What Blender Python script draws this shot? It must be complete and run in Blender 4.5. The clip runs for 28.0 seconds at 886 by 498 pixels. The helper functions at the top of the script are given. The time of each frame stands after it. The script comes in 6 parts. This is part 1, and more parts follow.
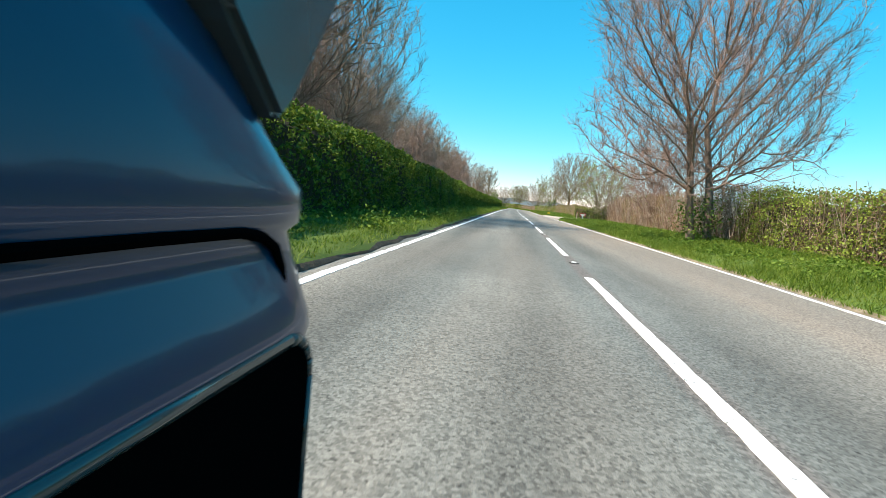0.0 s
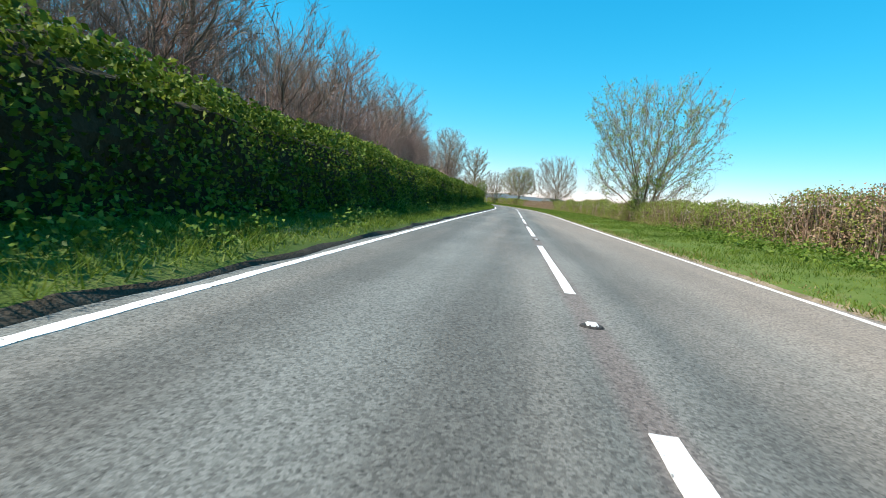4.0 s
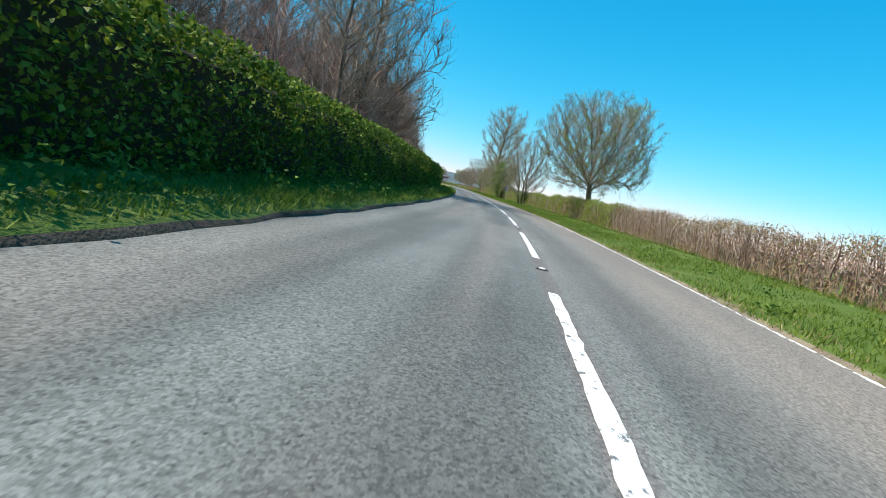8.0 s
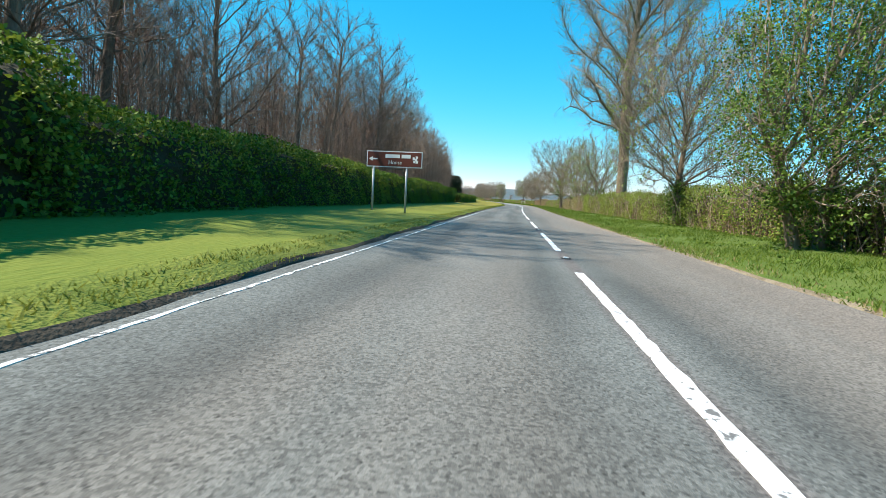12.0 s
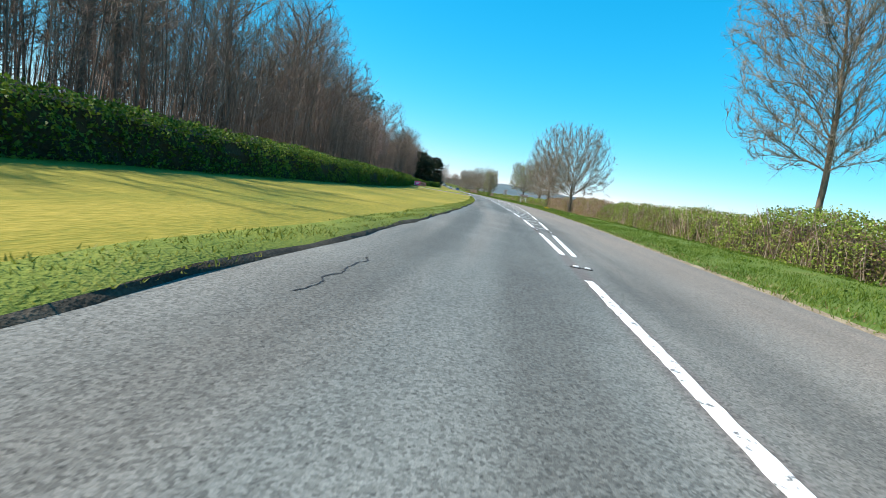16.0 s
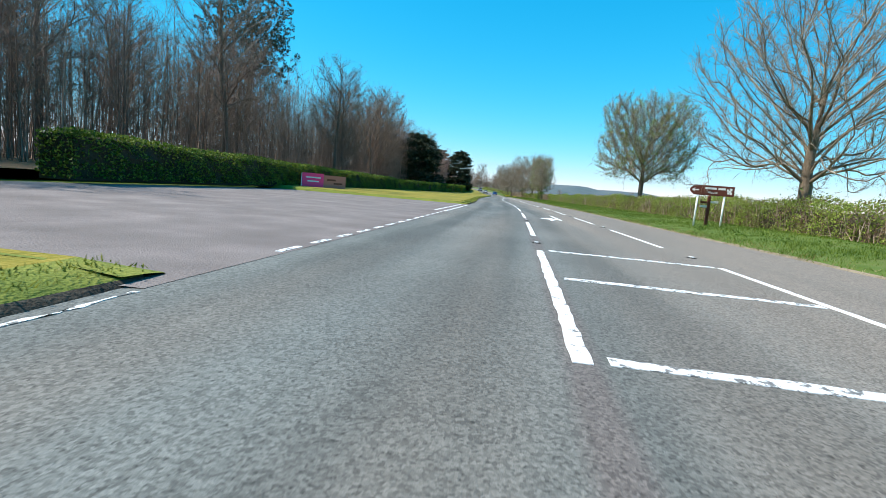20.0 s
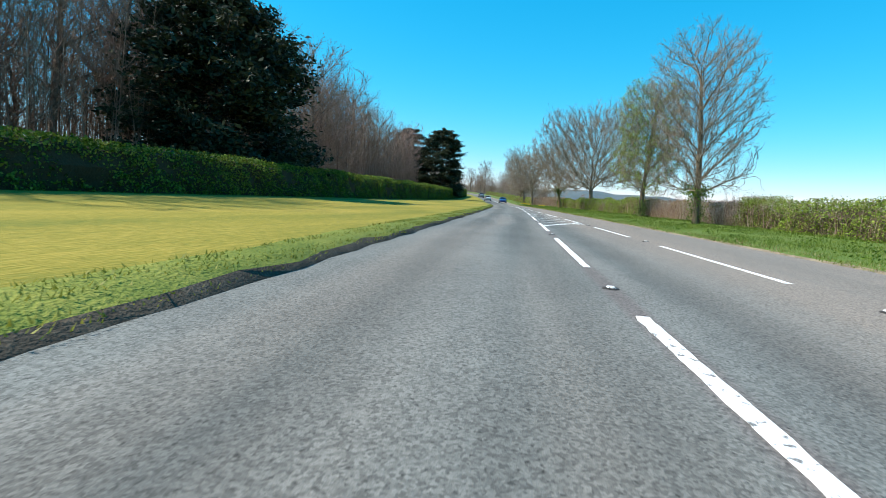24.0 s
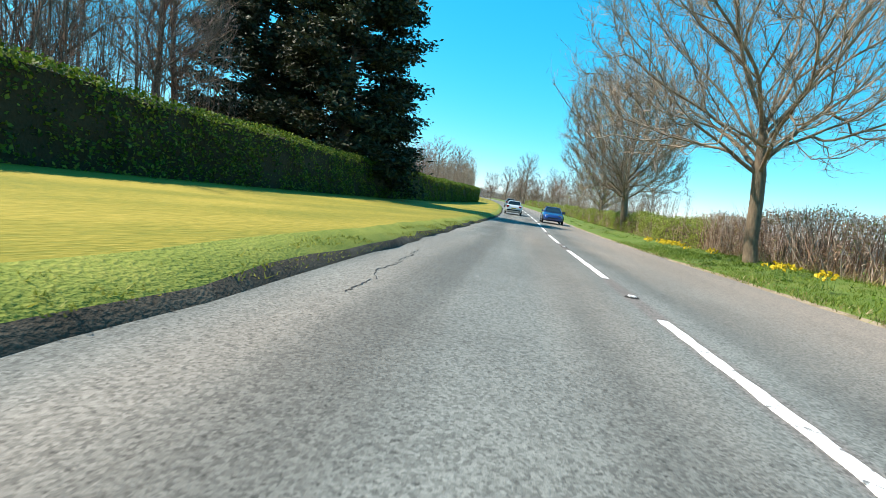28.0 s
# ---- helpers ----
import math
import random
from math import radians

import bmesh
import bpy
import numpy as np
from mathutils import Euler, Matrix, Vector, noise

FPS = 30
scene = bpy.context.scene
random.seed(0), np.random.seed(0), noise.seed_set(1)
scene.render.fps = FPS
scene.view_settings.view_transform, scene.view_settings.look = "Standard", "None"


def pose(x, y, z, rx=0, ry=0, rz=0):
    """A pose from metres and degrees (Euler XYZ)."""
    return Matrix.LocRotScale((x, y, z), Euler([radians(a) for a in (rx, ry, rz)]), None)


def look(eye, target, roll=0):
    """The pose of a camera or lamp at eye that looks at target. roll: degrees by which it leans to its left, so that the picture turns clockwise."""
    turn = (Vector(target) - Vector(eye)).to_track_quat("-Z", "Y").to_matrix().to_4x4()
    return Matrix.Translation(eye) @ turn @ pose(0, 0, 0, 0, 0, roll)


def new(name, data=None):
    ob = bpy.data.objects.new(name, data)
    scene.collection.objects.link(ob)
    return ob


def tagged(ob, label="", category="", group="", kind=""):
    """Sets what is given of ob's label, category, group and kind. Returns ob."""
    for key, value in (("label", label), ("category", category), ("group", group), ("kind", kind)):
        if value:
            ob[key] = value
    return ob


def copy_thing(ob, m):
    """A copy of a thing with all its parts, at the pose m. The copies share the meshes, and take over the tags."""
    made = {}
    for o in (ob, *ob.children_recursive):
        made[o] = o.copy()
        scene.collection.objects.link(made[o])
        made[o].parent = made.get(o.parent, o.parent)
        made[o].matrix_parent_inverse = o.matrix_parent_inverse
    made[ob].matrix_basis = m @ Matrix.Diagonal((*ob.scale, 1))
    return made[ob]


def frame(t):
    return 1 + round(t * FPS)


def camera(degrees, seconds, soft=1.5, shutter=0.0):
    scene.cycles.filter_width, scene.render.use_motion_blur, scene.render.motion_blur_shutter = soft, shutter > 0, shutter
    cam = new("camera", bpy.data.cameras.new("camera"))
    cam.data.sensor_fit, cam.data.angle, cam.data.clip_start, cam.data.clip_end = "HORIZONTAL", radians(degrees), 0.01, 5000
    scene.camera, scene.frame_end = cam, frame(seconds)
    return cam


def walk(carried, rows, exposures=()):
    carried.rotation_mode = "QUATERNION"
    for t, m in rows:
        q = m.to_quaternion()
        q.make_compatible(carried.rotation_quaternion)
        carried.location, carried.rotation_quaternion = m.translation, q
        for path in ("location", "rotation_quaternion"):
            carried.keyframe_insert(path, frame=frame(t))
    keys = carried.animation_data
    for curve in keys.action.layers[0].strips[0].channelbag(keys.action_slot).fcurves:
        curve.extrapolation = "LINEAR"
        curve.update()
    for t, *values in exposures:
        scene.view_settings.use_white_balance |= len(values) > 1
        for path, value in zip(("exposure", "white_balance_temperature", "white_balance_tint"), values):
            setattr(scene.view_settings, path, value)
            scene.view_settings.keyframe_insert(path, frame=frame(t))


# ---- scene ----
cam = camera(83.0, 28.0, soft=0.8, shutter=0.018)
PATH = [
    (0, (12.487, 10.703, 0.871), (12.784, 20.650, -0.112), 5.95),
    (0.5, (14.275, 21.484, 0.872), (14.542, 31.436, -0.067), 5.10),
    (1, (16.035, 32.228, 0.867), (16.314, 42.181, -0.051), 4.62),
    (1.5, (17.807, 42.951, 0.874), (18.091, 52.907, -0.026), 4.62),
    (2, (19.566, 53.714, 0.860), (19.868, 63.668, -0.055), 4.85),
    (2.5, (21.305, 64.533, 0.880), (21.608, 74.478, -0.114), 5.24),
    (3, (23.026, 75.360, 0.879), (23.322, 85.307, -0.107), 5.33),
    (3.5, (24.807, 86.128, 0.869), (25.126, 96.073, -0.130), 5.35),
    (4, (26.608, 96.902, 0.875), (26.963, 106.841, -0.163), 5.48),
    (4.5, (28.438, 107.677, 0.874), (28.828, 117.613, -0.186), 5.61),
    (5, (30.291, 118.451, 0.874), (30.700, 128.387, -0.178), 5.80),
    (5.5, (32.157, 129.224, 0.873), (32.568, 139.162, -0.155), 6.14),
    (6, (34.030, 140.000, 0.879), (34.426, 149.937, -0.169), 6.78),
    (6.5, (35.865, 150.789, 0.875), (36.168, 160.720, -0.257), 8.04),
    (7, (37.545, 161.611, 0.882), (37.711, 171.538, -0.310), 9.52),
    (7.5, (39.007, 172.468, 0.873), (38.984, 182.385, -0.407), 11.40),
    (8, (40.105, 183.309, 0.891), (39.782, 193.220, -0.400), 12.88),
    (8.5, (40.828, 194.091, 0.874), (40.121, 203.989, -0.362), 12.30),
    (9, (41.195, 204.850, 0.867), (40.144, 214.727, -0.294), 11.00),
    (9.5, (41.305, 215.578, 0.849), (39.929, 225.424, -0.230), 9.15),
    (10, (41.110, 226.412, 0.880), (39.545, 236.232, -0.180), 8.13),
    (10.5, (40.760, 237.335, 0.885), (39.085, 247.137, -0.176), 6.78),
    (11, (40.310, 248.297, 0.871), (38.544, 258.086, -0.154), 5.37),
    (11.5, (39.874, 259.207, 0.866), (38.074, 268.989, -0.173), 4.50),
    (12, (39.341, 270.100, 0.888), (37.488, 279.871, -0.159), 4.55),
    (12.5, (38.718, 280.912, 0.872), (36.802, 290.674, -0.142), 4.34),
    (13, (38.031, 291.753, 0.874), (36.102, 301.510, -0.169), 3.96),
    (13.5, (37.335, 302.620, 0.874), (35.425, 312.378, -0.189), 3.51),
    (14, (36.672, 313.498, 0.874), (34.805, 323.264, -0.187), 3.17),
    (14.5, (36.072, 324.378, 0.874), (34.273, 334.158, -0.175), 3.32),
    (15, (35.570, 335.255, 0.862), (33.863, 345.050, -0.206), 4.49),
    (15.5, (35.203, 346.125, 0.872), (33.586, 355.924, -0.300), 7.02),
    (16, (34.811, 356.978, 0.896), (33.174, 366.768, -0.320), 9.66),
    (16.5, (34.305, 367.805, 0.877), (32.525, 377.564, -0.384), 10.45),
    (17, (33.662, 378.597, 0.879), (31.738, 388.335, -0.338), 10.16),
    (17.5, (32.883, 389.358, 0.879), (30.830, 399.067, -0.351), 9.74),
    (18, (31.938, 400.073, 0.896), (29.747, 409.752, -0.333), 9.12),
    (18.5, (30.880, 410.865, 0.878), (28.534, 420.509, -0.346), 8.41),
    (19, (29.621, 421.693, 0.860), (27.147, 431.307, -0.339), 7.11),
    (19.5, (28.215, 432.543, 0.870), (25.641, 442.137, -0.280), 6.27),
    (20, (26.683, 443.310, 0.899), (23.989, 452.867, -0.287), 4.97),
    (20.5, (24.991, 453.951, 0.876), (22.199, 463.486, -0.263), 3.76),
    (21, (23.180, 464.639, 0.868), (20.343, 474.163, -0.249), 2.63),
    (21.5, (21.361, 475.319, 0.874), (18.523, 484.849, -0.189), 2.37),
    (22, (19.365, 485.963, 0.874), (16.293, 495.420, -0.189), 2.81),
    (22.5, (17.210, 496.580, 0.874), (14.030, 505.999, -0.203), 3.43),
    (23, (15.062, 507.191, 0.874), (11.999, 516.648, -0.212), 3.89),
    (23.5, (13.089, 517.798, 0.877), (10.244, 527.324, -0.203), 4.05),
    (24, (11.283, 528.355, 0.870), (8.387, 537.869, -0.171), 3.86),
    (24.5, (9.611, 538.855, 0.876), (6.644, 548.351, -0.130), 3.21),
    (25, (7.825, 549.393, 0.865), (4.807, 558.872, -0.152), 2.41),
    (25.5, (6.062, 560.049, 0.863), (3.057, 569.535, -0.138), 2.68),
    (26, (4.213, 570.860, 0.871), (1.225, 580.347, -0.169), 5.04),
    (26.5, (2.279, 581.808, 0.881), (-0.823, 591.250, -0.222), 7.69),
    (27, (0.142, 592.876, 0.873), (-3.187, 602.244, -0.197), 8.92),
    (27.5, (-2.278, 604.016, 0.869), (-5.819, 613.314, -0.135), 8.93),
    (28, (-4.969, 615.001, 0.854), (-8.695, 624.232, -0.094), 8.33),
]
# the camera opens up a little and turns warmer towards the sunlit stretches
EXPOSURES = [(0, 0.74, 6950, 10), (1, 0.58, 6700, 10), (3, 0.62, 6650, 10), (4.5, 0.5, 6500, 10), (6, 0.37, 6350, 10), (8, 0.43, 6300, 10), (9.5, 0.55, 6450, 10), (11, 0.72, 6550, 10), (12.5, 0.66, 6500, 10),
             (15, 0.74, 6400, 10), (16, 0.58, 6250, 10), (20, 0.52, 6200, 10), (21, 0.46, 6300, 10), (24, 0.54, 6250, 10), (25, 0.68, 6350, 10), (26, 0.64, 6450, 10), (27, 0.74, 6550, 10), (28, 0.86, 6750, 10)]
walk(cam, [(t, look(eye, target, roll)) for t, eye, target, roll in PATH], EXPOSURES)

# the driven line, one point every 21.8 m, and the offsets of the road's lines from it
LINE = [(12.49, 10.70), (16.04, 32.23), (19.57, 53.71), (23.03, 75.36), (26.61, 96.90), (30.29, 118.45), (34.03, 140.00), (37.55, 161.61), (40.10, 183.31), (41.20, 204.85), (41.11, 226.41), (40.31, 248.30), (39.34, 270.10), (38.03, 291.75), (36.67, 313.50), (35.57, 335.25), (34.81, 356.98), (33.66, 378.60), (31.94, 400.07), (29.62, 421.69), (26.68, 443.31), (23.18, 464.64), (19.37, 485.96), (15.06, 507.19), (11.28, 528.35), (7.82, 549.39), (4.21, 570.86), (0.14, 592.88), (-4.97, 615.00), (-10.47, 636.29), (-15.75, 657.42)]
OFF_LEFT = [-1.90, -1.97, -2.04, -2.13, -2.19, -2.23, -2.25, -2.29, -2.37, -2.45, -2.49, -2.49, -2.45, -2.40, -2.39, -2.43, -2.53, -2.59, -2.60, -2.55, -2.45, -2.34, -2.24, -2.20, -2.22, -2.22, -2.17, -2.09, -2.00, -1.93, -1.88, -1.86, -1.91, -1.97, -2.04, -2.13, -2.24, -2.38, -2.53, -2.60, -2.57, -2.45, -2.28, -2.13, -2.03, -1.99, -2.00, -2.03, -2.08, -2.10, -2.10, -2.08, -2.07, -2.00, -1.91, -1.83, -1.79, -1.74, -1.64, -1.53, -1.41]
OFF_CENTRE = [1.10, 1.11, 1.09, 1.05, 0.97, 0.89, 0.80, 0.75, 0.70, 0.64, 0.57, 0.48, 0.41, 0.42, 0.47, 0.55, 0.65, 0.71, 0.75, 0.80, 0.88, 0.96, 0.99, 0.98, 0.97, 0.98, 1.01, 1.07, 1.16, 1.24, 1.29, 1.29, 1.24, 1.12, 0.93, 0.67, 0.41, 0.26, 0.21, 0.29, 0.44, 0.68, 0.94, 1.13, 1.20, 1.21, 1.18, 1.15, 1.13, 1.15, 1.19, 1.22, 1.26, 1.35, 1.43, 1.50, 1.54, 1.57, 1.64, 1.72, 1.81]
OFF_RIGHT = [4.29, 4.32, 4.33, 4.33, 4.29, 4.18, 4.03, 3.91, 3.84, 3.79, 3.75, 3.73, 3.74, 3.74, 3.70, 3.63, 3.54, 3.57, 3.70, 3.87, 3.96, 3.94, 3.86, 3.78, 3.75, 3.82, 3.97, 4.14, 4.29, 4.41, 4.48, 4.50, 4.49, 4.58, 4.82, 5.18, 5.56, 5.98, 6.30, 6.51, 6.60, 6.58, 6.59, 6.66, 6.79, 6.93, 7.02, 7.03, 6.93, 6.69, 6.33, 5.90, 5.52, 5.24, 5.08, 5.03, 5.08, 5.14, 5.12, 5.07, 5.04]
OFF_HATCH = [1.10, 1.11, 1.09, 1.05, 0.98, 0.90, 0.81, 0.75, 0.70, 0.64, 0.57, 0.49, 0.43, 0.42, 0.47, 0.55, 0.64, 0.70, 0.74, 0.80, 0.88, 0.94, 0.97, 0.97, 0.96, 0.97, 1.01, 1.07, 1.16, 1.24, 1.28, 1.28, 1.27, 1.38, 1.58, 1.85, 2.17, 2.51, 2.87, 3.18, 3.43, 3.60, 3.71, 3.76, 3.79, 3.84, 3.90, 3.94, 3.92, 3.79, 3.51, 3.12, 2.68, 2.31, 2.01, 1.78, 1.59, 1.58, 1.64, 1.72, 1.81]

import itertools

# ---- light ----
SUN_AZ, SUN_EL = radians(252), radians(49.5)
world = bpy.data.worlds.new("sky")
scene.world = world
world.use_nodes = True
wn = world.node_tree.nodes
sky = wn.new("ShaderNodeTexSky")
sky.sky_type, sky.sun_disc = "NISHITA", False
sky.sun_elevation, sky.sun_rotation = SUN_EL, SUN_AZ
sky.air_density, sky.dust_density, sky.ozone_density, sky.altitude = 1.0, 0.0, 3.0, 60
wn["Background"].inputs["Strength"].default_value = 0.145
rich = wn.new("ShaderNodeHueSaturation")
rich.inputs["Hue"].default_value, rich.inputs["Saturation"].default_value = 0.478, 1.32
world.node_tree.links.new(sky.outputs[0], rich.inputs["Color"])
cool = wn.new("ShaderNodeMixRGB")
cool.blend_type, cool.inputs[0].default_value, cool.inputs[2].default_value = "MULTIPLY", 1.0, (0.60, 1.0, 1.14, 1)
world.node_tree.links.new(rich.outputs[0], cool.inputs[1])
apart, join = wn.new("ShaderNodeSeparateColor"), wn.new("ShaderNodeCombineColor")
world.node_tree.links.new(cool.outputs[0], apart.inputs[0])
for i, (power, gain) in enumerate(((1.36, 0.68), (0.66, 1.34), (0.5, 1.98))):
    deep, scaled = wn.new("ShaderNodeMath"), wn.new("ShaderNodeMath")
    deep.operation, deep.inputs[1].default_value = "POWER", power
    scaled.operation, scaled.inputs[1].default_value = "MULTIPLY", gain
    world.node_tree.links.new(apart.outputs[i], deep.inputs[0])
    world.node_tree.links.new(deep.outputs[0], scaled.inputs[0])
    world.node_tree.links.new(scaled.outputs[0], join.inputs[i])
world.node_tree.links.new(join.outputs[0], wn["Background"].inputs["Color"])
sun = new("sun", bpy.data.lights.new("sun", "SUN"))
sun.data.energy, sun.data.angle, sun.data.color = 5.4, radians(0.53), (1.0, 0.925, 0.82)
sun_way = Vector((math.sin(SUN_AZ) * math.cos(SUN_EL), math.cos(SUN_AZ) * math.cos(SUN_EL), math.sin(SUN_EL)))
sun.matrix_world = look((0, 300, 60), Vector((0, 300, 60)) - sun_way)


# ---- materials ----
def material(name, colours, scale=4.0, rough=0.9, bump=0.3, fine=40.0, metal=0.0, island=0.0, spec=0.3, stretch=None, depth=0.02, hue=None):
    """Two scales of noise over a ramp of colours; island: how far separate pieces differ."""
    m = bpy.data.materials.new(name)
    m.use_nodes = True
    n, l = m.node_tree.nodes, m.node_tree.links
    b = n["Principled BSDF"]
    b.inputs["Roughness"].default_value, b.inputs["Metallic"].default_value = rough, metal
    b.inputs["Specular IOR Level"].default_value = spec
    co = n.new("ShaderNodeTexCoord")
    mp = n.new("ShaderNodeMapping")
    if stretch:
        mp.inputs["Scale"].default_value = stretch
    l.new(co.outputs["Object"], mp.inputs["Vector"])
    big, small = n.new("ShaderNodeTexNoise"), n.new("ShaderNodeTexNoise")
    big.inputs["Scale"].default_value, small.inputs["Scale"].default_value = scale, fine
    big.inputs["Detail"].default_value, small.inputs["Detail"].default_value = 4, 3
    for t in (big, small):
        l.new(mp.outputs[0], t.inputs["Vector"])
    mix = n.new("ShaderNodeMath")
    mix.operation = "MULTIPLY_ADD"
    mix.inputs[1].default_value = 0.45
    half = n.new("ShaderNodeMath")
    half.operation = "MULTIPLY"
    half.inputs[1].default_value = 0.55
    l.new(big.outputs["Fac"], half.inputs[0])
    l.new(small.outputs["Fac"], mix.inputs[0])
    l.new(half.outputs[0], mix.inputs[2])
    out = mix.outputs[0]
    if island:
        geo = n.new("ShaderNodeNewGeometry")
        add = n.new("ShaderNodeMath")
        add.operation = "MULTIPLY_ADD"
        add.inputs[1].default_value = island
        sub = n.new("ShaderNodeMath")
        sub.operation = "SUBTRACT"
        sub.inputs[1].default_value = island / 2
        l.new(geo.outputs["Random Per Island"], add.inputs[0])
        l.new(out, add.inputs[2])
        l.new(add.outputs[0], sub.inputs[0])
        out = sub.outputs[0]
    ramp = n.new("ShaderNodeValToRGB")
    ramp.color_ramp.elements.remove(ramp.color_ramp.elements[1])
    for i, c in enumerate(colours):
        at = 0.5 if len(colours) == 1 else 0.28 + 0.44 * i / (len(colours) - 1)
        e = ramp.color_ramp.elements[0] if i == 0 else ramp.color_ramp.elements.new(at)
        e.position, e.color = at, (*c, 1)
    l.new(out, ramp.inputs[0])
    l.new(ramp.outputs[0], b.inputs["Base Color"])
    if bump:
        bp = n.new("ShaderNodeBump")
        bp.inputs["Strength"].default_value, bp.inputs["Distance"].default_value = bump, depth
        l.new(small.outputs["Fac"], bp.inputs["Height"])
        l.new(bp.outputs[0], b.inputs["Normal"])
    return m


def leafy(name, colours, scale=0.2, island=0.5, pass_light=0.35, rough=0.6):
    """A leaf: partly see-through to light, each piece with its own tone."""
    m = material(name, colours, scale, rough, 0.0, 9.0, island=island, spec=0.25)
    n, l = m.node_tree.nodes, m.node_tree.links
    tr, mx = n.new("ShaderNodeBsdfTranslucent"), n.new("ShaderNodeMixShader")
    mx.inputs[0].default_value = pass_light
    ramp = [k for k in n if k.type == "VALTORGB"][0]
    l.new(ramp.outputs[0], tr.inputs["Color"])
    l.new(n["Principled BSDF"].outputs[0], mx.inputs[1])
    l.new(tr.outputs[0], mx.inputs[2])
    l.new(mx.outputs[0], n["Material Output"].inputs["Surface"])
    return m


def plain(name, colour, rough=0.5, metal=0.0, spec=0.5):
    m = bpy.data.materials.new(name)
    m.use_nodes = True
    b = m.node_tree.nodes["Principled BSDF"]
    b.inputs["Base Color"].default_value = (*colour, 1)
    b.inputs["Roughness"].default_value, b.inputs["Metallic"].default_value = rough, metal
    b.inputs["Specular IOR Level"].default_value = spec
    return m


def asphalt_material():
    """Surface-dressed asphalt: stone chips, patches, and bands along the wheel tracks (UV: metres across and along)."""
    m = material("asphalt", [(0.072, 0.081, 0.077), (0.118, 0.132, 0.125), (0.188, 0.204, 0.188)], 0.35, 0.85, 0.5, 90.0, spec=0.3, depth=0.01)
    n, l = m.node_tree.nodes, m.node_tree.links
    ramp = [k for k in n if k.type == "VALTORGB"][0]
    b = n["Principled BSDF"]
    uv, sep = n.new("ShaderNodeUVMap"), n.new("ShaderNodeSeparateXYZ")
    l.new(uv.outputs[0], sep.inputs[0])
    # wheel tracks: a slow wave across the lane, broken along it by stretched noise
    wave = n.new("ShaderNodeMath")
    wave.operation = "MULTIPLY"
    wave.inputs[1].default_value = 2 * math.pi / 1.55
    l.new(sep.outputs[0], wave.inputs[0])
    cosine = n.new("ShaderNodeMath")
    cosine.operation = "COSINE"
    l.new(wave.outputs[0], cosine.inputs[0])
    mp, streak = n.new("ShaderNodeMapping"), n.new("ShaderNodeTexNoise")
    mp.inputs["Scale"].default_value = (1.6, 0.10, 1)
    streak.inputs["Scale"].default_value, streak.inputs["Detail"].default_value = 1.0, 5
    l.new(uv.outputs[0], mp.inputs[0])
    l.new(mp.outputs[0], streak.inputs["Vector"])
    band = n.new("ShaderNodeMath")
    band.operation = "MULTIPLY_ADD"
    band.inputs[1].default_value = 0.17
    l.new(cosine.outputs[0], band.inputs[0])
    l.new(streak.outputs["Fac"], band.inputs[2])
    tone = n.new("ShaderNodeMapRange")
    tone.inputs[1].default_value, tone.inputs[2].default_value = 0.3, 0.7
    tone.inputs[3].default_value, tone.inputs[4].default_value = 0.74, 1.25
    l.new(band.outputs[0], tone.inputs[0])
    mul = n.new("ShaderNodeMixRGB")
    mul.blend_type, mul.inputs[0].default_value = "MULTIPLY", 1.0
    l.new(ramp.outputs[0], mul.inputs[1])
    l.new(tone.outputs[0], mul.inputs[2])
    # a dusty, warmer band towards the far lane's wheel track
    dust = n.new("ShaderNodeTexNoise")
    dust.inputs["Scale"].default_value = 0.5
    l.new(mp.outputs[0], dust.inputs["Vector"])
    fac = n.new("ShaderNodeMapRange")
    fac.inputs[1].default_value, fac.inputs[2].default_value = 0.45, 0.75
    fac.inputs[3].default_value, fac.inputs[4].default_value = 0.15, 0.6
    l.new(dust.outputs["Fac"], fac.inputs[0])
    warm = n.new("ShaderNodeMixRGB")
    warm.inputs[2].default_value = (0.26, 0.22, 0.18, 1)
    lane, both = n.new("ShaderNodeMapRange"), n.new("ShaderNodeMath")
    lane.inputs[1].default_value, lane.inputs[2].default_value = 0.5, 1.9
    lane.inputs[3].default_value, lane.inputs[4].default_value = 0.0, 0.62
    l.new(sep.outputs[0], lane.inputs[0])
    l.new(fac.outputs[0], both.inputs[0])
    l.new(lane.outputs[0], both.inputs[1])
    l.new(both.outputs[0], warm.inputs[0])
    l.new(mul.outputs[0], warm.inputs[1])
    # the reddish joint that runs under the centre marks
    side_, joint, seam = n.new("ShaderNodeMath"), n.new("ShaderNodeMapRange"), n.new("ShaderNodeMixRGB")
    side_.operation = "ABSOLUTE"
    l.new(sep.outputs[0], side_.inputs[0])
    joint.inputs[1].default_value, joint.inputs[2].default_value = 0.06, 0.15
    joint.inputs[3].default_value, joint.inputs[4].default_value = 0.55, 0.0
    l.new(side_.outputs[0], joint.inputs[0])
    seam.inputs[2].default_value = (0.15, 0.115, 0.105, 1)
    l.new(joint.outputs[0], seam.inputs[0])
    l.new(warm.outputs[0], seam.inputs[1])
    warm = seam
    # single chips, pale and dark
    chips, grey, spread = n.new("ShaderNodeTexVoronoi"), n.new("ShaderNodeRGBToBW"), n.new("ShaderNodeMapRange")
    chips.inputs["Scale"].default_value = 62
    l.new(n["Texture Coordinate"].outputs["Object"], chips.inputs["Vector"])
    l.new(chips.outputs["Color"], grey.inputs[0])
    spread.inputs[1].default_value, spread.inputs[2].default_value = 0.15, 0.85
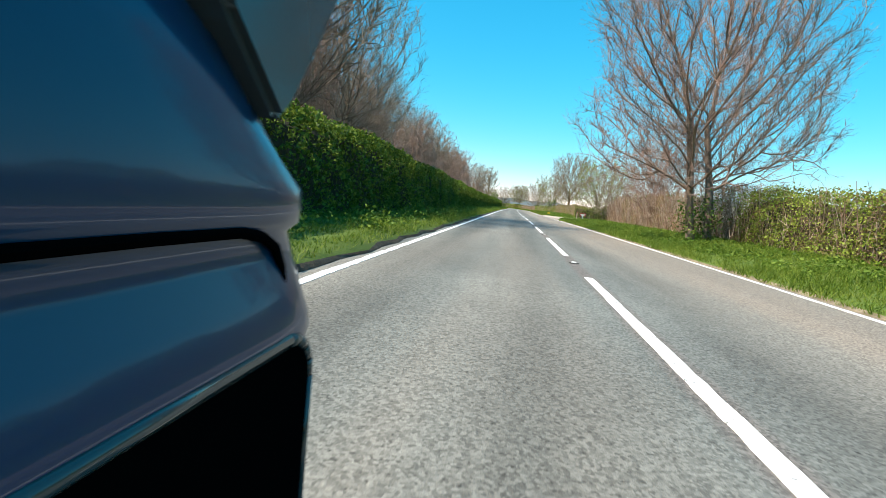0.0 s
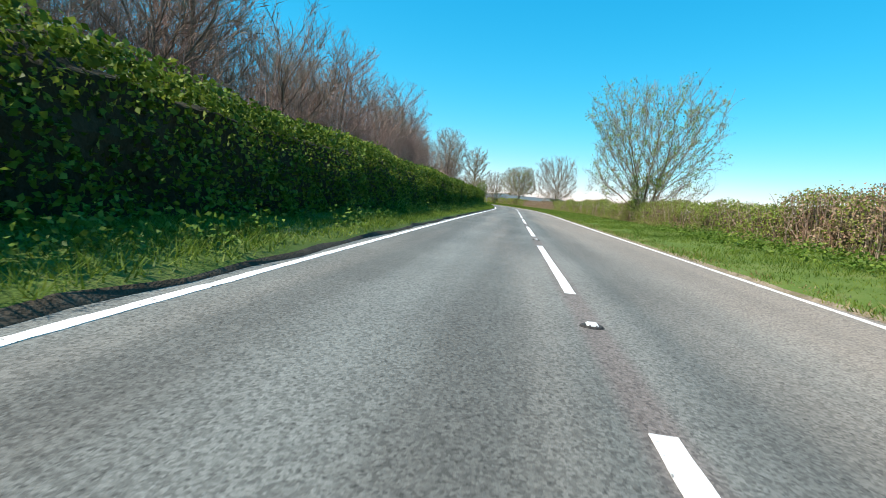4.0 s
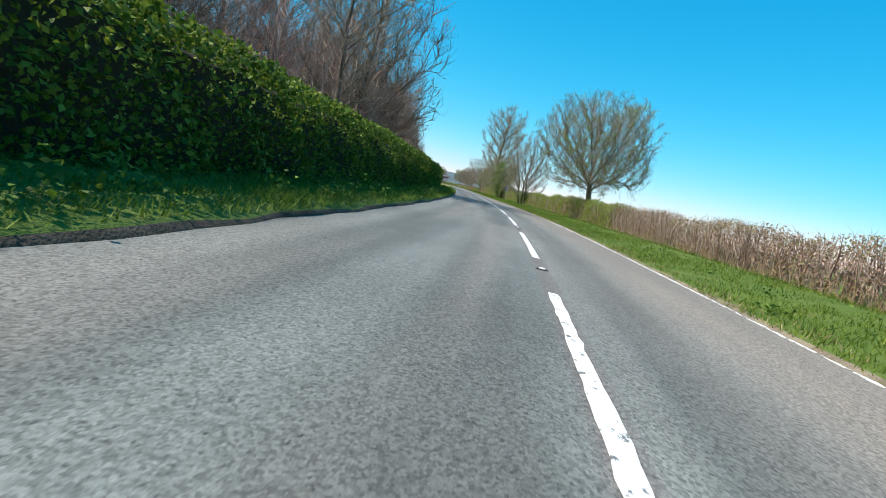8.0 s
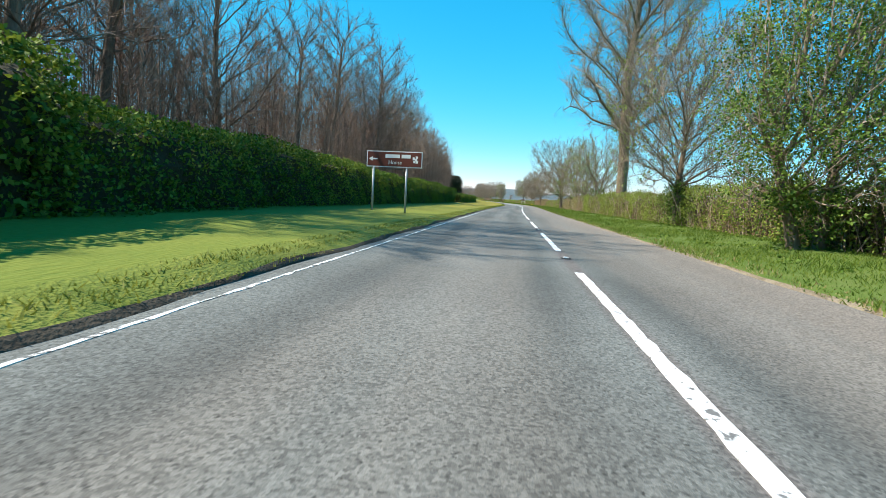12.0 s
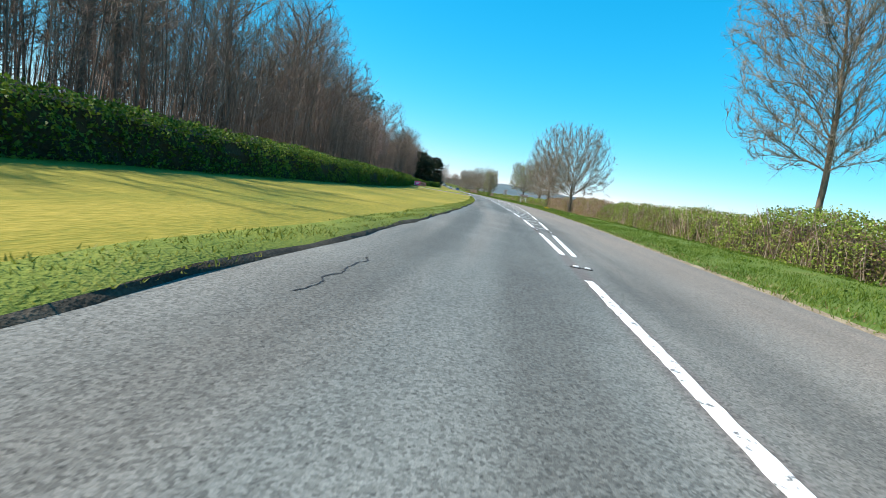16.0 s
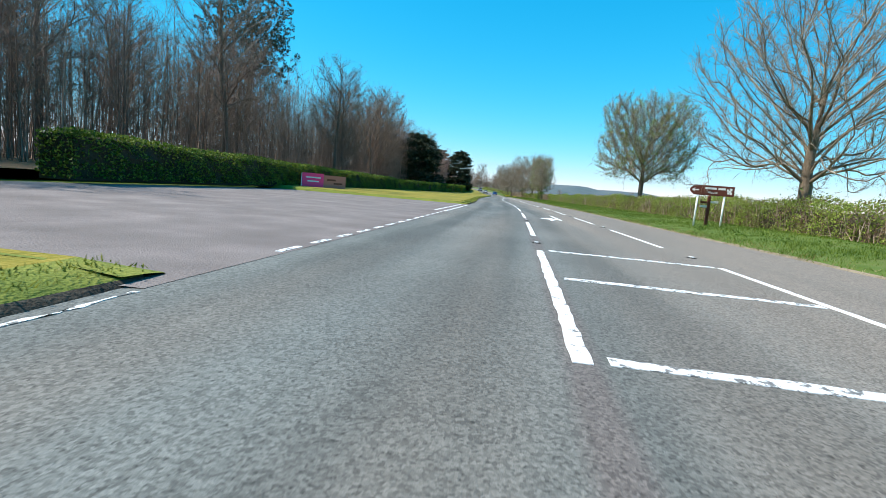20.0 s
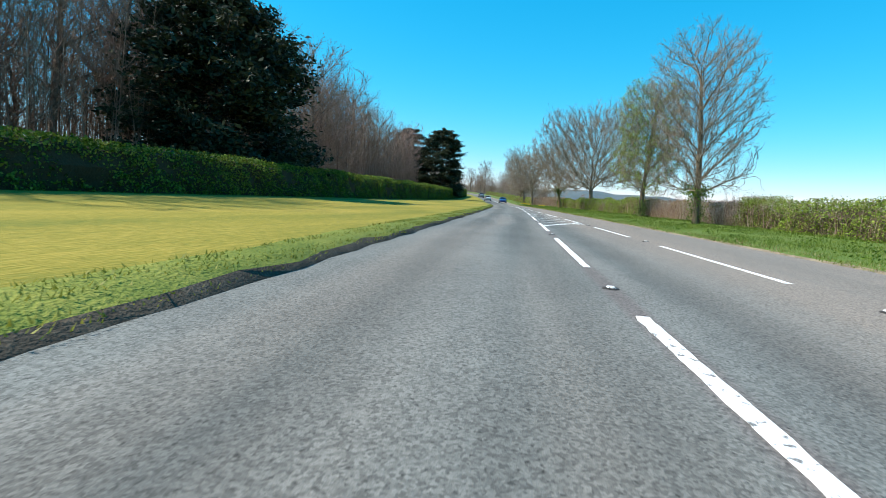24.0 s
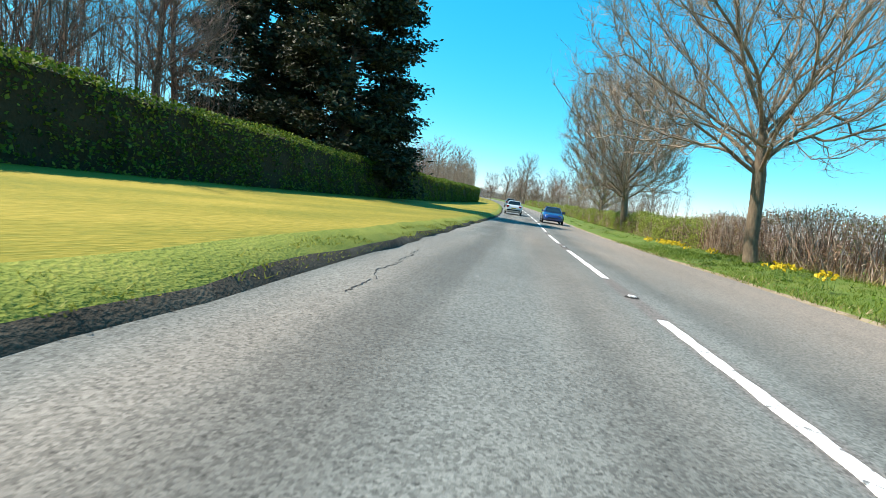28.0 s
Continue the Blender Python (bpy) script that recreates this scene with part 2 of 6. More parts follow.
    spread.inputs[3].default_value, spread.inputs[4].default_value = 0.64, 1.37
    l.new(grey.outputs[0], spread.inputs[0])
    last = n.new("ShaderNodeMixRGB")
    last.blend_type, last.inputs[0].default_value = "MULTIPLY", 1.0
    l.new(warm.outputs[0], last.inputs[1])
    pits, hole, pitted = n.new("ShaderNodeTexNoise"), n.new("ShaderNodeMapRange"), n.new("ShaderNodeMath")
    pits.inputs["Scale"].default_value, pits.inputs["Detail"].default_value = 34, 3
    l.new(n["Texture Coordinate"].outputs["Object"], pits.inputs["Vector"])
    hole.inputs[1].default_value, hole.inputs[2].default_value = 0.33, 0.40
    hole.inputs[3].default_value, hole.inputs[4].default_value = 0.5, 1.0
    l.new(pits.outputs["Fac"], hole.inputs[0])
    pitted.operation = "MULTIPLY"
    l.new(hole.outputs[0], pitted.inputs[0])
    l.new(spread.outputs[0], pitted.inputs[1])
    l.new(pitted.outputs[0], last.inputs[2])
    # the older, paler dressing ends where the later surface begins
    age, older = n.new("ShaderNodeMapRange"), n.new("ShaderNodeMixRGB")
    age.inputs[1].default_value, age.inputs[2].default_value = 188, 236
    age.inputs[3].default_value, age.inputs[4].default_value = 0.97, 0.84
    l.new(sep.outputs[1], age.inputs[0])
    older.blend_type, older.inputs[0].default_value = "MULTIPLY", 1.0
    l.new(last.outputs[0], older.inputs[1])
    l.new(age.outputs[0], older.inputs[2])
    l.new(older.outputs[0], b.inputs["Base Color"])
    return m


M_ASPHALT = asphalt_material()


def worn_paint(name, worn):
    """Thermoplastic paint with flakes gone, so that the road shows through."""
    m = material(name, [(0.7, 0.7, 0.68), (0.82, 0.82, 0.8), (0.85, 0.85, 0.83)], 3.0, 0.6, 0.4, 40.0)
    n, l = m.node_tree.nodes, m.node_tree.links
    ramp = [k for k in n if k.type == "VALTORGB"][0]
    tex, cut, mx = n.new("ShaderNodeTexNoise"), n.new("ShaderNodeMapRange"), n.new("ShaderNodeMixRGB")
    tex.inputs["Scale"].default_value, tex.inputs["Detail"].default_value, tex.inputs["Roughness"].default_value = 9.0, 6, 0.7
    l.new(n["Texture Coordinate"].outputs["Object"], tex.inputs["Vector"])
    cut.inputs[1].default_value, cut.inputs[2].default_value = worn, worn + 0.03
    l.new(tex.outputs["Fac"], cut.inputs[0])
    mx.inputs[2].default_value = (0.16, 0.155, 0.145, 1)
    l.new(cut.outputs[0], mx.inputs[0])
    l.new(ramp.outputs[0], mx.inputs[1])
    l.new(mx.outputs[0], n["Principled BSDF"].inputs["Base Color"])
    return m


M_PAINT = worn_paint("road_paint", 0.61)
M_PAINT_M = worn_paint("chipped_road_paint", 0.57)
M_PAINT_W = worn_paint("worn_road_paint", 0.525)
M_GROUND = material("field", [(0.06, 0.10, 0.02), (0.10, 0.15, 0.03), (0.16, 0.17, 0.06)], 0.02, 1.0, 0.4, 3.0, spec=0.0)
M_VERGE = material("verge_soil", [(0.05, 0.08, 0.012), (0.09, 0.14, 0.02), (0.15, 0.15, 0.05)], 1.2, 0.95, 0.6, 30.0, depth=0.03)
M_LAWN = material("mown_lawn", [(0.085, 0.12, 0.012), (0.225, 0.19, 0.02), (0.40, 0.295, 0.05)], 0.55, 0.95, 0.7, 24.0, depth=0.04, stretch=(1.0, 0.22, 1.0))
ln, ll = M_LAWN.node_tree.nodes, M_LAWN.node_tree.links
l_sep, l_map, l_mix = ln.new("ShaderNodeSeparateXYZ"), ln.new("ShaderNodeMapRange"), ln.new("ShaderNodeMixRGB")
ll.new(ln["Texture Coordinate"].outputs["Object"], l_sep.inputs[0])
ll.new(l_sep.outputs[1], l_map.inputs[0])
l_map.inputs[1].default_value, l_map.inputs[2].default_value, l_map.inputs[3].default_value, l_map.inputs[4].default_value = 280, 335, 0.75, 0.0
l_ramp = [k for k in ln if k.type == "VALTORGB"][0]
l_mix.inputs[2].default_value = (0.13, 0.185, 0.025, 1)
ll.new(l_map.outputs[0], l_mix.inputs[0])
ll.new(l_ramp.outputs[0], l_mix.inputs[1])
ll.new(l_mix.outputs[0], ln["Principled BSDF"].inputs["Base Color"])
M_LITTER = material("wood_floor", [(0.06, 0.04, 0.02), (0.12, 0.08, 0.04), (0.10, 0.12, 0.03)], 0.6, 0.95, 0.6, 14.0)
M_FRINGE = material("lawn_fringe", [(0.09, 0.13, 0.015), (0.165, 0.195, 0.028), (0.27, 0.26, 0.05)], 1.2, 0.95, 0.7, 26.0, depth=0.04)
M_DUST = material("dusty_edge", [(0.11, 0.13, 0.03), (0.17, 0.13, 0.085), (0.30, 0.24, 0.165), (0.12, 0.15, 0.03)], 2.5, 0.95, 0.8, 40.0, depth=0.03)
# bare soil, darkened in colour for the shadow on the cut turf edge
M_SHADED_SOIL = material("shaded_soil_edge", [(0.025, 0.02, 0.014), (0.06, 0.048, 0.033), (0.13, 0.105, 0.075)], 3.0, 0.95, 0.8, 40.0)
M_GRASS = leafy("grass_blade", [(0.06, 0.11, 0.010), (0.115, 0.185, 0.016), (0.21, 0.26, 0.04)], 0.5, 0.5)
M_FRINGEBLADE = leafy("fringe_blade", [(0.11, 0.14, 0.016), (0.19, 0.21, 0.028), (0.29, 0.28, 0.05)], 0.4, 0.5)
M_WEED = leafy("weed_leaf", [(0.05, 0.10, 0.012), (0.10, 0.18, 0.02), (0.19, 0.27, 0.04)], 0.5, 0.5)
M_STRAW = leafy("dry_grass", [(0.25, 0.18, 0.08), (0.36, 0.28, 0.13), (0.42, 0.36, 0.2)], 0.5, 0.5)
M_CLIPPED = leafy("clipped_leaf", [(0.045, 0.085, 0.008), (0.10, 0.17, 0.016), (0.22, 0.27, 0.035)], 0.25, 0.5, 0.3)
M_HEDGE_R = leafy("mixed_hedge_leaf", [(0.26, 0.17, 0.09), (0.15, 0.19, 0.035), (0.24, 0.32, 0.045), (0.38, 0.44, 0.09)], 0.45, 0.45, 0.35)
M_HEDGE_B = leafy("brown_hedge_leaf", [(0.22, 0.12, 0.07), (0.38, 0.23, 0.14), (0.46, 0.31, 0.2), (0.22, 0.24, 0.06)], 0.2, 0.55, 0.3)
M_HEDGE_G = leafy("fresh_hedge_leaf", [(0.20, 0.15, 0.06), (0.12, 0.17, 0.025), (0.21, 0.30, 0.035), (0.34, 0.42, 0.07)], 0.5, 0.5, 0.35)
M_HEDGE_M = leafy("pink_and_green_hedge_leaf", [(0.40, 0.24, 0.16), (0.46, 0.32, 0.22), (0.16, 0.20, 0.03), (0.28, 0.33, 0.06)], 0.6, 0.5, 0.3)
# hedge cores: dark colours stand for the shade between the leaves
M_CORE = material("hedge_inner_shade", [(0.02, 0.02, 0.01), (0.045, 0.04, 0.02)], 1.0, 0.95, 0.8, 12.0, depth=0.06)
M_CORE_R = material("field_hedge_inner_shade", [(0.04, 0.036, 0.018), (0.095, 0.07, 0.042), (0.09, 0.10, 0.035)], 1.0, 0.95, 1.0, 9.0, depth=0.12)
M_STEM = material("hedge_stem", [(0.19, 0.115, 0.08), (0.38, 0.255, 0.185), (0.55, 0.43, 0.35)], 2.0, 0.9, 0.4, 30.0, island=0.6)
M_BARK = material("bark", [(0.085, 0.06, 0.04), (0.20, 0.148, 0.10), (0.36, 0.29, 0.2)], 1.2, 0.9, 0.8, 18.0, stretch=(1, 1, 0.25), depth=0.03)
M_BARK_D = material("dark_bark", [(0.07, 0.05, 0.036), (0.16, 0.12, 0.09), (0.25, 0.195, 0.15)], 1.2, 0.9, 0.8, 18.0, stretch=(1, 1, 0.25), depth=0.03)
M_BARK_O = material("orange_bark", [(0.10, 0.065, 0.04), (0.24, 0.145, 0.075), (0.36, 0.24, 0.13)], 1.0, 0.9, 0.8, 18.0, stretch=(1, 1, 0.25), depth=0.03)
M_BARK_P = material("red_brown_bark", [(0.10, 0.065, 0.05), (0.2, 0.14, 0.105), (0.30, 0.22, 0.17)], 1.2, 0.9, 0.8, 18.0, stretch=(1, 1, 0.25), depth=0.03)
M_TWIG = material("twig", [(0.15, 0.11, 0.08), (0.27, 0.205, 0.15), (0.42, 0.335, 0.25)], 0.6, 0.85, 0.0, 6.0, island=0.4)
M_TWIG_P = material("purple_twig", [(0.17, 0.10, 0.085), (0.30, 0.19, 0.155), (0.42, 0.29, 0.235)], 0.4, 0.85, 0.0, 6.0, island=0.4)
M_TWIG_W = material("wood_twig", [(0.12, 0.078, 0.055), (0.22, 0.145, 0.105), (0.33, 0.23, 0.17)], 0.4, 0.85, 0.0, 6.0, island=0.4)
M_EVER = leafy("holly_leaf", [(0.05, 0.10, 0.012), (0.12, 0.21, 0.03), (0.24, 0.33, 0.06)], 0.6, 0.5, 0.3)
M_BUD = leafy("young_leaf", [(0.15, 0.20, 0.03), (0.26, 0.33, 0.055), (0.36, 0.41, 0.10)], 0.3, 0.5, 0.4)
M_IVY = leafy("ivy_leaf", [(0.045, 0.09, 0.012), (0.105, 0.185, 0.025), (0.23, 0.31, 0.055)], 0.6, 0.5, 0.25)
M_PINE = leafy("pine_needle", [(0.025, 0.035, 0.025), (0.05, 0.065, 0.045), (0.10, 0.12, 0.08)], 0.4, 0.5, 0.1)
M_YEW = leafy("conifer_needle", [(0.014, 0.019, 0.010), (0.028, 0.037, 0.017), (0.06, 0.07, 0.03)], 0.4, 0.5, 0.1)


# ---- the plan: places along the road ----
P0 = np.array(LINE)
head, tail = P0[0] - P0[1], P0[-1] - P0[-2]
turn = lambda v, a: np.array([v[0] * math.cos(a) - v[1] * math.sin(a), v[0] * math.sin(a) + v[1] * math.cos(a)])
before = [P0[0] + head * k for k in range(8, 0, -1)]
after, step = [], tail
for k in range(30):
    step = turn(step, radians(1.2 if k < 8 else 0.0))
    after.append((after[-1] if after else P0[-1]) + step)
KNOTS = np.vstack([before, P0, after])
_t = np.arange(0, len(KNOTS) - 1 + 1e-9, 0.05)
_i = np.clip(_t.astype(int), 0, len(KNOTS) - 2)
_f = (_t - _i)[:, None]
_g = lambda o: KNOTS[np.clip(_i + o, 0, len(KNOTS) - 1)]
DENSE = 0.5 * (2 * _g(0) + (_g(1) - _g(-1)) * _f + (2 * _g(-1) - 5 * _g(0) + 4 * _g(1) - _g(2)) * _f**2 + (3 * _g(0) - _g(-1) - 3 * _g(1) + _g(2)) * _f**3)
ARC = np.r_[0, np.cumsum(np.linalg.norm(np.diff(DENSE, axis=0), axis=1))]
ARC -= ARC[8 * 20]
WAY = np.gradient(DENSE, axis=0)
WAY /= np.linalg.norm(WAY, axis=1)[:, None]
S_KNOT = ARC[8 * 20 : 8 * 20 + 601 : 10]


def climb(s):
    """The road is level, and then climbs gently past the walk's end."""
    u = np.clip((np.asarray(s, float) - 624) / 60, 0, 4)
    return np.where(u < 1, 0.9 * u * u, 0.9 + 1.5 * (u - 1))


def at(s, n, z=0.0):
    """World places s metres along the driven line, n metres to its right, z up; arrays welcome."""
    s, n = np.broadcast_arrays(np.asarray(s, float), np.asarray(n, float))
    x, y = np.interp(s, ARC, DENSE[:, 0]), np.interp(s, ARC, DENSE[:, 1])
    a, b = np.interp(s, ARC, WAY[:, 0]), np.interp(s, ARC, WAY[:, 1])
    return np.stack([x + n * b, y - n * a, np.broadcast_to(np.asarray(z, float), s.shape) + climb(s)], -1)


def heading(s):
    return math.atan2(-float(np.interp(s, ARC, WAY[:, 0])), float(np.interp(s, ARC, WAY[:, 1])))


def smooth_row(row):
    """A smooth curve through offsets that are given at the knots."""
    v = np.array(row)

    def f(s):
        u = np.interp(s, S_KNOT, np.arange(len(S_KNOT)))
        i = np.clip(np.floor(u).astype(int), 0, len(v) - 2)
        w = u - i
        a, b, c, d = (v[np.clip(i + k, 0, len(v) - 1)] for k in (-1, 0, 1, 2))
        return 0.5 * (2 * b + (c - a) * w + (2 * a - 5 * b + 4 * c - d) * w**2 + (3 * b - a - 3 * c + d) * w**3)

    return f


off_left, off_centre, off_right, off_hatch = (smooth_row(r) for r in (OFF_LEFT, OFF_CENTRE, OFF_RIGHT, OFF_HATCH))


# ---- mesh helpers ----
def link(name, verts, faces, mat, parent=None, label="", smooth=False):
    """One mesh object of verts (k x 3) and faces (a list, or an array of equal faces)."""
    me = bpy.data.meshes.new(name)
    if isinstance(faces, np.ndarray):
        k, w = faces.shape
        me.vertices.add(len(verts))
        me.vertices.foreach_set("co", np.asarray(verts, np.float32).ravel())
        me.loops.add(k * w)
        me.loops.foreach_set("vertex_index", faces.astype(np.int32).ravel())
        me.polygons.add(k)
        me.polygons.foreach_set("loop_start", np.arange(0, k * w, w, dtype=np.int32))
        me.update(calc_edges=True)
    else:
        me.from_pydata([tuple(v) for v in verts], [], faces)
        me.update()
    if smooth:
        me.polygons.foreach_set("use_smooth", np.ones(len(me.polygons), bool))
    me.materials.append(mat)
    ob = new(name, me)
    if parent:
        ob.parent = parent
    if label:
        ob["label"] = label
    return ob


def part(name, bm, mat, parent, label="", smooth=False):
    """Links a bmesh as one mesh object under a thing or a part."""
    me = bpy.data.meshes.new(name)
    bm.to_mesh(me)
    bm.free()
    if smooth:
        me.polygons.foreach_set("use_smooth", np.ones(len(me.polygons), bool))
    me.materials.append(mat)
    ob = new(name, me)
    ob.parent = parent
    if label:
        ob["label"] = label
    return ob


def box(x0, x1, y0, y1, z0, z1, bevel=0.0, bm=None):
    own = bm is None
    bm = bm or bmesh.new()
    v = bmesh.ops.create_cube(bm, size=1.0)["verts"]
    for p in v:
        p.co = Vector(((x0 + x1) / 2 + p.co.x * (x1 - x0), (y0 + y1) / 2 + p.co.y * (y1 - y0), (z0 + z1) / 2 + p.co.z * (z1 - z0)))
    if bevel and own:
        bmesh.ops.bevel(bm, geom=bm.edges[:], offset=bevel, segments=2, affect="EDGES", clamp_overlap=True)
    return bm


def rod(p, q, r0, r1=None, sides=10, bm=None):
    bm = bm or bmesh.new()
    p, q = Vector(p), Vector(q)
    m = Matrix.Translation((p + q) / 2) @ (q - p).to_track_quat("Z", "Y").to_matrix().to_4x4()
    bmesh.ops.create_cone(bm, cap_ends=True, segments=sides, radius1=r0, radius2=r0 if r1 is None else r1, depth=(q - p).length, matrix=m)
    return bm


def empty(name, place, rz=0.0, label="", category="", group=""):
    ob = new(name)
    ob.empty_display_size = 0.2
    ob.matrix_world = Matrix.Translation(Vector(place)) @ Matrix.Rotation(rz, 4, "Z")
    return tagged(ob, label, category, group)


def strip(name, s, cols, mat, kind="structure", label="", uv=None):
    """A sheet along the road: cols is a list of (n(s), z(s)) pairs from left to right."""
    s = np.asarray(s, float)
    rows = np.stack([at(s, n, z) for n, z in cols], 1)
    k, w = rows.shape[:2]
    idx = np.arange(k * w).reshape(k, w)
    f = np.stack([idx[:-1, :-1], idx[:-1, 1:], idx[1:, 1:], idx[1:, :-1]], -1).reshape(-1, 4)
    ob = link(name, rows.reshape(-1, 3), f, mat, smooth=True)
    if uv is not None:
        lay = ob.data.uv_layers.new(name="UVMap")
        across = np.stack([np.broadcast_to(n - uv(s), s.shape) for n, z in cols], 1)
        co = np.stack([across, np.broadcast_to(s[:, None], across.shape)], -1).reshape(-1, 2)
        lay.data.foreach_set("uv", co[f.ravel()].astype(np.float32).ravel())
    return tagged(ob, label, "", "", kind)


def tubes(p, q, r0, r1, sides=3):
    """Verts and quads of tapered tubes from the places p to q."""
    d = q - p
    d = d / (np.linalg.norm(d, axis=1)[:, None] + 1e-9)
    ref = np.where(np.abs(d[:, 2:3]) < 0.9, np.array([[0.0, 0, 1]]), np.array([[1.0, 0, 0]]))
    a = np.cross(d, ref)
    a /= np.linalg.norm(a, axis=1)[:, None]
    b = np.cross(d, a)
    th = np.arange(sides) * 2 * np.pi / sides
    ring = a[:, None] * np.cos(th)[None, :, None] + b[:, None] * np.sin(th)[None, :, None]
    v = np.concatenate([p[:, None] + ring * r0[:, None, None], q[:, None] + ring * r1[:, None, None]], 1)
    base = (np.arange(len(p)) * 2 * sides)[:, None, None]
    j = np.arange(sides)
    f = np.stack([j, (j + 1) % sides, (j + 1) % sides + sides, j + sides], -1)[None] + base
    return v.reshape(-1, 3), f.reshape(-1, 4)


def leaves(c, size, rng, flat=0.0, long=1.6):
    """Verts and quads of folded leaves (two triangles as a bent quad) at the places c."""
    k = len(c)
    d = rng.normal(size=(k, 3))
    d[:, 2] *= 1 - flat
    d /= np.linalg.norm(d, axis=1)[:, None]
    e = np.cross(d, rng.normal(size=(k, 3)))
    e /= np.linalg.norm(e, axis=1)[:, None] + 1e-9
    s = (size * rng.uniform(0.6, 1.4, k))[:, None]
    up = np.cross(d, e) * s * 0.25
    v = np.stack([c - d * s * long / 2, c + e * s * 0.5 + up, c + d * s * long / 2, c - e * s * 0.5 + up], 1)
    f = np.arange(4 * k).reshape(k, 4)
    return v.reshape(-1, 3), f


def blades(root, h, w, rng, lean=0.35):
    """Verts and triangles of grass blades."""
    k = len(root)
    a = rng.uniform(0, 2 * np.pi, k)
    side = np.stack([np.cos(a), np.sin(a), np.zeros(k)], 1) * (w * rng.uniform(0.6, 1.4, k))[:, None]
    hh = h * rng.uniform(0.5, 1.3, k)
    tip = root + np.stack([rng.normal(0, lean, k) * hh, rng.normal(0, lean, k) * hh, hh], 1)
    v = np.stack([root - side / 2, root + side / 2, tip], 1)
    return v.reshape(-1, 3), np.arange(3 * k).reshape(k, 3)


def slivers(p, q, r, rng):
    """Verts and triangles of the finest twigs: tapering slivers."""
    d = q - p
    e = np.cross(d, rng.normal(size=d.shape))
    e *= (r / (np.linalg.norm(e, axis=1) + 1e-9))[:, None]
    v = np.stack([p - e, p + e, q], 1)
    return v.reshape(-1, 3), np.arange(3 * len(p)).reshape(-1, 3)

# ---- the large structure ----
big = 4200
gx = np.linspace(-big, big, 41)
gv = np.array([(x, y + 300, -0.12) for y in gx for x in gx])
gi = np.arange(41 * 41).reshape(41, 41)
tagged(link("ground", gv, np.stack([gi[:-1, :-1], gi[:-1, 1:], gi[1:, 1:], gi[1:, :-1]], -1).reshape(-1, 4), M_GROUND), "green and straw-coloured farm fields reaching the horizon", "ground", "", "structure")

S_ALL = np.arange(-150, 1180, 2.0)
one = np.ones_like(S_ALL)
L_, R_ = off_left(S_ALL), off_right(S_ALL)
cols = [(L_ - 0.25, -0.02 * one), (L_, 0 * one)] + [(L_ + (R_ - L_) * k / 8, 0 * one) for k in range(1, 8)] + [(R_, 0 * one), (R_ + 0.25, -0.02 * one)]
road = strip("road", S_ALL, cols, M_ASPHALT, label="grey worn asphalt two-lane country road", uv=off_centre)

# verges: grass banks on both sides
MOUTH0, MOUTH1 = 54.0, 68.0          # lane joining from the right
DRIVE0, DRIVE1 = 439.0, 470.0        # paved entrance on the left


def right_verge(name, s0, s1):
    s = np.arange(s0, s1 + 0.1, 1.0)
    r = off_right(s) + 0.14 + 0.06 * np.sin(s * 0.9) + 0.05 * np.sin(s * 2.3 + 1)
    o = np.ones_like(s)
    far = right_hedge_n(s)
    up = np.clip(np.minimum(np.abs(s - MOUTH0 + 1), np.abs(s - MOUTH1 - 1)) / 5, 0.06, 1)
    ob = strip(name, s, [(r - 0.06, -0.03 * o), (r + 0.07 + 0.05 * np.sin(s * 1.9), 0.035 * up), (r + 0.5, 0.10 * up), ((r + far) / 2, 0.24 * up), (far - 0.6, 0.36 * up), (far + 1.8, 0.36 * up), (far + 5, -0.2 * o)], M_VERGE, label="grassy roadside verge bank below the hedge")
    ob.data.materials.append(M_DUST)
    ob.data.polygons.foreach_set("material_index", np.array([1 if k % 6 == 0 else 0 for k in range(len(ob.data.polygons))], np.int32))
    return ob


def right_hedge_n(s):
    return np.interp(s, [-150, 0, 45, 70, 100, 180, 255, 330, 400, 440, 480, 540, 600, 640, 700, 1200], [8.2, 8.2, 8.8, 8.8, 8.0, 7.0, 7.4, 7.6, 8.4, 10.8, 11.6, 11.0, 9.2, 8.0, 8.0, 8.0])


def left_hedge_n(s):
    """The road-side face of the hedge on the left."""
    return np.interp(s, [-150, 170, 215, 240, 262, 275, 325, 385, 432, 455, 480, 560, 650, 690, 720, 1200], [-4.4, -4.4, -4.3, -4.6, -5.2, -6.8, -7.2, -9.2, -13.2, -15.5, -16.0, -12.5, -9.5, -6.0, -5.0, -5.0])


right_verge("verge_right", -150, MOUTH0 - 1)
right_verge("verge_right", MOUTH1 + 1, 1180)


def left_verge(name, s0, s1, mat, label):
    s = np.arange(s0, s1 + 0.1, 1.0)
    l = off_left(s) - 0.12 + 0.05 * np.sin(s * 1.1) + 0.04 * np.sin(s * 2.9 + 1)
    far = left_hedge_n(s)
    o = np.ones_like(s)
    rise = np.interp(s, [0, 255, 275, 440, 560, 640], [0.16, 0.16, 0.10, 0.10, 0.2, 0.24])
    cut = np.interp(s, [440, 560], [0.55, 1.0])
    return strip(name, s, [(far - 30, 0.4 * o), (far - 2.5, rise + 0.12), (far, rise + 0.06), ((l + far) / 2, rise), (l - 0.60, rise * 0.95 + 0.02), (l - 0.12 * cut - 0.04 * np.sin(s * 3.3), (0.065 + rise * 0.15) * cut + 0.02 * np.sin(s * 1.7)), (l + 0.03 * np.sin(s * 5.1), -0.03 * o)], mat, label=label)


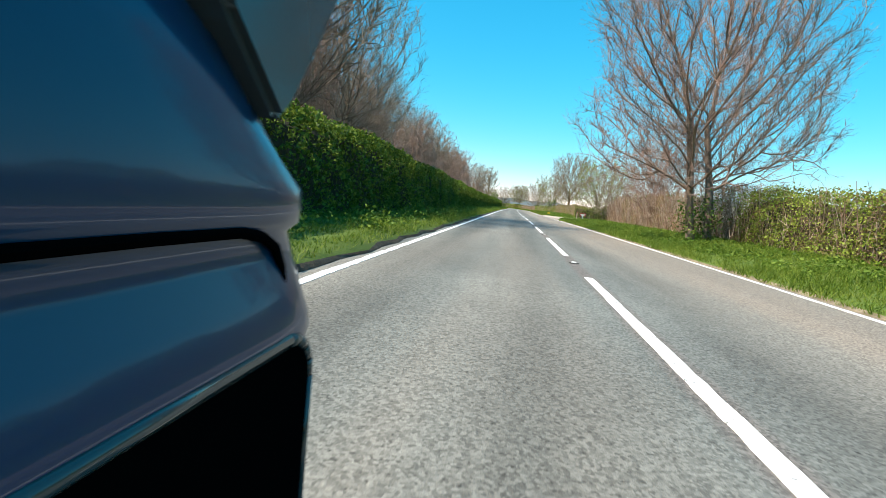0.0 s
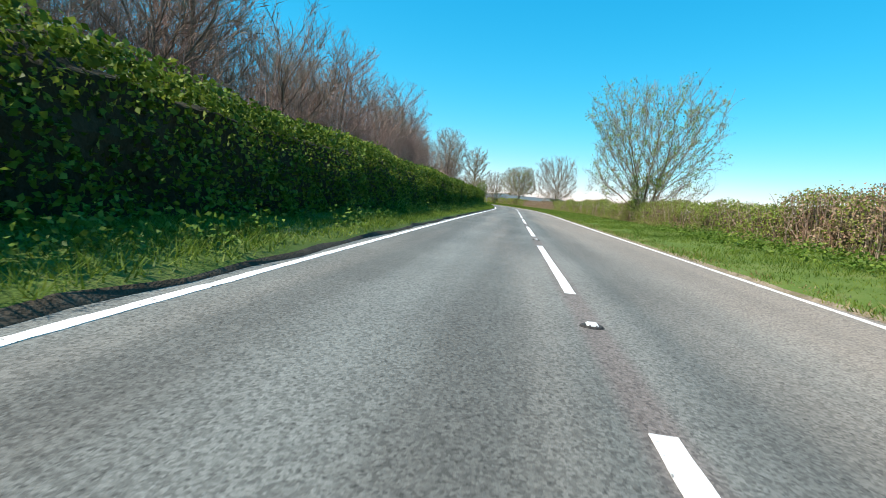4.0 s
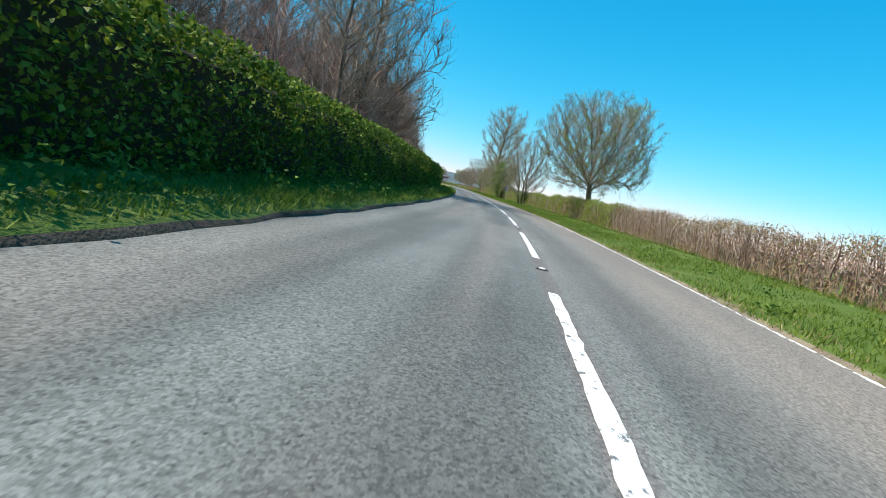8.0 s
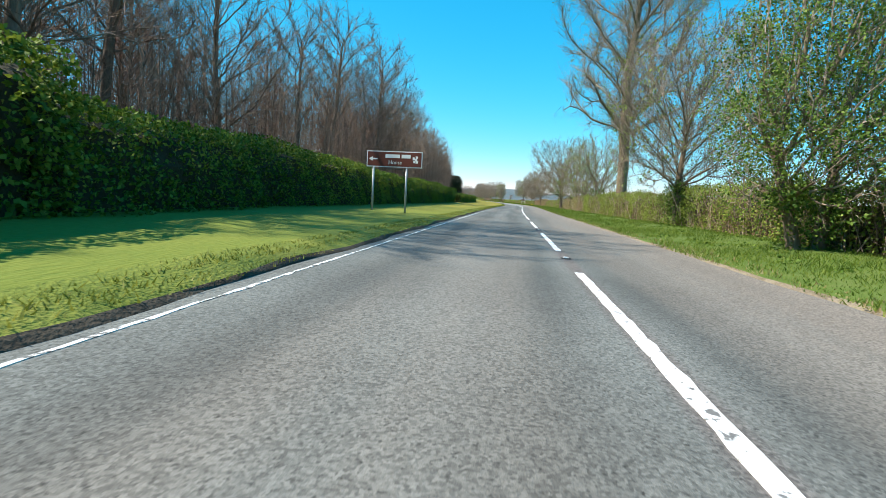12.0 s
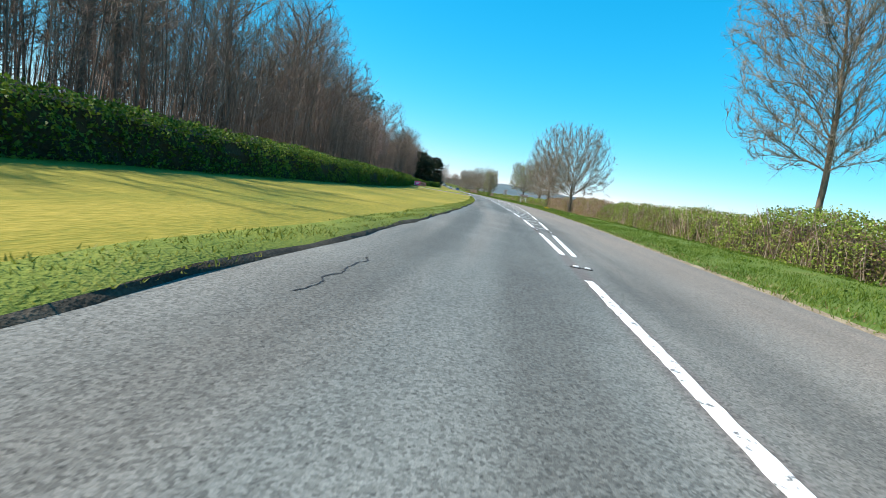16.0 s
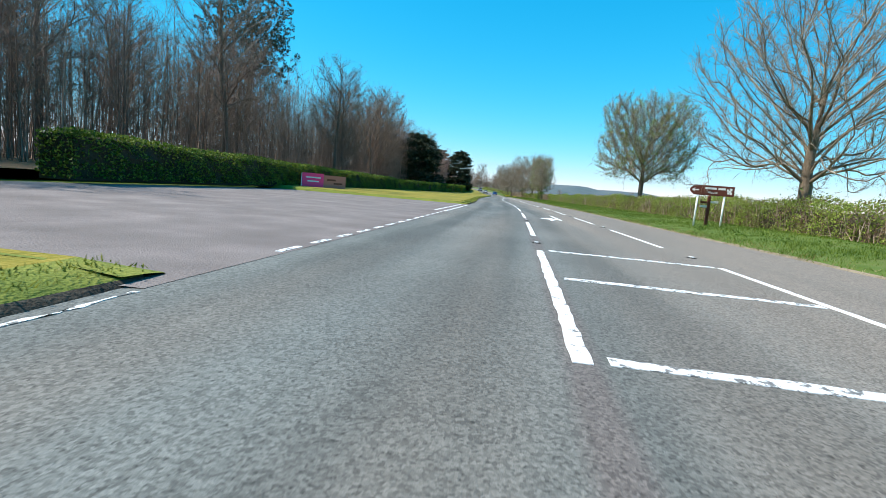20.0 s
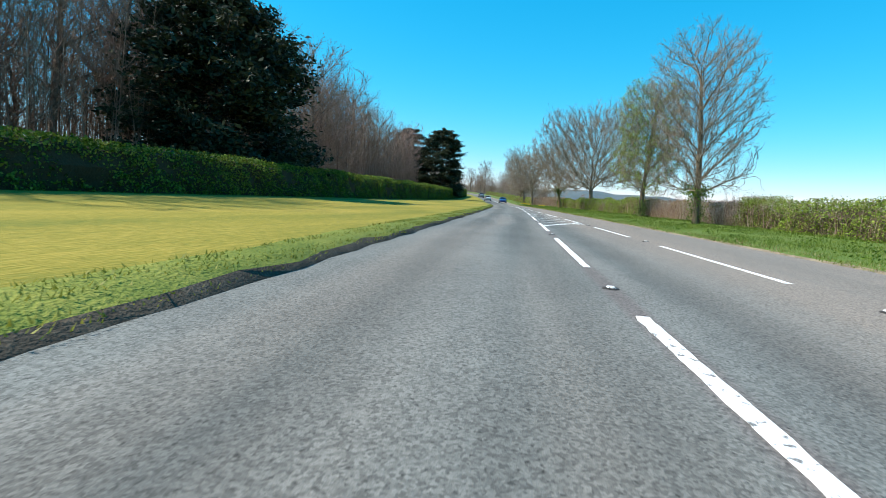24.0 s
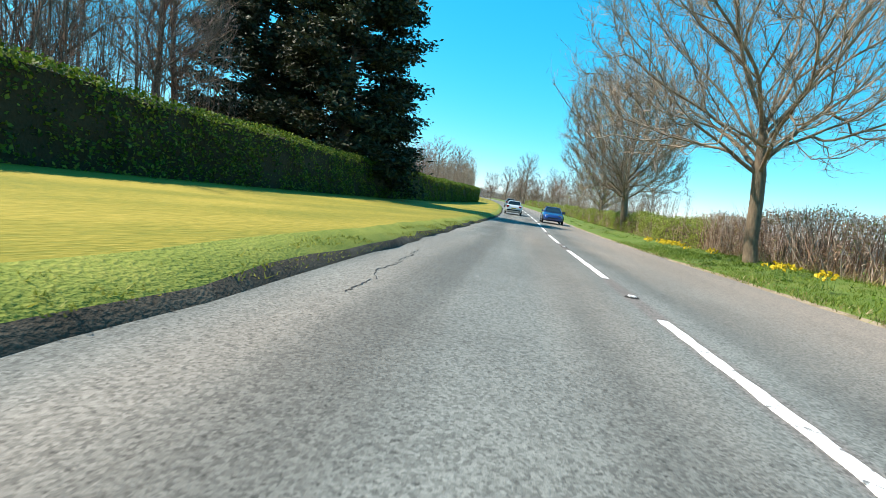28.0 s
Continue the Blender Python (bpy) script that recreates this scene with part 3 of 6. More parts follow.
def shaded_soil_edge(ob, width, next_in=None):
    """The cut edge of the turf shows bare soil, with its shade in the dark colour."""
    ob.data.materials.append(M_SHADED_SOIL)
    ob.data.materials.append(next_in or M_FRINGE)
    ob.data.polygons.foreach_set("material_index", np.array([1 if k % width == width - 1 else 2 if k % width == width - 2 else 0 for k in range(len(ob.data.polygons))], np.int32))


shaded_soil_edge(left_verge("verge_left", -150, 258, M_VERGE, "shaded grass verge under the clipped hedge"), 6, M_VERGE)
shaded_soil_edge(left_verge("lawn", 258, DRIVE0, M_LAWN, "mown yellow-green roadside lawn with a shade-darkened soil edge"), 6)
shaded_soil_edge(left_verge("lawn", DRIVE1, 1180, M_LAWN, "mown yellow-green roadside lawn with a shade-darkened soil edge"), 6)
s_ = np.arange(-150, 1180, 4.0)
strip("wood_floor", s_, [(left_hedge_n(s_) - 200, -0.2 + 0 * s_), (left_hedge_n(s_) - 130, 0.7 + 0 * s_), (left_hedge_n(s_) - 90, 0.75 + 0 * s_), (left_hedge_n(s_) - 29, 0.7 + 0 * s_), (left_hedge_n(s_) - 10, 0.5 + 0 * s_), (left_hedge_n(s_) - 2.6, 0.3 + 0 * s_)], M_LITTER, label="brown leaf litter on the floor of the wood")

# the lane that joins from the right, and the paved entrance on the left
M_CONCRETE = material("pale_concrete", [(0.2, 0.165, 0.145), (0.3, 0.25, 0.225), (0.4, 0.345, 0.31)], 0.8, 0.9, 0.5, 40.0)
M_PAVED = material("pink_tarmac", [(0.115, 0.098, 0.09), (0.185, 0.157, 0.145), (0.29, 0.25, 0.235)], 0.7, 0.9, 0.9, 45.0)
s_ = np.linspace(MOUTH0, MOUTH1, 15)
rows_n = np.r_[np.linspace(0.1, 8, 11), 56.0]
v, f = [], []
for i, dn in enumerate(rows_n):
    k = 2.6 * math.exp(-dn / 1.6)
    for s1 in np.linspace(MOUTH0 + 2.6 - k - 0.5, MOUTH1 - 2.6 + k + 0.5, 9):
        v.append(at(s1, off_right(s1) + dn, 0.012 + 0.005 * dn))
for i in range(11):
    for j in range(8):
        a = i * 9 + j
        f.append((a, a + 1, a + 10, a + 9))
tagged(link("side_road", v, f, M_CONCRETE), "pale concrete lane mouth joining the road", "road", "", "structure")
v, f = [], []
for i, dn in enumerate(np.linspace(0.0, 13.5, 14)):
    for s1 in np.linspace(DRIVE0 - 0.3, DRIVE1 + 0.3, 17):
        v.append(at(s1, off_left(s1) - dn, 0.004 - 0.004 * dn))
for i in range(13):
    for j in range(16):
        a = i * 17 + j
        f.append((a, a + 17, a + 18, a + 1))
tagged(link("entrance", v, f, M_PAVED), "pinkish tarmac estate entrance beside the lawn", "road", "", "structure")
# the lawn's ends roll down to the tarmac
for s_end, way_, rise in ((DRIVE0, 1, 0.10), (DRIVE1, -1, 0.125)):
    edge, far = float(off_left(s_end)) - 0.12, float(left_hedge_n(s_end))
    v, f = [], []
    for i, u in enumerate(np.linspace(0, 1, 21)):
        n = edge - 0.1 + (far - 2.5 - edge) * u
        top = float(np.interp(u, [0, 0.05, 0.5, 0.82, 1], [0.05, rise * 0.95 + 0.02, rise, rise + 0.06, rise + 0.12]))
        for out, z in ((-0.25, top + 0.004), (0.02, top - 0.01), (0.22 + 0.06 * math.sin(i * 1.9), top * 0.35), (0.34 + 0.07 * math.sin(i * 1.9), -0.1)):
            v.append(at(s_end + way_ * out, n, z))
    for i in range(20):
        for j in range(3):
            a = 4 * i + j
            f.append((a, a + 1, a + 5, a + 4) if way_ < 0 else (a, a + 4, a + 5, a + 1))
    tagged(link("lawn_end", v, f, M_FRINGE, smooth=True), "rounded grass end of the lawn at the entrance", "lawn", "", "structure")


# ---- trees ----
def unit(v):
    return v / (np.linalg.norm(v) + 1e-9)


def tree_limbs(rng, H, W, r, fork, limbs, spread, wiggle, stems=1, detail=True):
    """Trunk, limbs and branches as rows of (level, p, q, r0, r1, stem): they grow towards points of light in an uneven egg-shaped crown."""
    step = H * (0.030 if detail else 0.042)
    z0, top = H * fork * 0.8, H * 0.985
    wide = 0.46 if stems > 1 or limbs > 20 else 0.54
    count = (1150 + 25 * limbs if limbs > 7 else 330) if detail else 420
    u = rng.uniform(0, 1, count * 6)
    egg = (1 - np.abs(np.where(u < wide, (u - wide) / wide, (u - wide) / (1 - wide))) ** 2.1) ** 0.55
    u, egg = (x[rng.uniform(0, 1, len(u)) < egg**2][:count] for x in (u, egg))
    az = rng.uniform(0, 2 * np.pi, len(u))
    lumps = 1 + 0.09 * np.sin(3 * az + 5 * u + rng.uniform(0, 6)) + 0.07 * np.sin(5 * az - 9 * u + rng.uniform(0, 6)) + 0.05 * np.sin(11 * u + 2 * az)
    rad = egg * lumps * W / 2 * rng.uniform(0.02, 1, len(u)) ** 0.42 * 0.95
    goal = np.stack([np.cos(az) * rad, np.sin(az) * rad, z0 + (top - z0) * u * (1 + 0.03 * np.sin(3 * az))], 1)
    pos, par, way, own = [], [], [], []
    for st in range(stems):
        a = st * 2.4 + rng.uniform(0, 1)
        out = 0.0 if stems == 1 else rng.uniform(0.06, 0.18)
        d = unit(np.array([math.cos(a) * out, math.sin(a) * out, 1.0]) + rng.normal(0, 0.012, 3))
        p = np.array([math.cos(a), math.sin(a), 0]) * (0.0 if stems == 1 else 0.20 + 0.5 * r) + [0, 0, -0.35]
        reach = H * (0.8 if W < 0.6 * H else fork + (0.10 if fork > 0.19 else 0.24)) if stems == 1 else H * (fork + 0.22)
        for k in range(int((reach + 0.35) / step) + 1):
            par.append(len(pos) - 1 if k else -1)
            pos.append(p)
            way.append(d)
            own.append(st)
            d = unit(d + rng.normal(0, 0.03, 3) + [0, 0, 0.12 if stems == 1 else 0.03])
            p = p + d * step
    bole = len(pos)
    pos, way = np.array(pos), np.array(way)
    par, own = list(par), list(own)
    best, near = np.full(len(goal), 1e9), np.zeros(len(goal), int)
    rise, alive, start, kids = 0.82, np.ones(len(goal), bool), 0, np.zeros(bole, int)
    lowest = z0 * 0.9 + 0.02 * H
    for _ in range(75):
        fresh = np.arange(start, len(pos))
        gap = goal[:, None] - pos[fresh][None]
        flat, up = np.hypot(gap[..., 0], gap[..., 1]), gap[..., 2]
        far = np.sqrt(flat**2 + up**2)
        cost = far + 0.9 * np.maximum(0, rise * flat - up) + 1e3 * (pos[fresh][None, :, 2] < lowest)
        k = cost.argmin(1)
        c = cost[np.arange(len(goal)), k]
        better = c < best
        best[better], near[better] = c[better], fresh[k[better]]
        alive &= far.min(1) > step * 1.25
        start = len(pos)
        src, inv = np.unique(near[alive], return_inverse=True)
        if not len(src) or start > 5200:
            break
        pull = goal[alive] - pos[near[alive]]
        pull /= np.linalg.norm(pull, axis=1)[:, None] + 1e-9
        lead = np.zeros(len(src), int)
        lead[inv] = np.arange(len(inv))
        same = np.maximum(0, (pull * pull[lead[inv]]).sum(1)) ** 2
        total = np.zeros((len(src), 3))
        np.add.at(total, inv, pull * same[:, None])
        total /= np.linalg.norm(total, axis=1)[:, None] + 1e-9
        keep = np.where(src < bole, 0.15, 0.6)[:, None]
        d = total + keep * way[src] + [0, 0, 0.12] + rng.normal(0, wiggle * 1.1, total.shape)
        d /= np.linalg.norm(d, axis=1)[:, None]
        q = pos[src] + d * step
        clear = np.linalg.norm(q[:, None] - pos[None], axis=2).min(1) > step * 0.45
        clear &= kids[src] < 3
        if not clear.any():
            break
        kids[src[clear]] += 1
        kids = np.r_[kids, np.zeros(int(clear.sum()), int)]
        pos, way = np.vstack([pos, q[clear]]), np.vstack([way, d[clear]])
        par += [int(x) for x in src[clear]]
        own += [own[x] for x in src[clear]]
    tips = np.ones(len(pos))
    for i in range(len(pos) - 1, -1, -1):
        if par[i] >= 0:
            tips[par[i]] += tips[i]
    rs = 0.82 * r / math.sqrt(stems)
    most = np.array([tips[own.index(st)] for st in range(stems)])
    size = np.maximum(rs * (tips / most[own]) ** (1 / 2.15), 0.0075)
    rows = []
    for i in range(len(pos)):
        if par[i] < 0:
            continue
        j = par[i]
        lev = 0 if i < bole else 1 if size[i] > max(0.17 * rs, 0.022) else 2
        a = min(size[j], size[i] * 1.25) if lev else size[j]
        if lev == 0:
            foot = 1 + 0.22 * math.exp(-max(pos[j][2], 0) / 0.35)
            rows.append((0, pos[j], pos[i], a * foot, size[i] * (1 + 0.22 * math.exp(-max(pos[i][2], 0) / 0.35)), own[i]))
        else:
            rows.append((lev, pos[j], pos[i], a, size[i], own[i]))
    def inside(p):
        u = np.clip((p[:, 2] - z0) / (top - z0), 0, 1.06)
        edge = np.clip(1 - np.abs(np.where(u < wide, (u - wide) / wide, (u - wide) / (1.06 - wide))) ** 2.1, 0, 1) ** 0.55
        return (np.hypot(p[:, 0], p[:, 1]) < edge * W / 2 * 1.07 + 0.22) | (p[:, 2] < z0 + 0.06 * H)

    return rows, inside


def twigs_on(rng, rows, levels, each, length, r, up=0.15):
    """Fine twigs that spring from the given levels of branches, as arrays."""
    sel = [w for w in rows if w[0] in levels]
    p0, q0 = np.array([w[1] for w in sel]), np.array([w[2] for w in sel])
    wt = np.linalg.norm(q0 - p0, axis=1)
    k = rng.choice(len(sel), each, p=wt / wt.sum())
    t = rng.uniform(0, 1, each)[:, None]
    p = p0[k] + (q0[k] - p0[k]) * t
    d = q0[k] - p0[k]
    d = d / np.linalg.norm(d, axis=1)[:, None] + rng.normal(0, 0.45, (each, 3)) + [0, 0, up]
    d /= np.linalg.norm(d, axis=1)[:, None]
    L = (length * rng.uniform(0.5, 1.3, each))[:, None]
    m = p + d * L * 0.5
    d2 = d + rng.normal(0, 0.35, (each, 3)) + [0, 0, 0.1]
    d2 /= np.linalg.norm(d2, axis=1)[:, None]
    e = m + d2 * L * 0.5
    rr = np.full(each, r)
    return np.vstack([p, m]), np.vstack([m, e]), np.r_[rr, rr * 0.7], np.r_[rr * 0.7, rr * 0.35], e


def tree(name, H, W, r=0.25, fork=0.2, limbs=8, spread=0.8, wiggle=0.10, twigs=2600, tw_len=0.8, bark=None, twig_mat=None, leaf=0, leaf_mat=None, leaf_size=0.09,
         ivy=0.0, ivy_mat=None, seed=1, stems=1, label="", twig_r=0.010, group=""):
    rng = np.random.default_rng(seed)
    bark, twig_mat = bark or M_BARK, twig_mat or M_TWIG
    ob = empty(name, (0, 0, 0), 0, label, "tree", group)
    rows, inside = tree_limbs(rng, H, W, r, fork, limbs, spread, wiggle, stems, group != "trees of the wood")
    for lev, nm, sides in ((0, "trunk", 9), (1, "limb", 6), (2, "branch", 4)):
        w = [x for x in rows if x[0] == lev]
        p, q = np.array([x[1] for x in w]), np.array([x[2] for x in w])
        a, b = np.array([x[3] for x in w]), np.array([x[4] for x in w])
        if lev == 0:
            own = np.array([x[5] for x in w])
            for st in range(stems):
                k = own == st
                vv, ff = tubes(p[k], (q + (q - p) * 0.04)[k], a[k], b[k], sides)
                link(nm, vv, ff, bark, ob, smooth=True)
            continue
        vv, ff = tubes(p, q + (q - p) * 0.04, a, b, sides)
        link(nm, vv, ff, bark if lev < 2 else twig_mat, ob, smooth=True)["kind"] = "stuff"
    thin = [w for w in rows if w[0] == 2 or (w[0] == 1 and w[4] < 0.35 * r)]
    p, q, a, b, e = twigs_on(rng, thin, (1, 2), twigs, tw_len, twig_r)
    p2, q2, a2, b2, e2 = twigs_on(rng, [(3, x, y, 0, 0) for x, y in zip(p, q)], (3,), int(twigs * 4.0), tw_len * 0.55, twig_r * 0.6)
    ok, ok2 = inside(q), inside(q2)
    p, q, a, p2, q2, a2 = p[ok], q[ok], a[ok], p2[ok2], q2[ok2], a2[ok2]
    vv, ff = slivers(p, q, a * 1.15, rng)
    link("twig", vv, ff, twig_mat, ob)["kind"] = "stuff"
    vv, ff = slivers(p2, q2, a2 * 1.1, rng)
    link("crown", vv, ff, twig_mat, ob)["kind"] = "stuff"
    if leaf:
        ends = np.vstack([e, e2])
        ends = ends[inside(ends)]
        # leaves sit in tufts at the twigs' ends
        tuft = np.repeat(ends[rng.integers(0, len(ends), leaf // 7 + 1)], 7, 0)
        c = tuft + rng.normal(0, 0.11, tuft.shape)
        vv, ff = leaves(c, leaf_size, rng)
        link("foliage", vv, ff, leaf_mat or M_BUD, ob)["kind"] = "stuff"
    if ivy:
        w = [x for x in rows if x[0] in (0, 1) and x[2][2] < H * ivy and math.hypot(x[2][0], x[2][1]) < 0.06 * W + 4 * r]
        pp, qq = np.array([x[1] for x in w]), np.array([x[2] for x in w])
        rad = np.array([x[3] for x in w])
        k = rng.integers(0, len(w), int(11000 * ivy))
        c = pp[k] + (qq[k] - pp[k]) * rng.uniform(0, 1, (len(k), 1)) + rng.normal(0, 1, (len(k), 3)) * (rad[k] * 0.8 + 0.13)[:, None]
        vv, ff = leaves(c, 0.068, rng, long=1.2)
        link("ivy", vv, ff, ivy_mat or M_IVY, ob)["kind"] = "stuff"
    return ob


def place_tree(ob, s, n, z=0.3, rz=0.0, k=1.0):
    ob.matrix_world = Matrix.Translation(Vector(at(s, n, z))) @ Matrix.Rotation(rz, 4, "Z") @ Matrix.Diagonal((k, k, k, 1))
    return ob


def conifer(name, H, W, seed, label, n=52000):
    """A broad dark yew or cedar: trunk, drooping boughs and a ragged crown of needle sprays."""
    rng = np.random.default_rng(seed)
    ob = empty(name, (0, 0, 0), 0, label, "tree")
    vv, ff = tubes(np.array([[0, 0, -0.3], [0, 0, H * 0.5]]), np.array([[0, 0, H * 0.5], [0, 0, H]]), np.array([0.45, 0.25]), np.array([0.25, 0.03]), 9)
    link("trunk", vv, ff, M_BARK_D, ob, smooth=True)
    k = 230
    h = H * rng.uniform(0.04, 0.98, k)
    az = rng.uniform(0, 2 * np.pi, k)
    prof = np.interp(h / H, [0, 0.1, 0.3, 0.55, 0.8, 1], [0.85, 1.0, 1.0, 0.93, 0.72, 0.24]) * W / 2 * rng.uniform(0.72, 1.12, k)
    p = np.stack([0 * h, 0 * h, h], 1)
    q = np.stack([np.cos(az) * prof, np.sin(az) * prof, h + prof * rng.uniform(-0.12, 0.32, k)], 1)
    vv, ff = tubes(p, q, np.full(k, 0.07), np.full(k, 0.015), 4)
    link("bough", vv, ff, M_BARK_D, ob)["kind"] = "stuff"
    j = rng.integers(0, k, n)
    t = np.sqrt(rng.uniform(0.08, 1, n))[:, None]
    c = p[j] + (q[j] - p[j]) * t + rng.normal(0, 1, (n, 3)) * (0.10 + 0.055 * prof[j])[:, None] * [1, 1, 0.55]
    vv, ff = leaves(c, 0.16, rng, flat=0.5, long=2.4)
    link("crown", vv, ff, M_YEW, ob)["kind"] = "stuff"
    return ob


# single roadside trees on the right: place, form, colour
# trees that lean a little towards the road
LEANS = {365: -9.0, 21: -6.0, 550: -3.0, 439: -5.0, 180: -7.0, 215: -6.0, 245: -5.0, 347: -3.0, 627: -7.0, 410: -7.0, 586: -5.0, 650: -7.0, 602: -4.0}
COUNT = itertools.count()


def roadside(s, n, H, W, r, fork, limbs, spread, stems, tw, leaf, ivy, bark, label):
    """One tree beside the road: its place, height and width, trunk, form, twigs, leaves and bark."""
    i = next(COUNT)
    ob = tree("roadside_tree", H, W * 1.06, r, fork, limbs, spread, 0.10, int(tw * 1.9), 0.058 * H, bark, M_TWIG_P if bark in (M_TWIG_P, M_BARK_P) else M_TWIG, int(leaf * 2.4), M_BUD, 0.062, ivy, None, 40 + i, stems, label, 0.0065 + 0.0003 * H, "roadside trees")
    place_tree(ob, s, n, 0.33, i * 1.3)
    lean = radians(LEANS.get(int(s), 0.0))
    h = heading(s)
    ob.matrix_world = ob.matrix_world @ Matrix.Rotation(h - i * 1.3, 4, "Z") @ Matrix.Rotation(lean, 4, "Y") @ Matrix.Rotation(i * 1.3 - h, 4, "Z")


roadside(21, 7.3, 12.6, 9.6, 0.26, 0.16, 16, 0.55, 2, 5600, 0, 0.14, M_BARK_P, "tall bare multi-stemmed ash with reddish twigs")
roadside(30, -10.8, 13.4, 8.8, 0.2, 0.3, 12, 0.8, 1, 2600, 0, 0, M_BARK_D, "dark bare oak above the clipped hedge")
roadside(35, 9.6, 7.6, 5.0, 0.10, 0.10, 8, 0.5, 3, 2200, 0, 0, M_TWIG_P, "bare pinkish young tree rising from the hedge")
roadside(43, 10.6, 7.0, 4.6, 0.10, 0.12, 8, 0.5, 2, 2000, 0, 0.2, M_TWIG_P, "bare pinkish young tree rising from the hedge")
roadside(50, 9.5, 6.0, 5.0, 0.10, 0.10, 8, 0.6, 3, 1500, 0, 0, M_BARK_D, "bare dark hedgerow tree")
roadside(73, 12.0, 8.8, 8.6, 0.20, 0.12, 14, 0.8, 4, 3600, 5200, 0.25, M_BARK_D, "spreading multi-stemmed tree with yellow-green buds")
roadside(88, 9.0, 10.8, 7.5, 0.22, 0.22, 20, 0.45, 1, 5000, 0, 0, M_BARK_O, "bare ash with a sunlit orange-brown trunk")
roadside(122, 8.3, 9.7, 8.6, 0.18, 0.08, 10, 0.7, 3, 3000, 3600, 0.34, M_BARK, "low-branching tree with green leaves and ivy on its stems")
roadside(180.0, 9.2, 10.2, 8.0, 0.19, 0.16, 16, 0.6, 2, 4200, 0, 0.2, M_BARK, "bare hedgerow tree with ivy at its foot")
roadside(215, 8.2, 10.2, 8.8, 0.25, 0.26, 26, 0.75, 1, 7000, 4200, 0, M_BARK, "round-headed lime tree in yellow-green bud")
roadside(245, 6.8, 10.2, 6.3, 0.24, 0.08, 12, 0.6, 3, 3600, 500, 0.14, M_BARK_D, "bare multi-stemmed tree with green shoots at its base")
roadside(286, 7.6, 9.8, 7.5, 0.20, 0.18, 11, 0.75, 1, 4600, 1800, 0.2, M_BARK, "bare brown tree beside taller ivy-clad neighbour")
roadside(301, 8.2, 23.5, 11.5, 0.46, 0.30, 7, 0.8, 1, 3600, 1500, 0.4, M_BARK, "very tall gaunt bare oak with ivy-clad trunk")
roadside(318, 9.0, 9.0, 7.0, 0.2, 0.15, 9, 0.7, 2, 2200, 1800, 0.3, M_BARK, "bushy tree with fresh green leaves")
roadside(331, 8.6, 9.0, 6.5, 0.22, 0.12, 10, 0.7, 2, 2400, 1500, 0.45, M_BARK_D, "ivy-covered bare tree over the hedge")
roadside(347, 7.5, 12.0, 11.0, 0.27, 0.18, 16, 0.8, 1, 4200, 900, 0.42, M_BARK, "spreading bare tree with green ivy round its trunk")
roadside(365.3, 9.25, 9.9, 4.7, 0.11, 0.34, 12, 0.9, 1, 2400, 0, 0, M_BARK, "slim bare tree with many fine side twigs")
roadside(410.5, 8.9, 10.8, 9.2, 0.19, 0.20, 21, 0.5, 1, 5800, 0, 0, M_BARK, "bare vase-shaped tree with a brown trunk")
roadside(439, 10.6, 11.2, 8.2, 0.20, 0.18, 13, 0.6, 2, 3900, 400, 0.1, M_BARK, "bare twin-stemmed tree in the verge")
roadside(458, 12.4, 11.0, 9.8, 0.30, 0.18, 12, 0.8, 1, 3800, 0, 0.12, M_BARK, "wide bare tree with ivy on its lower trunk")
roadside(483, 12.7, 11.0, 9.0, 0.25, 0.30, 24, 0.55, 1, 8000, 5600, 0.08, M_BARK_D, "round-headed tree in fresh olive leaf")
roadside(550, 9.6, 10.4, 5.6, 0.20, 0.14, 14, 0.35, 1, 3000, 0, 0.18, M_BARK, "narrow upright bare twin-stemmed tree")
roadside(562, 9.8, 10.5, 5.2, 0.20, 0.20, 14, 0.55, 1, 3400, 6200, 0.13, M_BARK_D, "poplar-like tree in bright yellow-green leaf")
roadside(586.1, 10.1, 13.4, 13.4, 0.28, 0.20, 28, 0.9, 1, 9500, 0, 0, M_BARK, "wide bare tree forking above the hedge")
roadside(602, 8.6, 10.8, 8.0, 0.24, 0.25, 11, 0.85, 1, 3400, 0, 0.3, M_BARK_O, "bare red-brown tree with a clump of ivy on its trunk")
roadside(627, 7.5, 12.8, 11.8, 0.24, 0.24, 13, 0.85, 1, 4300, 0, 0, M_BARK, "bare wide-crowned roadside tree with dark trunk")
roadside(650, 8.2, 13.2, 9.8, 0.32, 0.22, 32, 0.5, 1, 9000, 500, 0, M_BARK, "dense round-headed pale lime tree")
roadside(664, 8.6, 9.5, 7.0, 0.25, 0.2, 11, 0.7, 1, 2600, 700, 0.1, M_BARK, "bare tree with dull olive buds")

# an evergreen on the verge
ob = tree("evergreen_tree", 7.2, 4.6, 0.22, 0.12, 10, 0.8, 0.1, 1500, 0.7, M_BARK, M_TWIG, 42000, M_EVER, 0.042, 0.2, None, 90, 2, "leafy green holly-like tree with a pale trunk")
place_tree(ob, 273.9, 6.8, 0.3)

# the wood on the left: four forms, repeated
FORMS = []
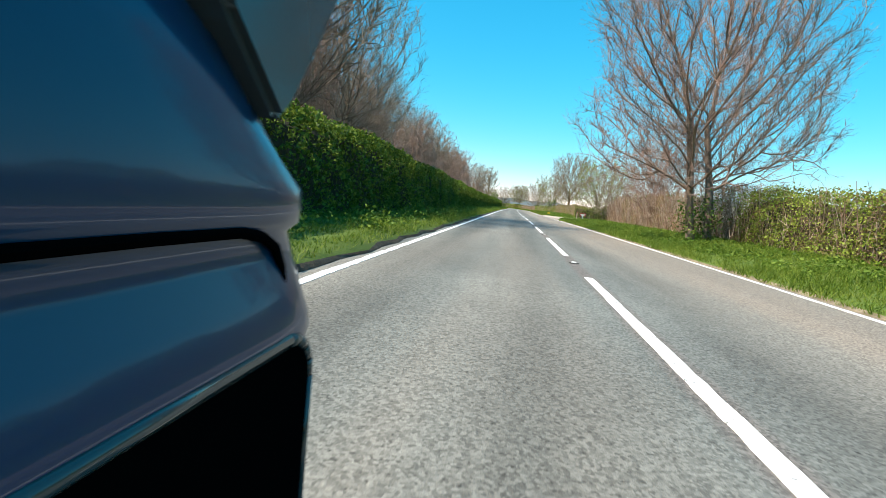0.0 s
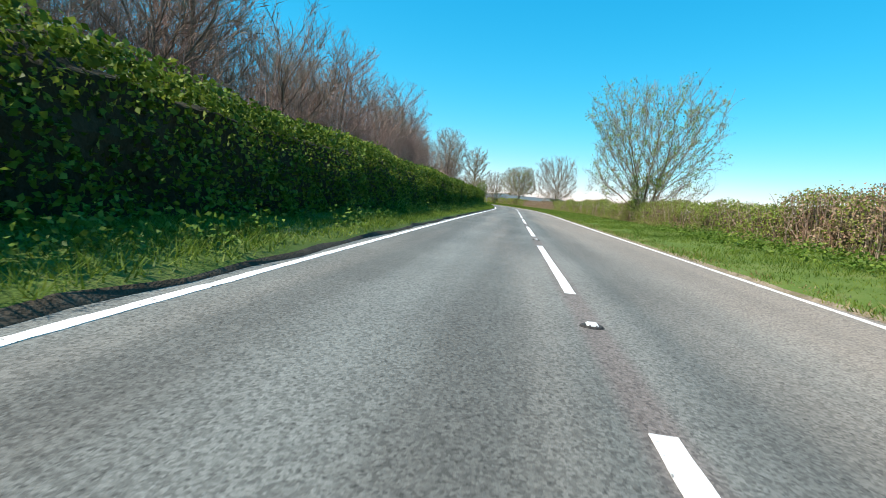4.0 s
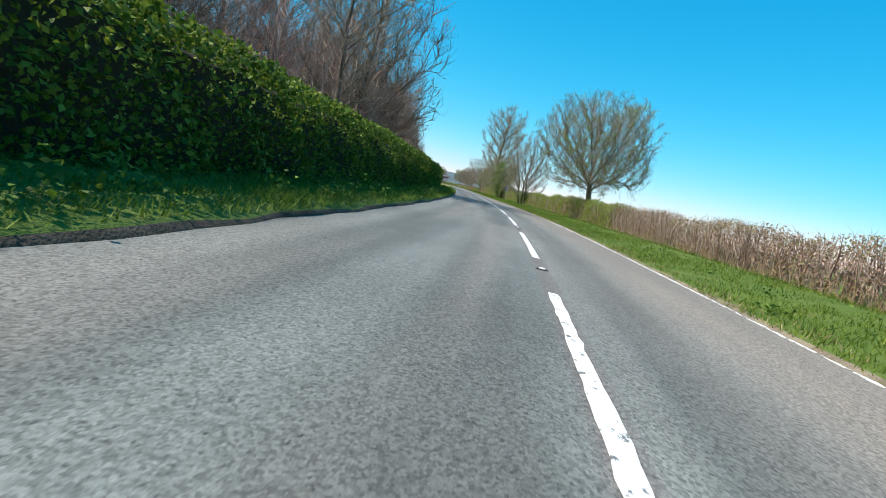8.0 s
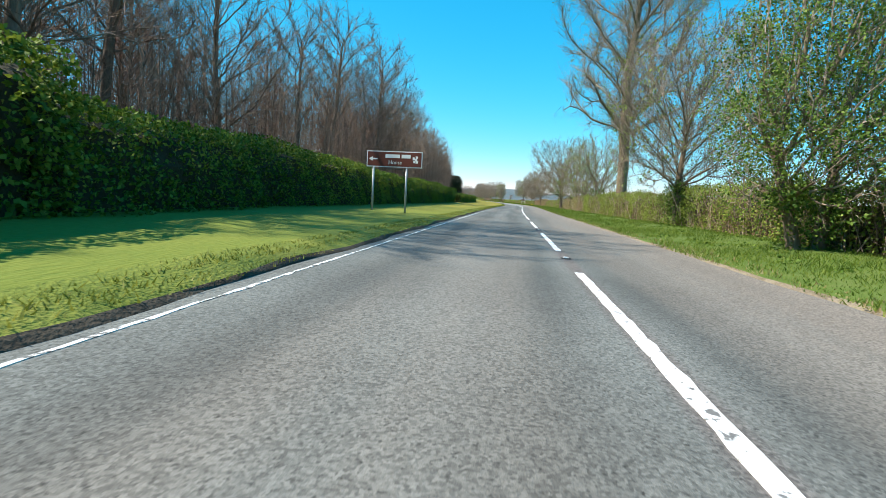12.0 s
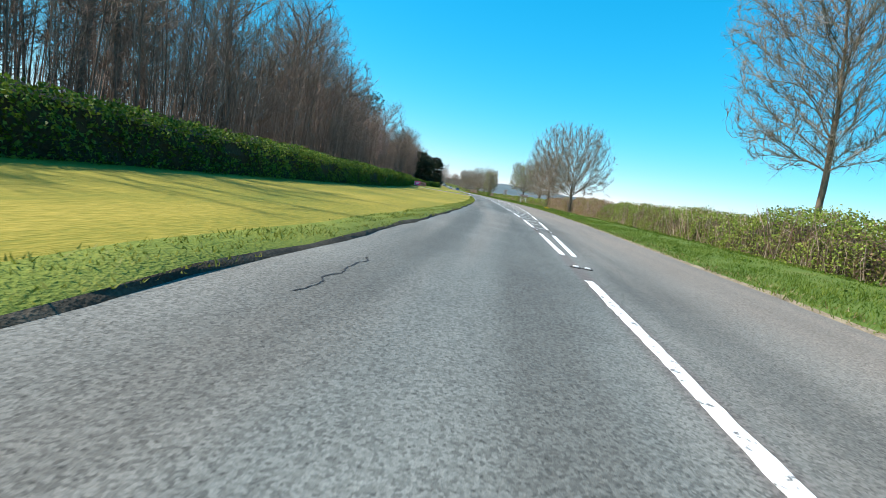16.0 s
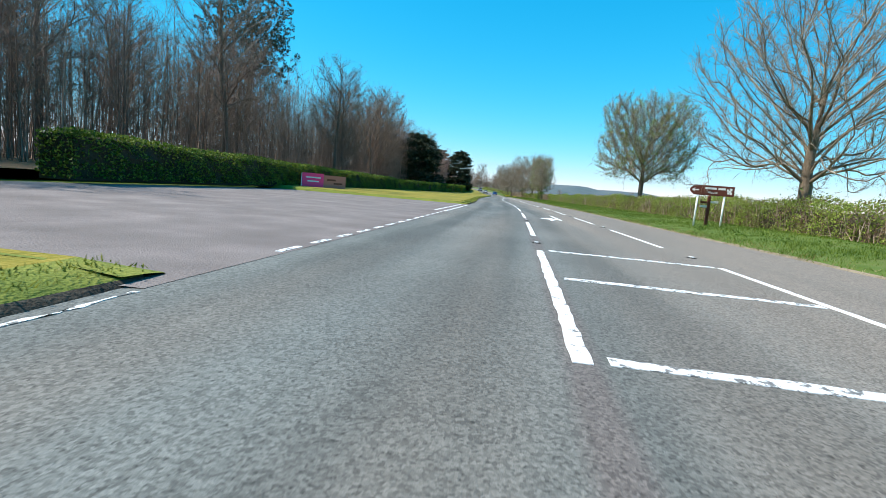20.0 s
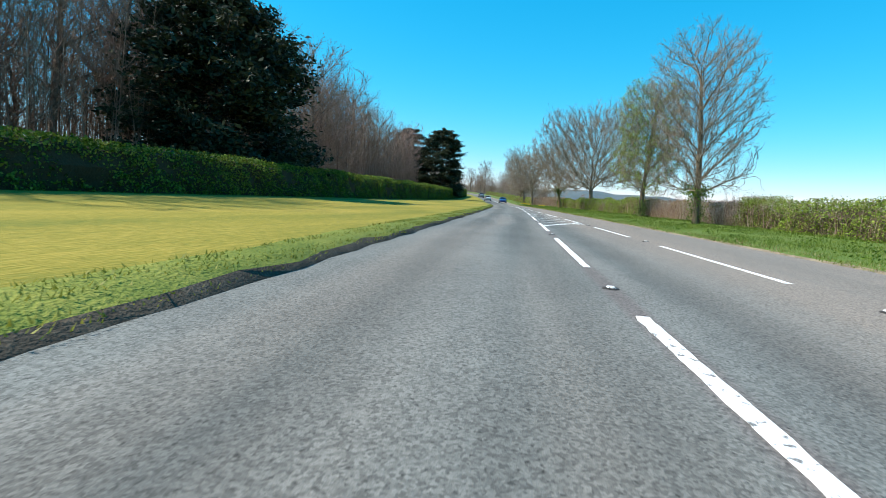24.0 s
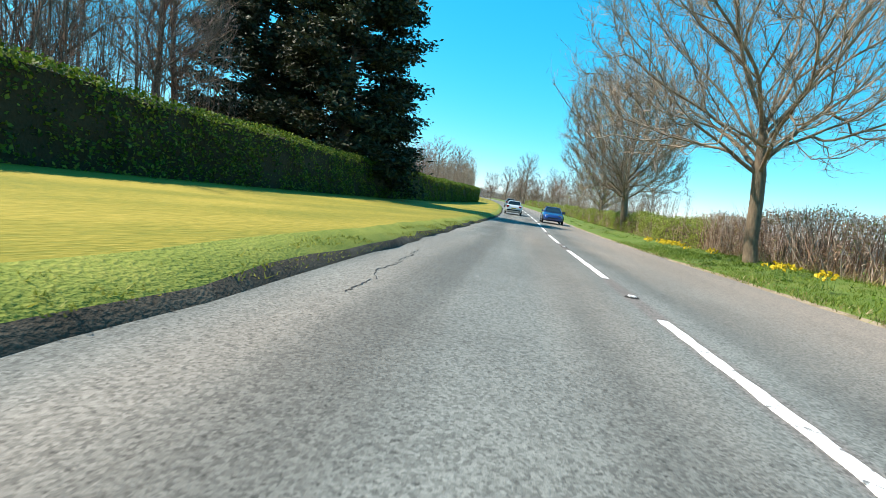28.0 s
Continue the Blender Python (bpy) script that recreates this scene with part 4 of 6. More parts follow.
for i, (H, W, r, fork, limbs, mat) in enumerate([(12.5, 6.0, 0.16, 0.3, 9, M_TWIG_P), (14.0, 6.5, 0.2, 0.35, 9, M_TWIG_W), (11.0, 5.5, 0.14, 0.25, 8, M_TWIG), (13.0, 7.0, 0.18, 0.2, 10, M_TWIG_W), (9.5, 6.5, 0.14, 0.1, 9, M_TWIG_W)]):
    FORMS.append(tree("woodland_tree", H, W, r, fork, limbs, 0.8, 0.1, 1100, 1.0, M_BARK_D, mat, 0, None, 0.1, 0, None, 120 + i, 1, "bare brown woodland tree among many", 0.0155, "trees of the wood"))
rng = np.random.default_rng(77)
spots = []
for s in np.arange(-6, 222, 3.0):
    spots.append((s + rng.uniform(-1, 1), float(left_hedge_n(s)) - np.interp(s, [12, 18, 26, 34, 200, 208, 222], [10, 6.5, 7, 13, 13, 5.5, 5.5]) - 12 * rng.uniform(0, 1) ** 1.5, rng.uniform(1.0, 1.22) * np.interp(s, [8, 13, 28, 34, 200, 210], [1.05, 1.28, 1.28, 1.12, 1.12, 1.2])))
for s in np.arange(222, 640, 2.9):
    spots.append((s + rng.uniform(-1, 1), float(left_hedge_n(s)) - np.interp(s, [222, 229, 236, 278, 320, 340, 390, 440, 640], [5.5, 5.5, 14.5, 14.5, 9, 12, 12, 8, 9]) - 18 * rng.uniform(0, 1) ** 1.4, rng.uniform(1.0, 1.35)))
for s in np.arange(655, 1000, 14.0):
    spots.append((s, -8 - 25 * rng.uniform(0, 1), rng.uniform(0.6, 1.0)))
for s in np.arange(680, 1050, 12.0):
    spots.append((s, 9 + 12 * rng.uniform(0, 1) ** 2, rng.uniform(0.5, 0.85)))
for s, n in ((150, 97), (158, 84), (172, 112), (205, 150), (240, 190), (330, 240), (420, 220), (520, 260), (120, 70), (700, 160), (760, 130), (820, 140), (900, 110)):
    spots.append((s, n, rng.uniform(0.7, 0.9)))
for s, n in ((780, 10), (800, 17), (770, 23), (822, 9), (842, 15), (765, 31), (860, -12), (830, -20), (880, 24)):
    spots.append((s, n, rng.uniform(0.95, 1.2)))
spots += [(268.5, -14.6, 1.28), (272.0, -15.4, 1.34), (275.5, -15.8, 1.3)]
for k in range(14):
    spots.append((640 + 34 * k, -60 + 14 * k + rng.uniform(-14, 14), rng.uniform(0.8, 1.2)))
for i, (s, n, k) in enumerate(spots):
    m = Matrix.Translation(Vector(at(s, n, 0.1 - (climb(s) if n > 12.9 else 0)))) @ Matrix.Rotation(rng.uniform(0, 6.28), 4, "Z") @ Matrix.Diagonal((k, k, k, 1))
    if i < 5:
        FORMS[i].matrix_world = m
    else:
        copy_thing(FORMS[(0, 2, 0, 2, 4)[i % 5] if s < 222 else (1, 3, 4, 1, 0)[i % 5]], m)


def thicket(name, s0, s1, front, depth, height, stems, twig, mat, label, seed):
    """Saplings and undergrowth that fill the wood behind its first trees."""
    rng = np.random.default_rng(seed)
    m = int((s1 - s0) * stems)
    s = rng.uniform(s0, s1, m)
    p = at(s, front(s) - depth * rng.uniform(0, 1, m) ** 1.3, 0.2)
    h = height(s) * rng.uniform(0.45, 1.0, m)
    q = p + np.stack([rng.normal(0, 0.06, m) * h, rng.normal(0, 0.06, m) * h, h], 1)
    r = rng.uniform(0.02, 0.06, m)
    k = rng.integers(0, m, m * twig)
    t = rng.uniform(0.3, 1, m * twig)[:, None]
    a = p[k] + (q[k] - p[k]) * t
    d = rng.normal(0, 1, (m * twig, 3)) * [1, 1, 0.5] + [0, 0, 1.1]
    d /= np.linalg.norm(d, axis=1)[:, None]
    L = (rng.uniform(0.1, 0.26, m * twig) * h[k])[:, None]
    e = a + d * L
    w = np.full(m * twig, 0.012)
    v1, f1 = tubes(p, q, r, r * 0.25, 3)
    f1 = np.vstack([f1[:, :3], f1[:, [0, 2, 3]]])
    v2, f2 = slivers(a, e, w, rng)
    return tagged(link(name, np.vstack([v1, v2]), np.vstack([f1, f2 + len(v1)]), mat), label, "undergrowth", "", "stuff")


wood_front = lambda s: left_hedge_n(s) - np.interp(s, [12, 18, 26, 34, 200, 208, 230, 236, 278, 330, 640], [8, 5.5, 5.5, 11.5, 11.5, 4.5, 4.5, 11, 11, 7, 8])
thicket("wood_thicket", -8, 222, wood_front, 16, lambda s: 10.8 + 0 * s, 17, 44, M_TWIG_P, "dense bare reddish-brown thicket inside the wood", 61)
thicket("wood_thicket", 222, 640, wood_front, 18, lambda s: np.interp(s, [222, 260, 640], [8.5, 11.6, 13.0]), 16, 46, M_TWIG_W, "dense bare brown thicket inside the wood", 62)
thicket("wood_undergrowth", 222, 640, lambda s: wood_front(s) - 4, 22, lambda s: 5.0 + 0 * s, 18, 14, M_TWIG_W, "low brown undergrowth between the trunks", 63)
thicket("far_thicket", 700, 980, lambda s: left_hedge_n(s) - 3, 16, lambda s: 9.0 + 0 * s, 10, 26, M_TWIG, "far bare trees and scrub where the road bends away", 64)
thicket("far_thicket", 690, 980, lambda s: 27.0 + 0 * s, 16, lambda s: 6.0 + 0 * s, 6, 26, M_TWIG, "far bare hedgerow scrub beside the road", 65)

# a tall pine that stands over the wood
ob = tree("pine_tree", 25.5, 13.0, 0.34, 0.62, 12, 0.8, 0.1, 1500, 0.9, M_BARK_O, M_TWIG_W, 16000, M_PINE, 0.16, 0, None, 141, 1, "tall pine with a bare trunk and open dark crown")
place_tree(ob, 505, -36, 0.8)
for s, n, H, W, seed in ((645, -13.0, 16.5, 11.5, 1), (648, -21.5, 16.5, 11.5, 2), (553, -19.5, 12.8, 12.8, 7)):
    place_tree(conifer("conifer", H, W, seed, "broad dark green conifer behind the hedge"), s, n, 0.3)


# ---- hedges ----
def hedge(name, s0, s1, face, depth, height, mat, label, density=170, size=0.085, stems=0, rough=0.10, seed=1, base=0.25, side=1, core_in=0.16, place=None, core=None):
    """A hedge along the road. face(s): its road-side face; side 1: it lies to the right of that face, -1: to the left."""
    rng = np.random.default_rng(seed)
    place = place or at
    ob = empty(name, place((s0 + s1) / 2, float(face((s0 + s1) / 2)), base), 0, label, "hedge")
    put = lambda w: w - np.array(ob.matrix_world.translation)
    s = np.arange(s0, s1 + 0.01, 1.0)
    tex = lambda a, b: np.array([noise.noise((float(x) * 0.55, float(y) * 0.9, seed * 7.1)) for x, y in zip(a, b)])
    low, hi, ins = base * np.ones_like(s), base + height(s), core_in
    w1, w2, w3 = tex(s, s * 0), tex(s, s * 0 + 5), tex(s * 2.1, s * 0 + 9)
    prof = [(face(s) + side * (0.20 + ins + 0.15 * w1), low - 0.1), (face(s) + side * (0.05 + ins + 0.2 * w2), low + height(s) * 0.5), (face(s) + side * (ins + 0.12 + 0.15 * w1), hi - ins - 0.15 + 0.15 * w3),
            (face(s) + side * depth * 0.5, hi - ins + 0.2 * w1), (face(s) + side * (depth - ins), hi - ins - 0.1 + 0.1 * w2), (face(s) + side * (depth - ins), low - 0.1)]
    rows = np.stack([put(place(s, n, z)) for n, z in prof], 1)
    k, w = rows.shape[:2]
    idx = np.arange(k * w).reshape(k, w)
    f = np.stack([idx[:-1, :-1], idx[:-1, 1:], idx[1:, 1:], idx[1:, :-1]], -1).reshape(-1, 4)
    f = [tuple(x) for x in f] + [tuple(idx[0]), tuple(idx[-1])]
    # a dark solid core in place of the hedge's shaded inside
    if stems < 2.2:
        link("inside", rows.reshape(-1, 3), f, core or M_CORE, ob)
    # leaves over the face, the top and the back
    L = s1 - s0
    hm = float(np.mean(height(s)))
    shares = ((hm, "front"), (depth, "top"), (0.15, "back"))
    total = int(L * density * sum(x for x, _ in shares))
    cs = []
    for x, kind in shares:
        m = int(total * x / sum(y for y, _ in shares))
        ss = rng.uniform(s0, s1, m)
        hh = height(ss)
        u = rng.uniform(0, 1, m)
        bump = (0.16 if side < 0 else 0.26) * np.sin(ss * 0.9 + seed) * np.sin(ss * 0.37 + 3 * u) + 0.08 * np.sin(ss * 3.1 + u * 9)
        out = np.abs(rng.normal(0, rough, m))
        if kind == "front":
            n = face(ss) + side * (0.22 * np.maximum(u - 0.8, 0) * 5 * 0.6 + 0.1 + bump) - side * out + side * rng.uniform(0, 0.18, m)
            z = base + hh * u
        elif kind == "top":
            n = face(ss) + side * depth * (0.04 + 0.92 * u)
            z = base + hh - 0.12 * (2 * u - 1) ** 4 + bump * 0.6 + out * 0.6 - 0.04 - rng.uniform(0, 0.3, m)
        else:
            n = face(ss) + side * (depth - 0.05 + out)
            z = base + hh * (1 - 0.4 * u)
        cs.append(place(ss, n, 0) + np.stack([0 * z, 0 * z, z], 1))
    m = int(density * depth * hm * 2)
    ss = np.where(rng.uniform(0, 1, m) < 0.5, s0 - np.abs(rng.normal(0, 0.06, m)), s1 + np.abs(rng.normal(0, 0.06, m)))
    cs.append(place(ss, face(ss) + side * depth * rng.uniform(0.05, 0.95, m), 0) + np.stack([np.zeros(m), np.zeros(m), base + height(ss) * rng.uniform(0, 0.98, m)], 1))
    vv, ff = leaves(put(np.vstack(cs)), size, rng, long=1.5)
    link("foliage", vv, ff, mat, ob)["kind"] = "stuff"
    if stems:
        m = int(L * 30 * stems)
        ss = rng.uniform(s0, s1, m)
        hh = height(ss) * (1.1 - 0.5 * rng.uniform(0, 1, m) ** 2.2)
        n = face(ss) + side * rng.uniform(0.05, depth * 0.9, m)
        p = place(ss, n, 0) + np.array([0, 0, base - 0.1])
        e = rng.normal(0, 0.2, (m, 3)) * hh[:, None]
        e[:, 2] = hh
        mid = p + e * 0.5 + rng.normal(0, 0.06, (m, 3))
        r = rng.uniform(0.005, 0.024, m)
        vv, ff = tubes(put(np.vstack([p, mid])), put(np.vstack([mid, p + e])), np.r_[r, r * 0.7], np.r_[r * 0.7, r * 0.3], 3)
        link("stem", vv, ff, M_STEM, ob)["kind"] = "stuff"
        k = np.repeat(np.arange(m), 6)
        a = mid[k] + (p + e - mid)[k] * rng.uniform(-0.5, 1, (6 * m, 1))
        d = rng.normal(0, 1, (6 * m, 3)) * [1, 1, 0.5] + [0, 0, 0.7]
        d *= (rng.uniform(0.1, 0.34, 6 * m) / np.linalg.norm(d, axis=1))[:, None]
        vv, ff = slivers(put(a), put(a + d), np.full(6 * m, 0.008), rng)
        link("sprig", vv, ff, M_STEM, ob)["kind"] = "stuff"
    return ob


h_const = lambda a: (lambda s: a + 0.10 * np.sin(np.asarray(s) * 0.23) + 0.06 * np.sin(np.asarray(s) * 0.71 + 1))
h_rough = lambda a: (lambda s: a * (1 + 0.07 * np.sin(np.asarray(s) * 0.83 + a * 9) + 0.05 * np.sin(np.asarray(s) * 2.1) + 0.05 * np.sin(np.asarray(s) * 0.31 + 2)))
h_ramp = lambda xs, ys: (lambda s: np.interp(s, xs, ys) + 0.05 * np.sin(np.asarray(s) * 0.5))
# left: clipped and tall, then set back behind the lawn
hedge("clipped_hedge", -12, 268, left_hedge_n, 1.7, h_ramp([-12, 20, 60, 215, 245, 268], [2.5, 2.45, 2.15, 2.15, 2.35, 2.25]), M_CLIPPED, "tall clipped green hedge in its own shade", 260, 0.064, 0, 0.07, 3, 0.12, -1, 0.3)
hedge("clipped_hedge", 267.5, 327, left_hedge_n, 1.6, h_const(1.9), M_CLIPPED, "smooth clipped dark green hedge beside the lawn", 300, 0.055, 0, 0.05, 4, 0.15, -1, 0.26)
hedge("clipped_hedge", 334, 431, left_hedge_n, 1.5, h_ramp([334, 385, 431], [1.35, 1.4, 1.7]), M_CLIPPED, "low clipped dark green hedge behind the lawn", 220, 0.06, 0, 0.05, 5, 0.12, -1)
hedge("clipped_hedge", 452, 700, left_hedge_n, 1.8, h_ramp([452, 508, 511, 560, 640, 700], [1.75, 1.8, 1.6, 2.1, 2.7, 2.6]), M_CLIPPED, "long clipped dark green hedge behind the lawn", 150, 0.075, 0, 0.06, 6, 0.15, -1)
# right: rougher field hedges, in turn green, brown and thin
RH = [
    (-12, 21, 1.9, M_HEDGE_R, 0.6, "mixed field hedge, green and brown"),
    (21, 50, 2.2, M_HEDGE_B, 1.4, "tall russet-brown leafless hedge with some green"),
    (72.6, 104, 1.6, M_HEDGE_M, 1.1, "low field hedge of pinkish bare stems and green tufts"),
    (104, 135, 1.35, M_HEDGE_R, 1.0, "thin green and brown field hedge with bare stems"),
    (135, 172, 1.5, M_HEDGE_R, 0.8, "field hedge of mixed green and brown"),
    (172, 205, 1.36, M_HEDGE_B, 1.3, "brown leafless field hedge with dry grass at its foot"),
    (205, 266, 1.65, M_HEDGE_R, 0.6, "leafy green-brown field hedge"),
    (266, 318, 1.7, M_HEDGE_R, 0.5, "leafy green field hedge under the trees"),
    (318, 352, 1.6, M_HEDGE_M, 0.8, "brown field hedge with green tufts"),
    (352, 392, 1.45, M_HEDGE_R, 0.9, "patchy field hedge of green and bare stems"),
    (393, 440, 1.7, M_HEDGE_B, 0.7, "russet beech-like hedge with bare stems"),
    (441, 500, 1.35, M_HEDGE_R, 0.6, "leafy olive-green field hedge"),
    (500, 548, 1.3, M_HEDGE_G, 0.6, "low leafy green field hedge"),
    (548, 566, 1.35, M_HEDGE_B, 1.2, "red-brown hedge of bare shoots"),
    (566, 606, 1.4, M_HEDGE_G, 0.5, "fresh green leafy field hedge"),
    (606, 634, 1.66, M_HEDGE_B, 1.6, "pale brown hedge of cut bare stems"),
    (634, 760, 1.4, M_HEDGE_R, 0.4, "far field hedge in dull green"),
]
for i, (s0, s1, h, mat, st, label) in enumerate(RH):
    bare = mat == M_HEDGE_B
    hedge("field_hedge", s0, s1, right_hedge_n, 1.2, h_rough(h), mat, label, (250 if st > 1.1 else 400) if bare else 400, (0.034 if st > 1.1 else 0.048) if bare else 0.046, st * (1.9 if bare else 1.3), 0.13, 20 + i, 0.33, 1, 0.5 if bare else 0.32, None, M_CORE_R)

across = lambda u, f, z=0.0: at(f, u, z)
hedge("field_hedge", 8.5, 60, lambda u: 71.6 + 0.05 * np.asarray(u), 1.2, h_const(1.5), M_HEDGE_R, "brown and green hedge along the joining lane", 400, 0.05, 1.4, 0.13, 55, 0.25, 1, 0.3, across, M_CORE_R)
hedge("field_hedge", 9.5, 60, lambda u: 52.0 - 0.02 * np.asarray(u), 1.2, h_const(1.7), M_HEDGE_R, "mixed hedge on the near side of the lane", 360, 0.05, 0.6, 0.13, 56, 0.25, -1, 0.3, across, M_CORE_R)


# ---- grass ----
def grass(name, s0, s1, n0, n1, zf, per, h, w, mat, label, seed, clump=0.0):
    rng = np.random.default_rng(seed)
    width = float(np.mean(np.abs(n1(np.linspace(s0, s1, 50)) - n0(np.linspace(s0, s1, 50)))))
    k = int((s1 - s0) * width * per)
    s, u = rng.uniform(s0, s1, k), rng.uniform(0, 1, k)
    if clump:
        v_ = np.sin(s * 1.7 + 5 * u) * np.sin(s * 0.53 + 2.0) + np.sin(u * 13 + s * 0.9)
        keep = v_ > clump - 1.2
        s, u = s[keep], u[keep]
    n = n0(s) + (n1(s) - n0(s)) * u
    root = at(s, n, 0)
    root[:, 2] = zf(u)
    # uneven tufts: taller and shorter patches of a step's width
    tuft = np.sin(root[:, 0] * 4.1 + 2 * np.sin(root[:, 1] * 1.3)) * np.sin(root[:, 1] * 3.3 + 1.7 * np.sin(root[:, 0] * 2.1)) + 0.6 * np.sin(root[:, 1] * 0.7 + root[:, 0])
    vv, ff = blades(root, h * np.clip(1 + 0.5 * tuft, 0.4, 2.0), w, rng, 0.6)
    return tagged(link(name, vv, ff, mat), label, "grass", "", "stuff")


vz = lambda u: np.interp(u, [0, 0.05, 0.15, 0.5, 0.9, 1], [0.0, 0.05, 0.09, 0.23, 0.35, 0.36])
r0 = lambda s: off_right(s) + 0.13
r1 = lambda s: right_hedge_n(s) + 0.1
grass("verge_grass", -12, MOUTH0 - 3, r0, r1, vz, 520, 0.115, 0.016, M_GRASS, "long fresh green verge grass", 1)
grass("verge_grass", MOUTH1 + 4, 700, r0, r1, vz, 300, 0.085, 0.017, M_GRASS, "fresh green verge grass", 2)
grass("dry_grass", 70, 700, r0, lambda s: r0(s) + 0.4, lambda u: 0.02 + 0.08 * u, 90, 0.07, 0.02, M_STRAW, "dry straw-coloured grass along the road edge", 3, 0.6)
for s0, s1 in ((73, 134), (172, 205), (394, 439), (607, 649)):
    grass("dry_grass", s0, s1, lambda s: right_hedge_n(s) - 0.5, lambda s: right_hedge_n(s) + 0.3, lambda u: 0.3 + 0.05 * u, 90, 0.32, 0.016, M_STRAW, "pale dry grass at the foot of the hedge", 300 + s0, 0.7)
lz = lambda u: np.interp(u, [0, 0.06, 0.2, 0.5, 1], [0.08, 0.13, 0.15, 0.16, 0.2])
l0 = lambda s: off_left(s) - 0.2
l1 = lambda s: left_hedge_n(s) - 0.1
grass("verge_grass", -12, 258, l0, l1, lz, 420, 0.10, 0.016, M_GRASS, "long green verge grass under the hedge", 4)

for s0, s1, k in ((258, DRIVE0, 0.0), (DRIVE1, 640, 0.07)):
    grass("edge_grass", s0, s1, lambda s: off_left(s) - 0.13, lambda s: off_left(s) - 0.72, lambda u: np.interp(u, [0, 0.12, 0.6, 1], [0.03, 0.09, 0.11 + k * 0.8, 0.12 + k]), 420, 0.034, 0.016, M_FRINGEBLADE, "longer green grass along the lawn edge", 41 + int(s0), 0.7)

# ---- road markings ----
# the far ends of the centre marks, counted from the start: every 9 m by the wheel
END_K = [-14, 0, 2, 7, 14, 17, 19, 24, 26, 29, 36, 39, 44, 46, 51, 58, 60, 63, 65, 66, 67, 68, 80]
END_S = [-119, 7.1, 25.0, 71.2, 134.9, 161.9, 180.2, 224.7, 242.0, 268.6, 329.2, 355.4, 398.9, 416.9, 462.2, 526.1, 543.9, 572.0, 591.4, 600.6, 607.6, 615.2, 723]
mark_end = lambda k: float(np.interp(k, END_K, END_S))


def marking(s0, s1, nf, width, z=0.005, ragged=0.004):
    """One painted strip along the road from s0 to s1, with slightly worn edges."""
    s = np.linspace(s0, s1, max(3, int((s1 - s0) / 0.16) + 1))
    rg = np.random.default_rng(int(abs(s0) * 97) + int(width * 1000))
    n = nf(s)
    l, r = n - width / 2 + rg.normal(0, ragged, len(s)), n + width / 2 + rg.normal(0, ragged, len(s))
    a, b = at(s, l, z), at(s, r, z)
    lo = np.vstack([a - [0, 0, 0.02], b - [0, 0, 0.02]])
    k = len(s)
    v = np.vstack([a, b, lo])
    f = [(i, i + k, i + k + 1, i + 1) for i in range(k - 1)]
    f += [(i, i + 1, i + 2 * k + 1, i + 2 * k) for i in range(k - 1)] + [(i + k + 1, i + k, i + 3 * k, i + 3 * k + 1) for i in range(k - 1)]
    f += [(0, 2 * k, 3 * k, k), (k - 1, 2 * k - 1, 4 * k - 1, 3 * k - 1)]
    return link("road_marking", v, f, M_PAINT, road)


def bar(s0, n0, s1, n1, width, z=0.005):
    """A painted bar between two places on the road."""
    p, q = at(s0, n0, z), at(s1, n1, z)
    k = 9
    rg = np.random.default_rng(int(s0 * 31))
    d = (q - p) / np.linalg.norm(q - p)
    e = np.array([-d[1], d[0], 0]) * width / 2
    t = np.linspace(0, 1, k)[:, None]
    mid = p + (q - p) * t
    w = np.clip(1 + rg.normal(0, 0.14, (k, 1)), 0.6, 1.2)
    a, b = mid - e * w, mid + e * np.clip(1 + rg.normal(0, 0.14, (k, 1)), 0.6, 1.2)
    v = np.vstack([a, b, a - [0, 0, 0.02], b - [0, 0, 0.02]])
    f = [(i, i + k, i + k + 1, i + 1) for i in range(k - 1)] + [(i, i + 1, i + 2 * k + 1, i + 2 * k) for i in range(k - 1)] + [(i + k + 1, i + k, i + 3 * k, i + 3 * k + 1) for i in range(k - 1)]
    return link("road_marking", v, f, M_PAINT_W, road)


STUDS = []
for k in range(-2, 80):
    e0, e1 = mark_end(k), mark_end(k + 1)
    gap = (e1 - e0) * 0.355
    ob = marking(e0 + gap, e1, off_centre, 0.115, ragged=0.003 if e0 < 170 else 0.006)
    if e0 > 170:
        ob.data.materials[0] = M_PAINT_M
    back = gap * (0.56 if e0 < 300 else 0.42)
    STUDS.append((e0 + back, float(off_centre(e0 + back))))
    mid = (e0 + e1) / 2
    if 352 < mid < 606 and float(off_hatch(mid) - off_centre(mid)) > 0.16:
        marking(e0 + gap, e1, off_hatch, 0.105)
        STUDS.append((e0 + back, float(off_hatch(e0 + back))))
    if 362 < e0 < 446 or 566 < e0 < 598:
        for u in (e0, e0 + gap, (e0 + gap + e1) / 2):
            n0, n1 = float(off_centre(u)) + 0.16, float(off_hatch(u)) - 0.1
            if n1 - n0 > 0.2 and u < 446.5:
                bar(u + (0.1 if u > 418 or u < 390 else -0.2), n0, u - (0 if u > 418 or u < 390 else 0.33), n1, 0.15)
            elif n1 - n0 > 0.2 and u > 500:
                bar(u, n0, u + 0.1, n1, 0.15)
for u in (545.7, 548.2, 551.0, 554.1, 556.8, 559.5, 562.3):
    bar(u, float(off_centre(u)) + 0.15, u, float(off_hatch(u)) - 0.1, 0.15)
bar(541.8, float(off_centre(541.8)) + 0.05, 547.6, float(off_hatch(547.6)), 0.16)


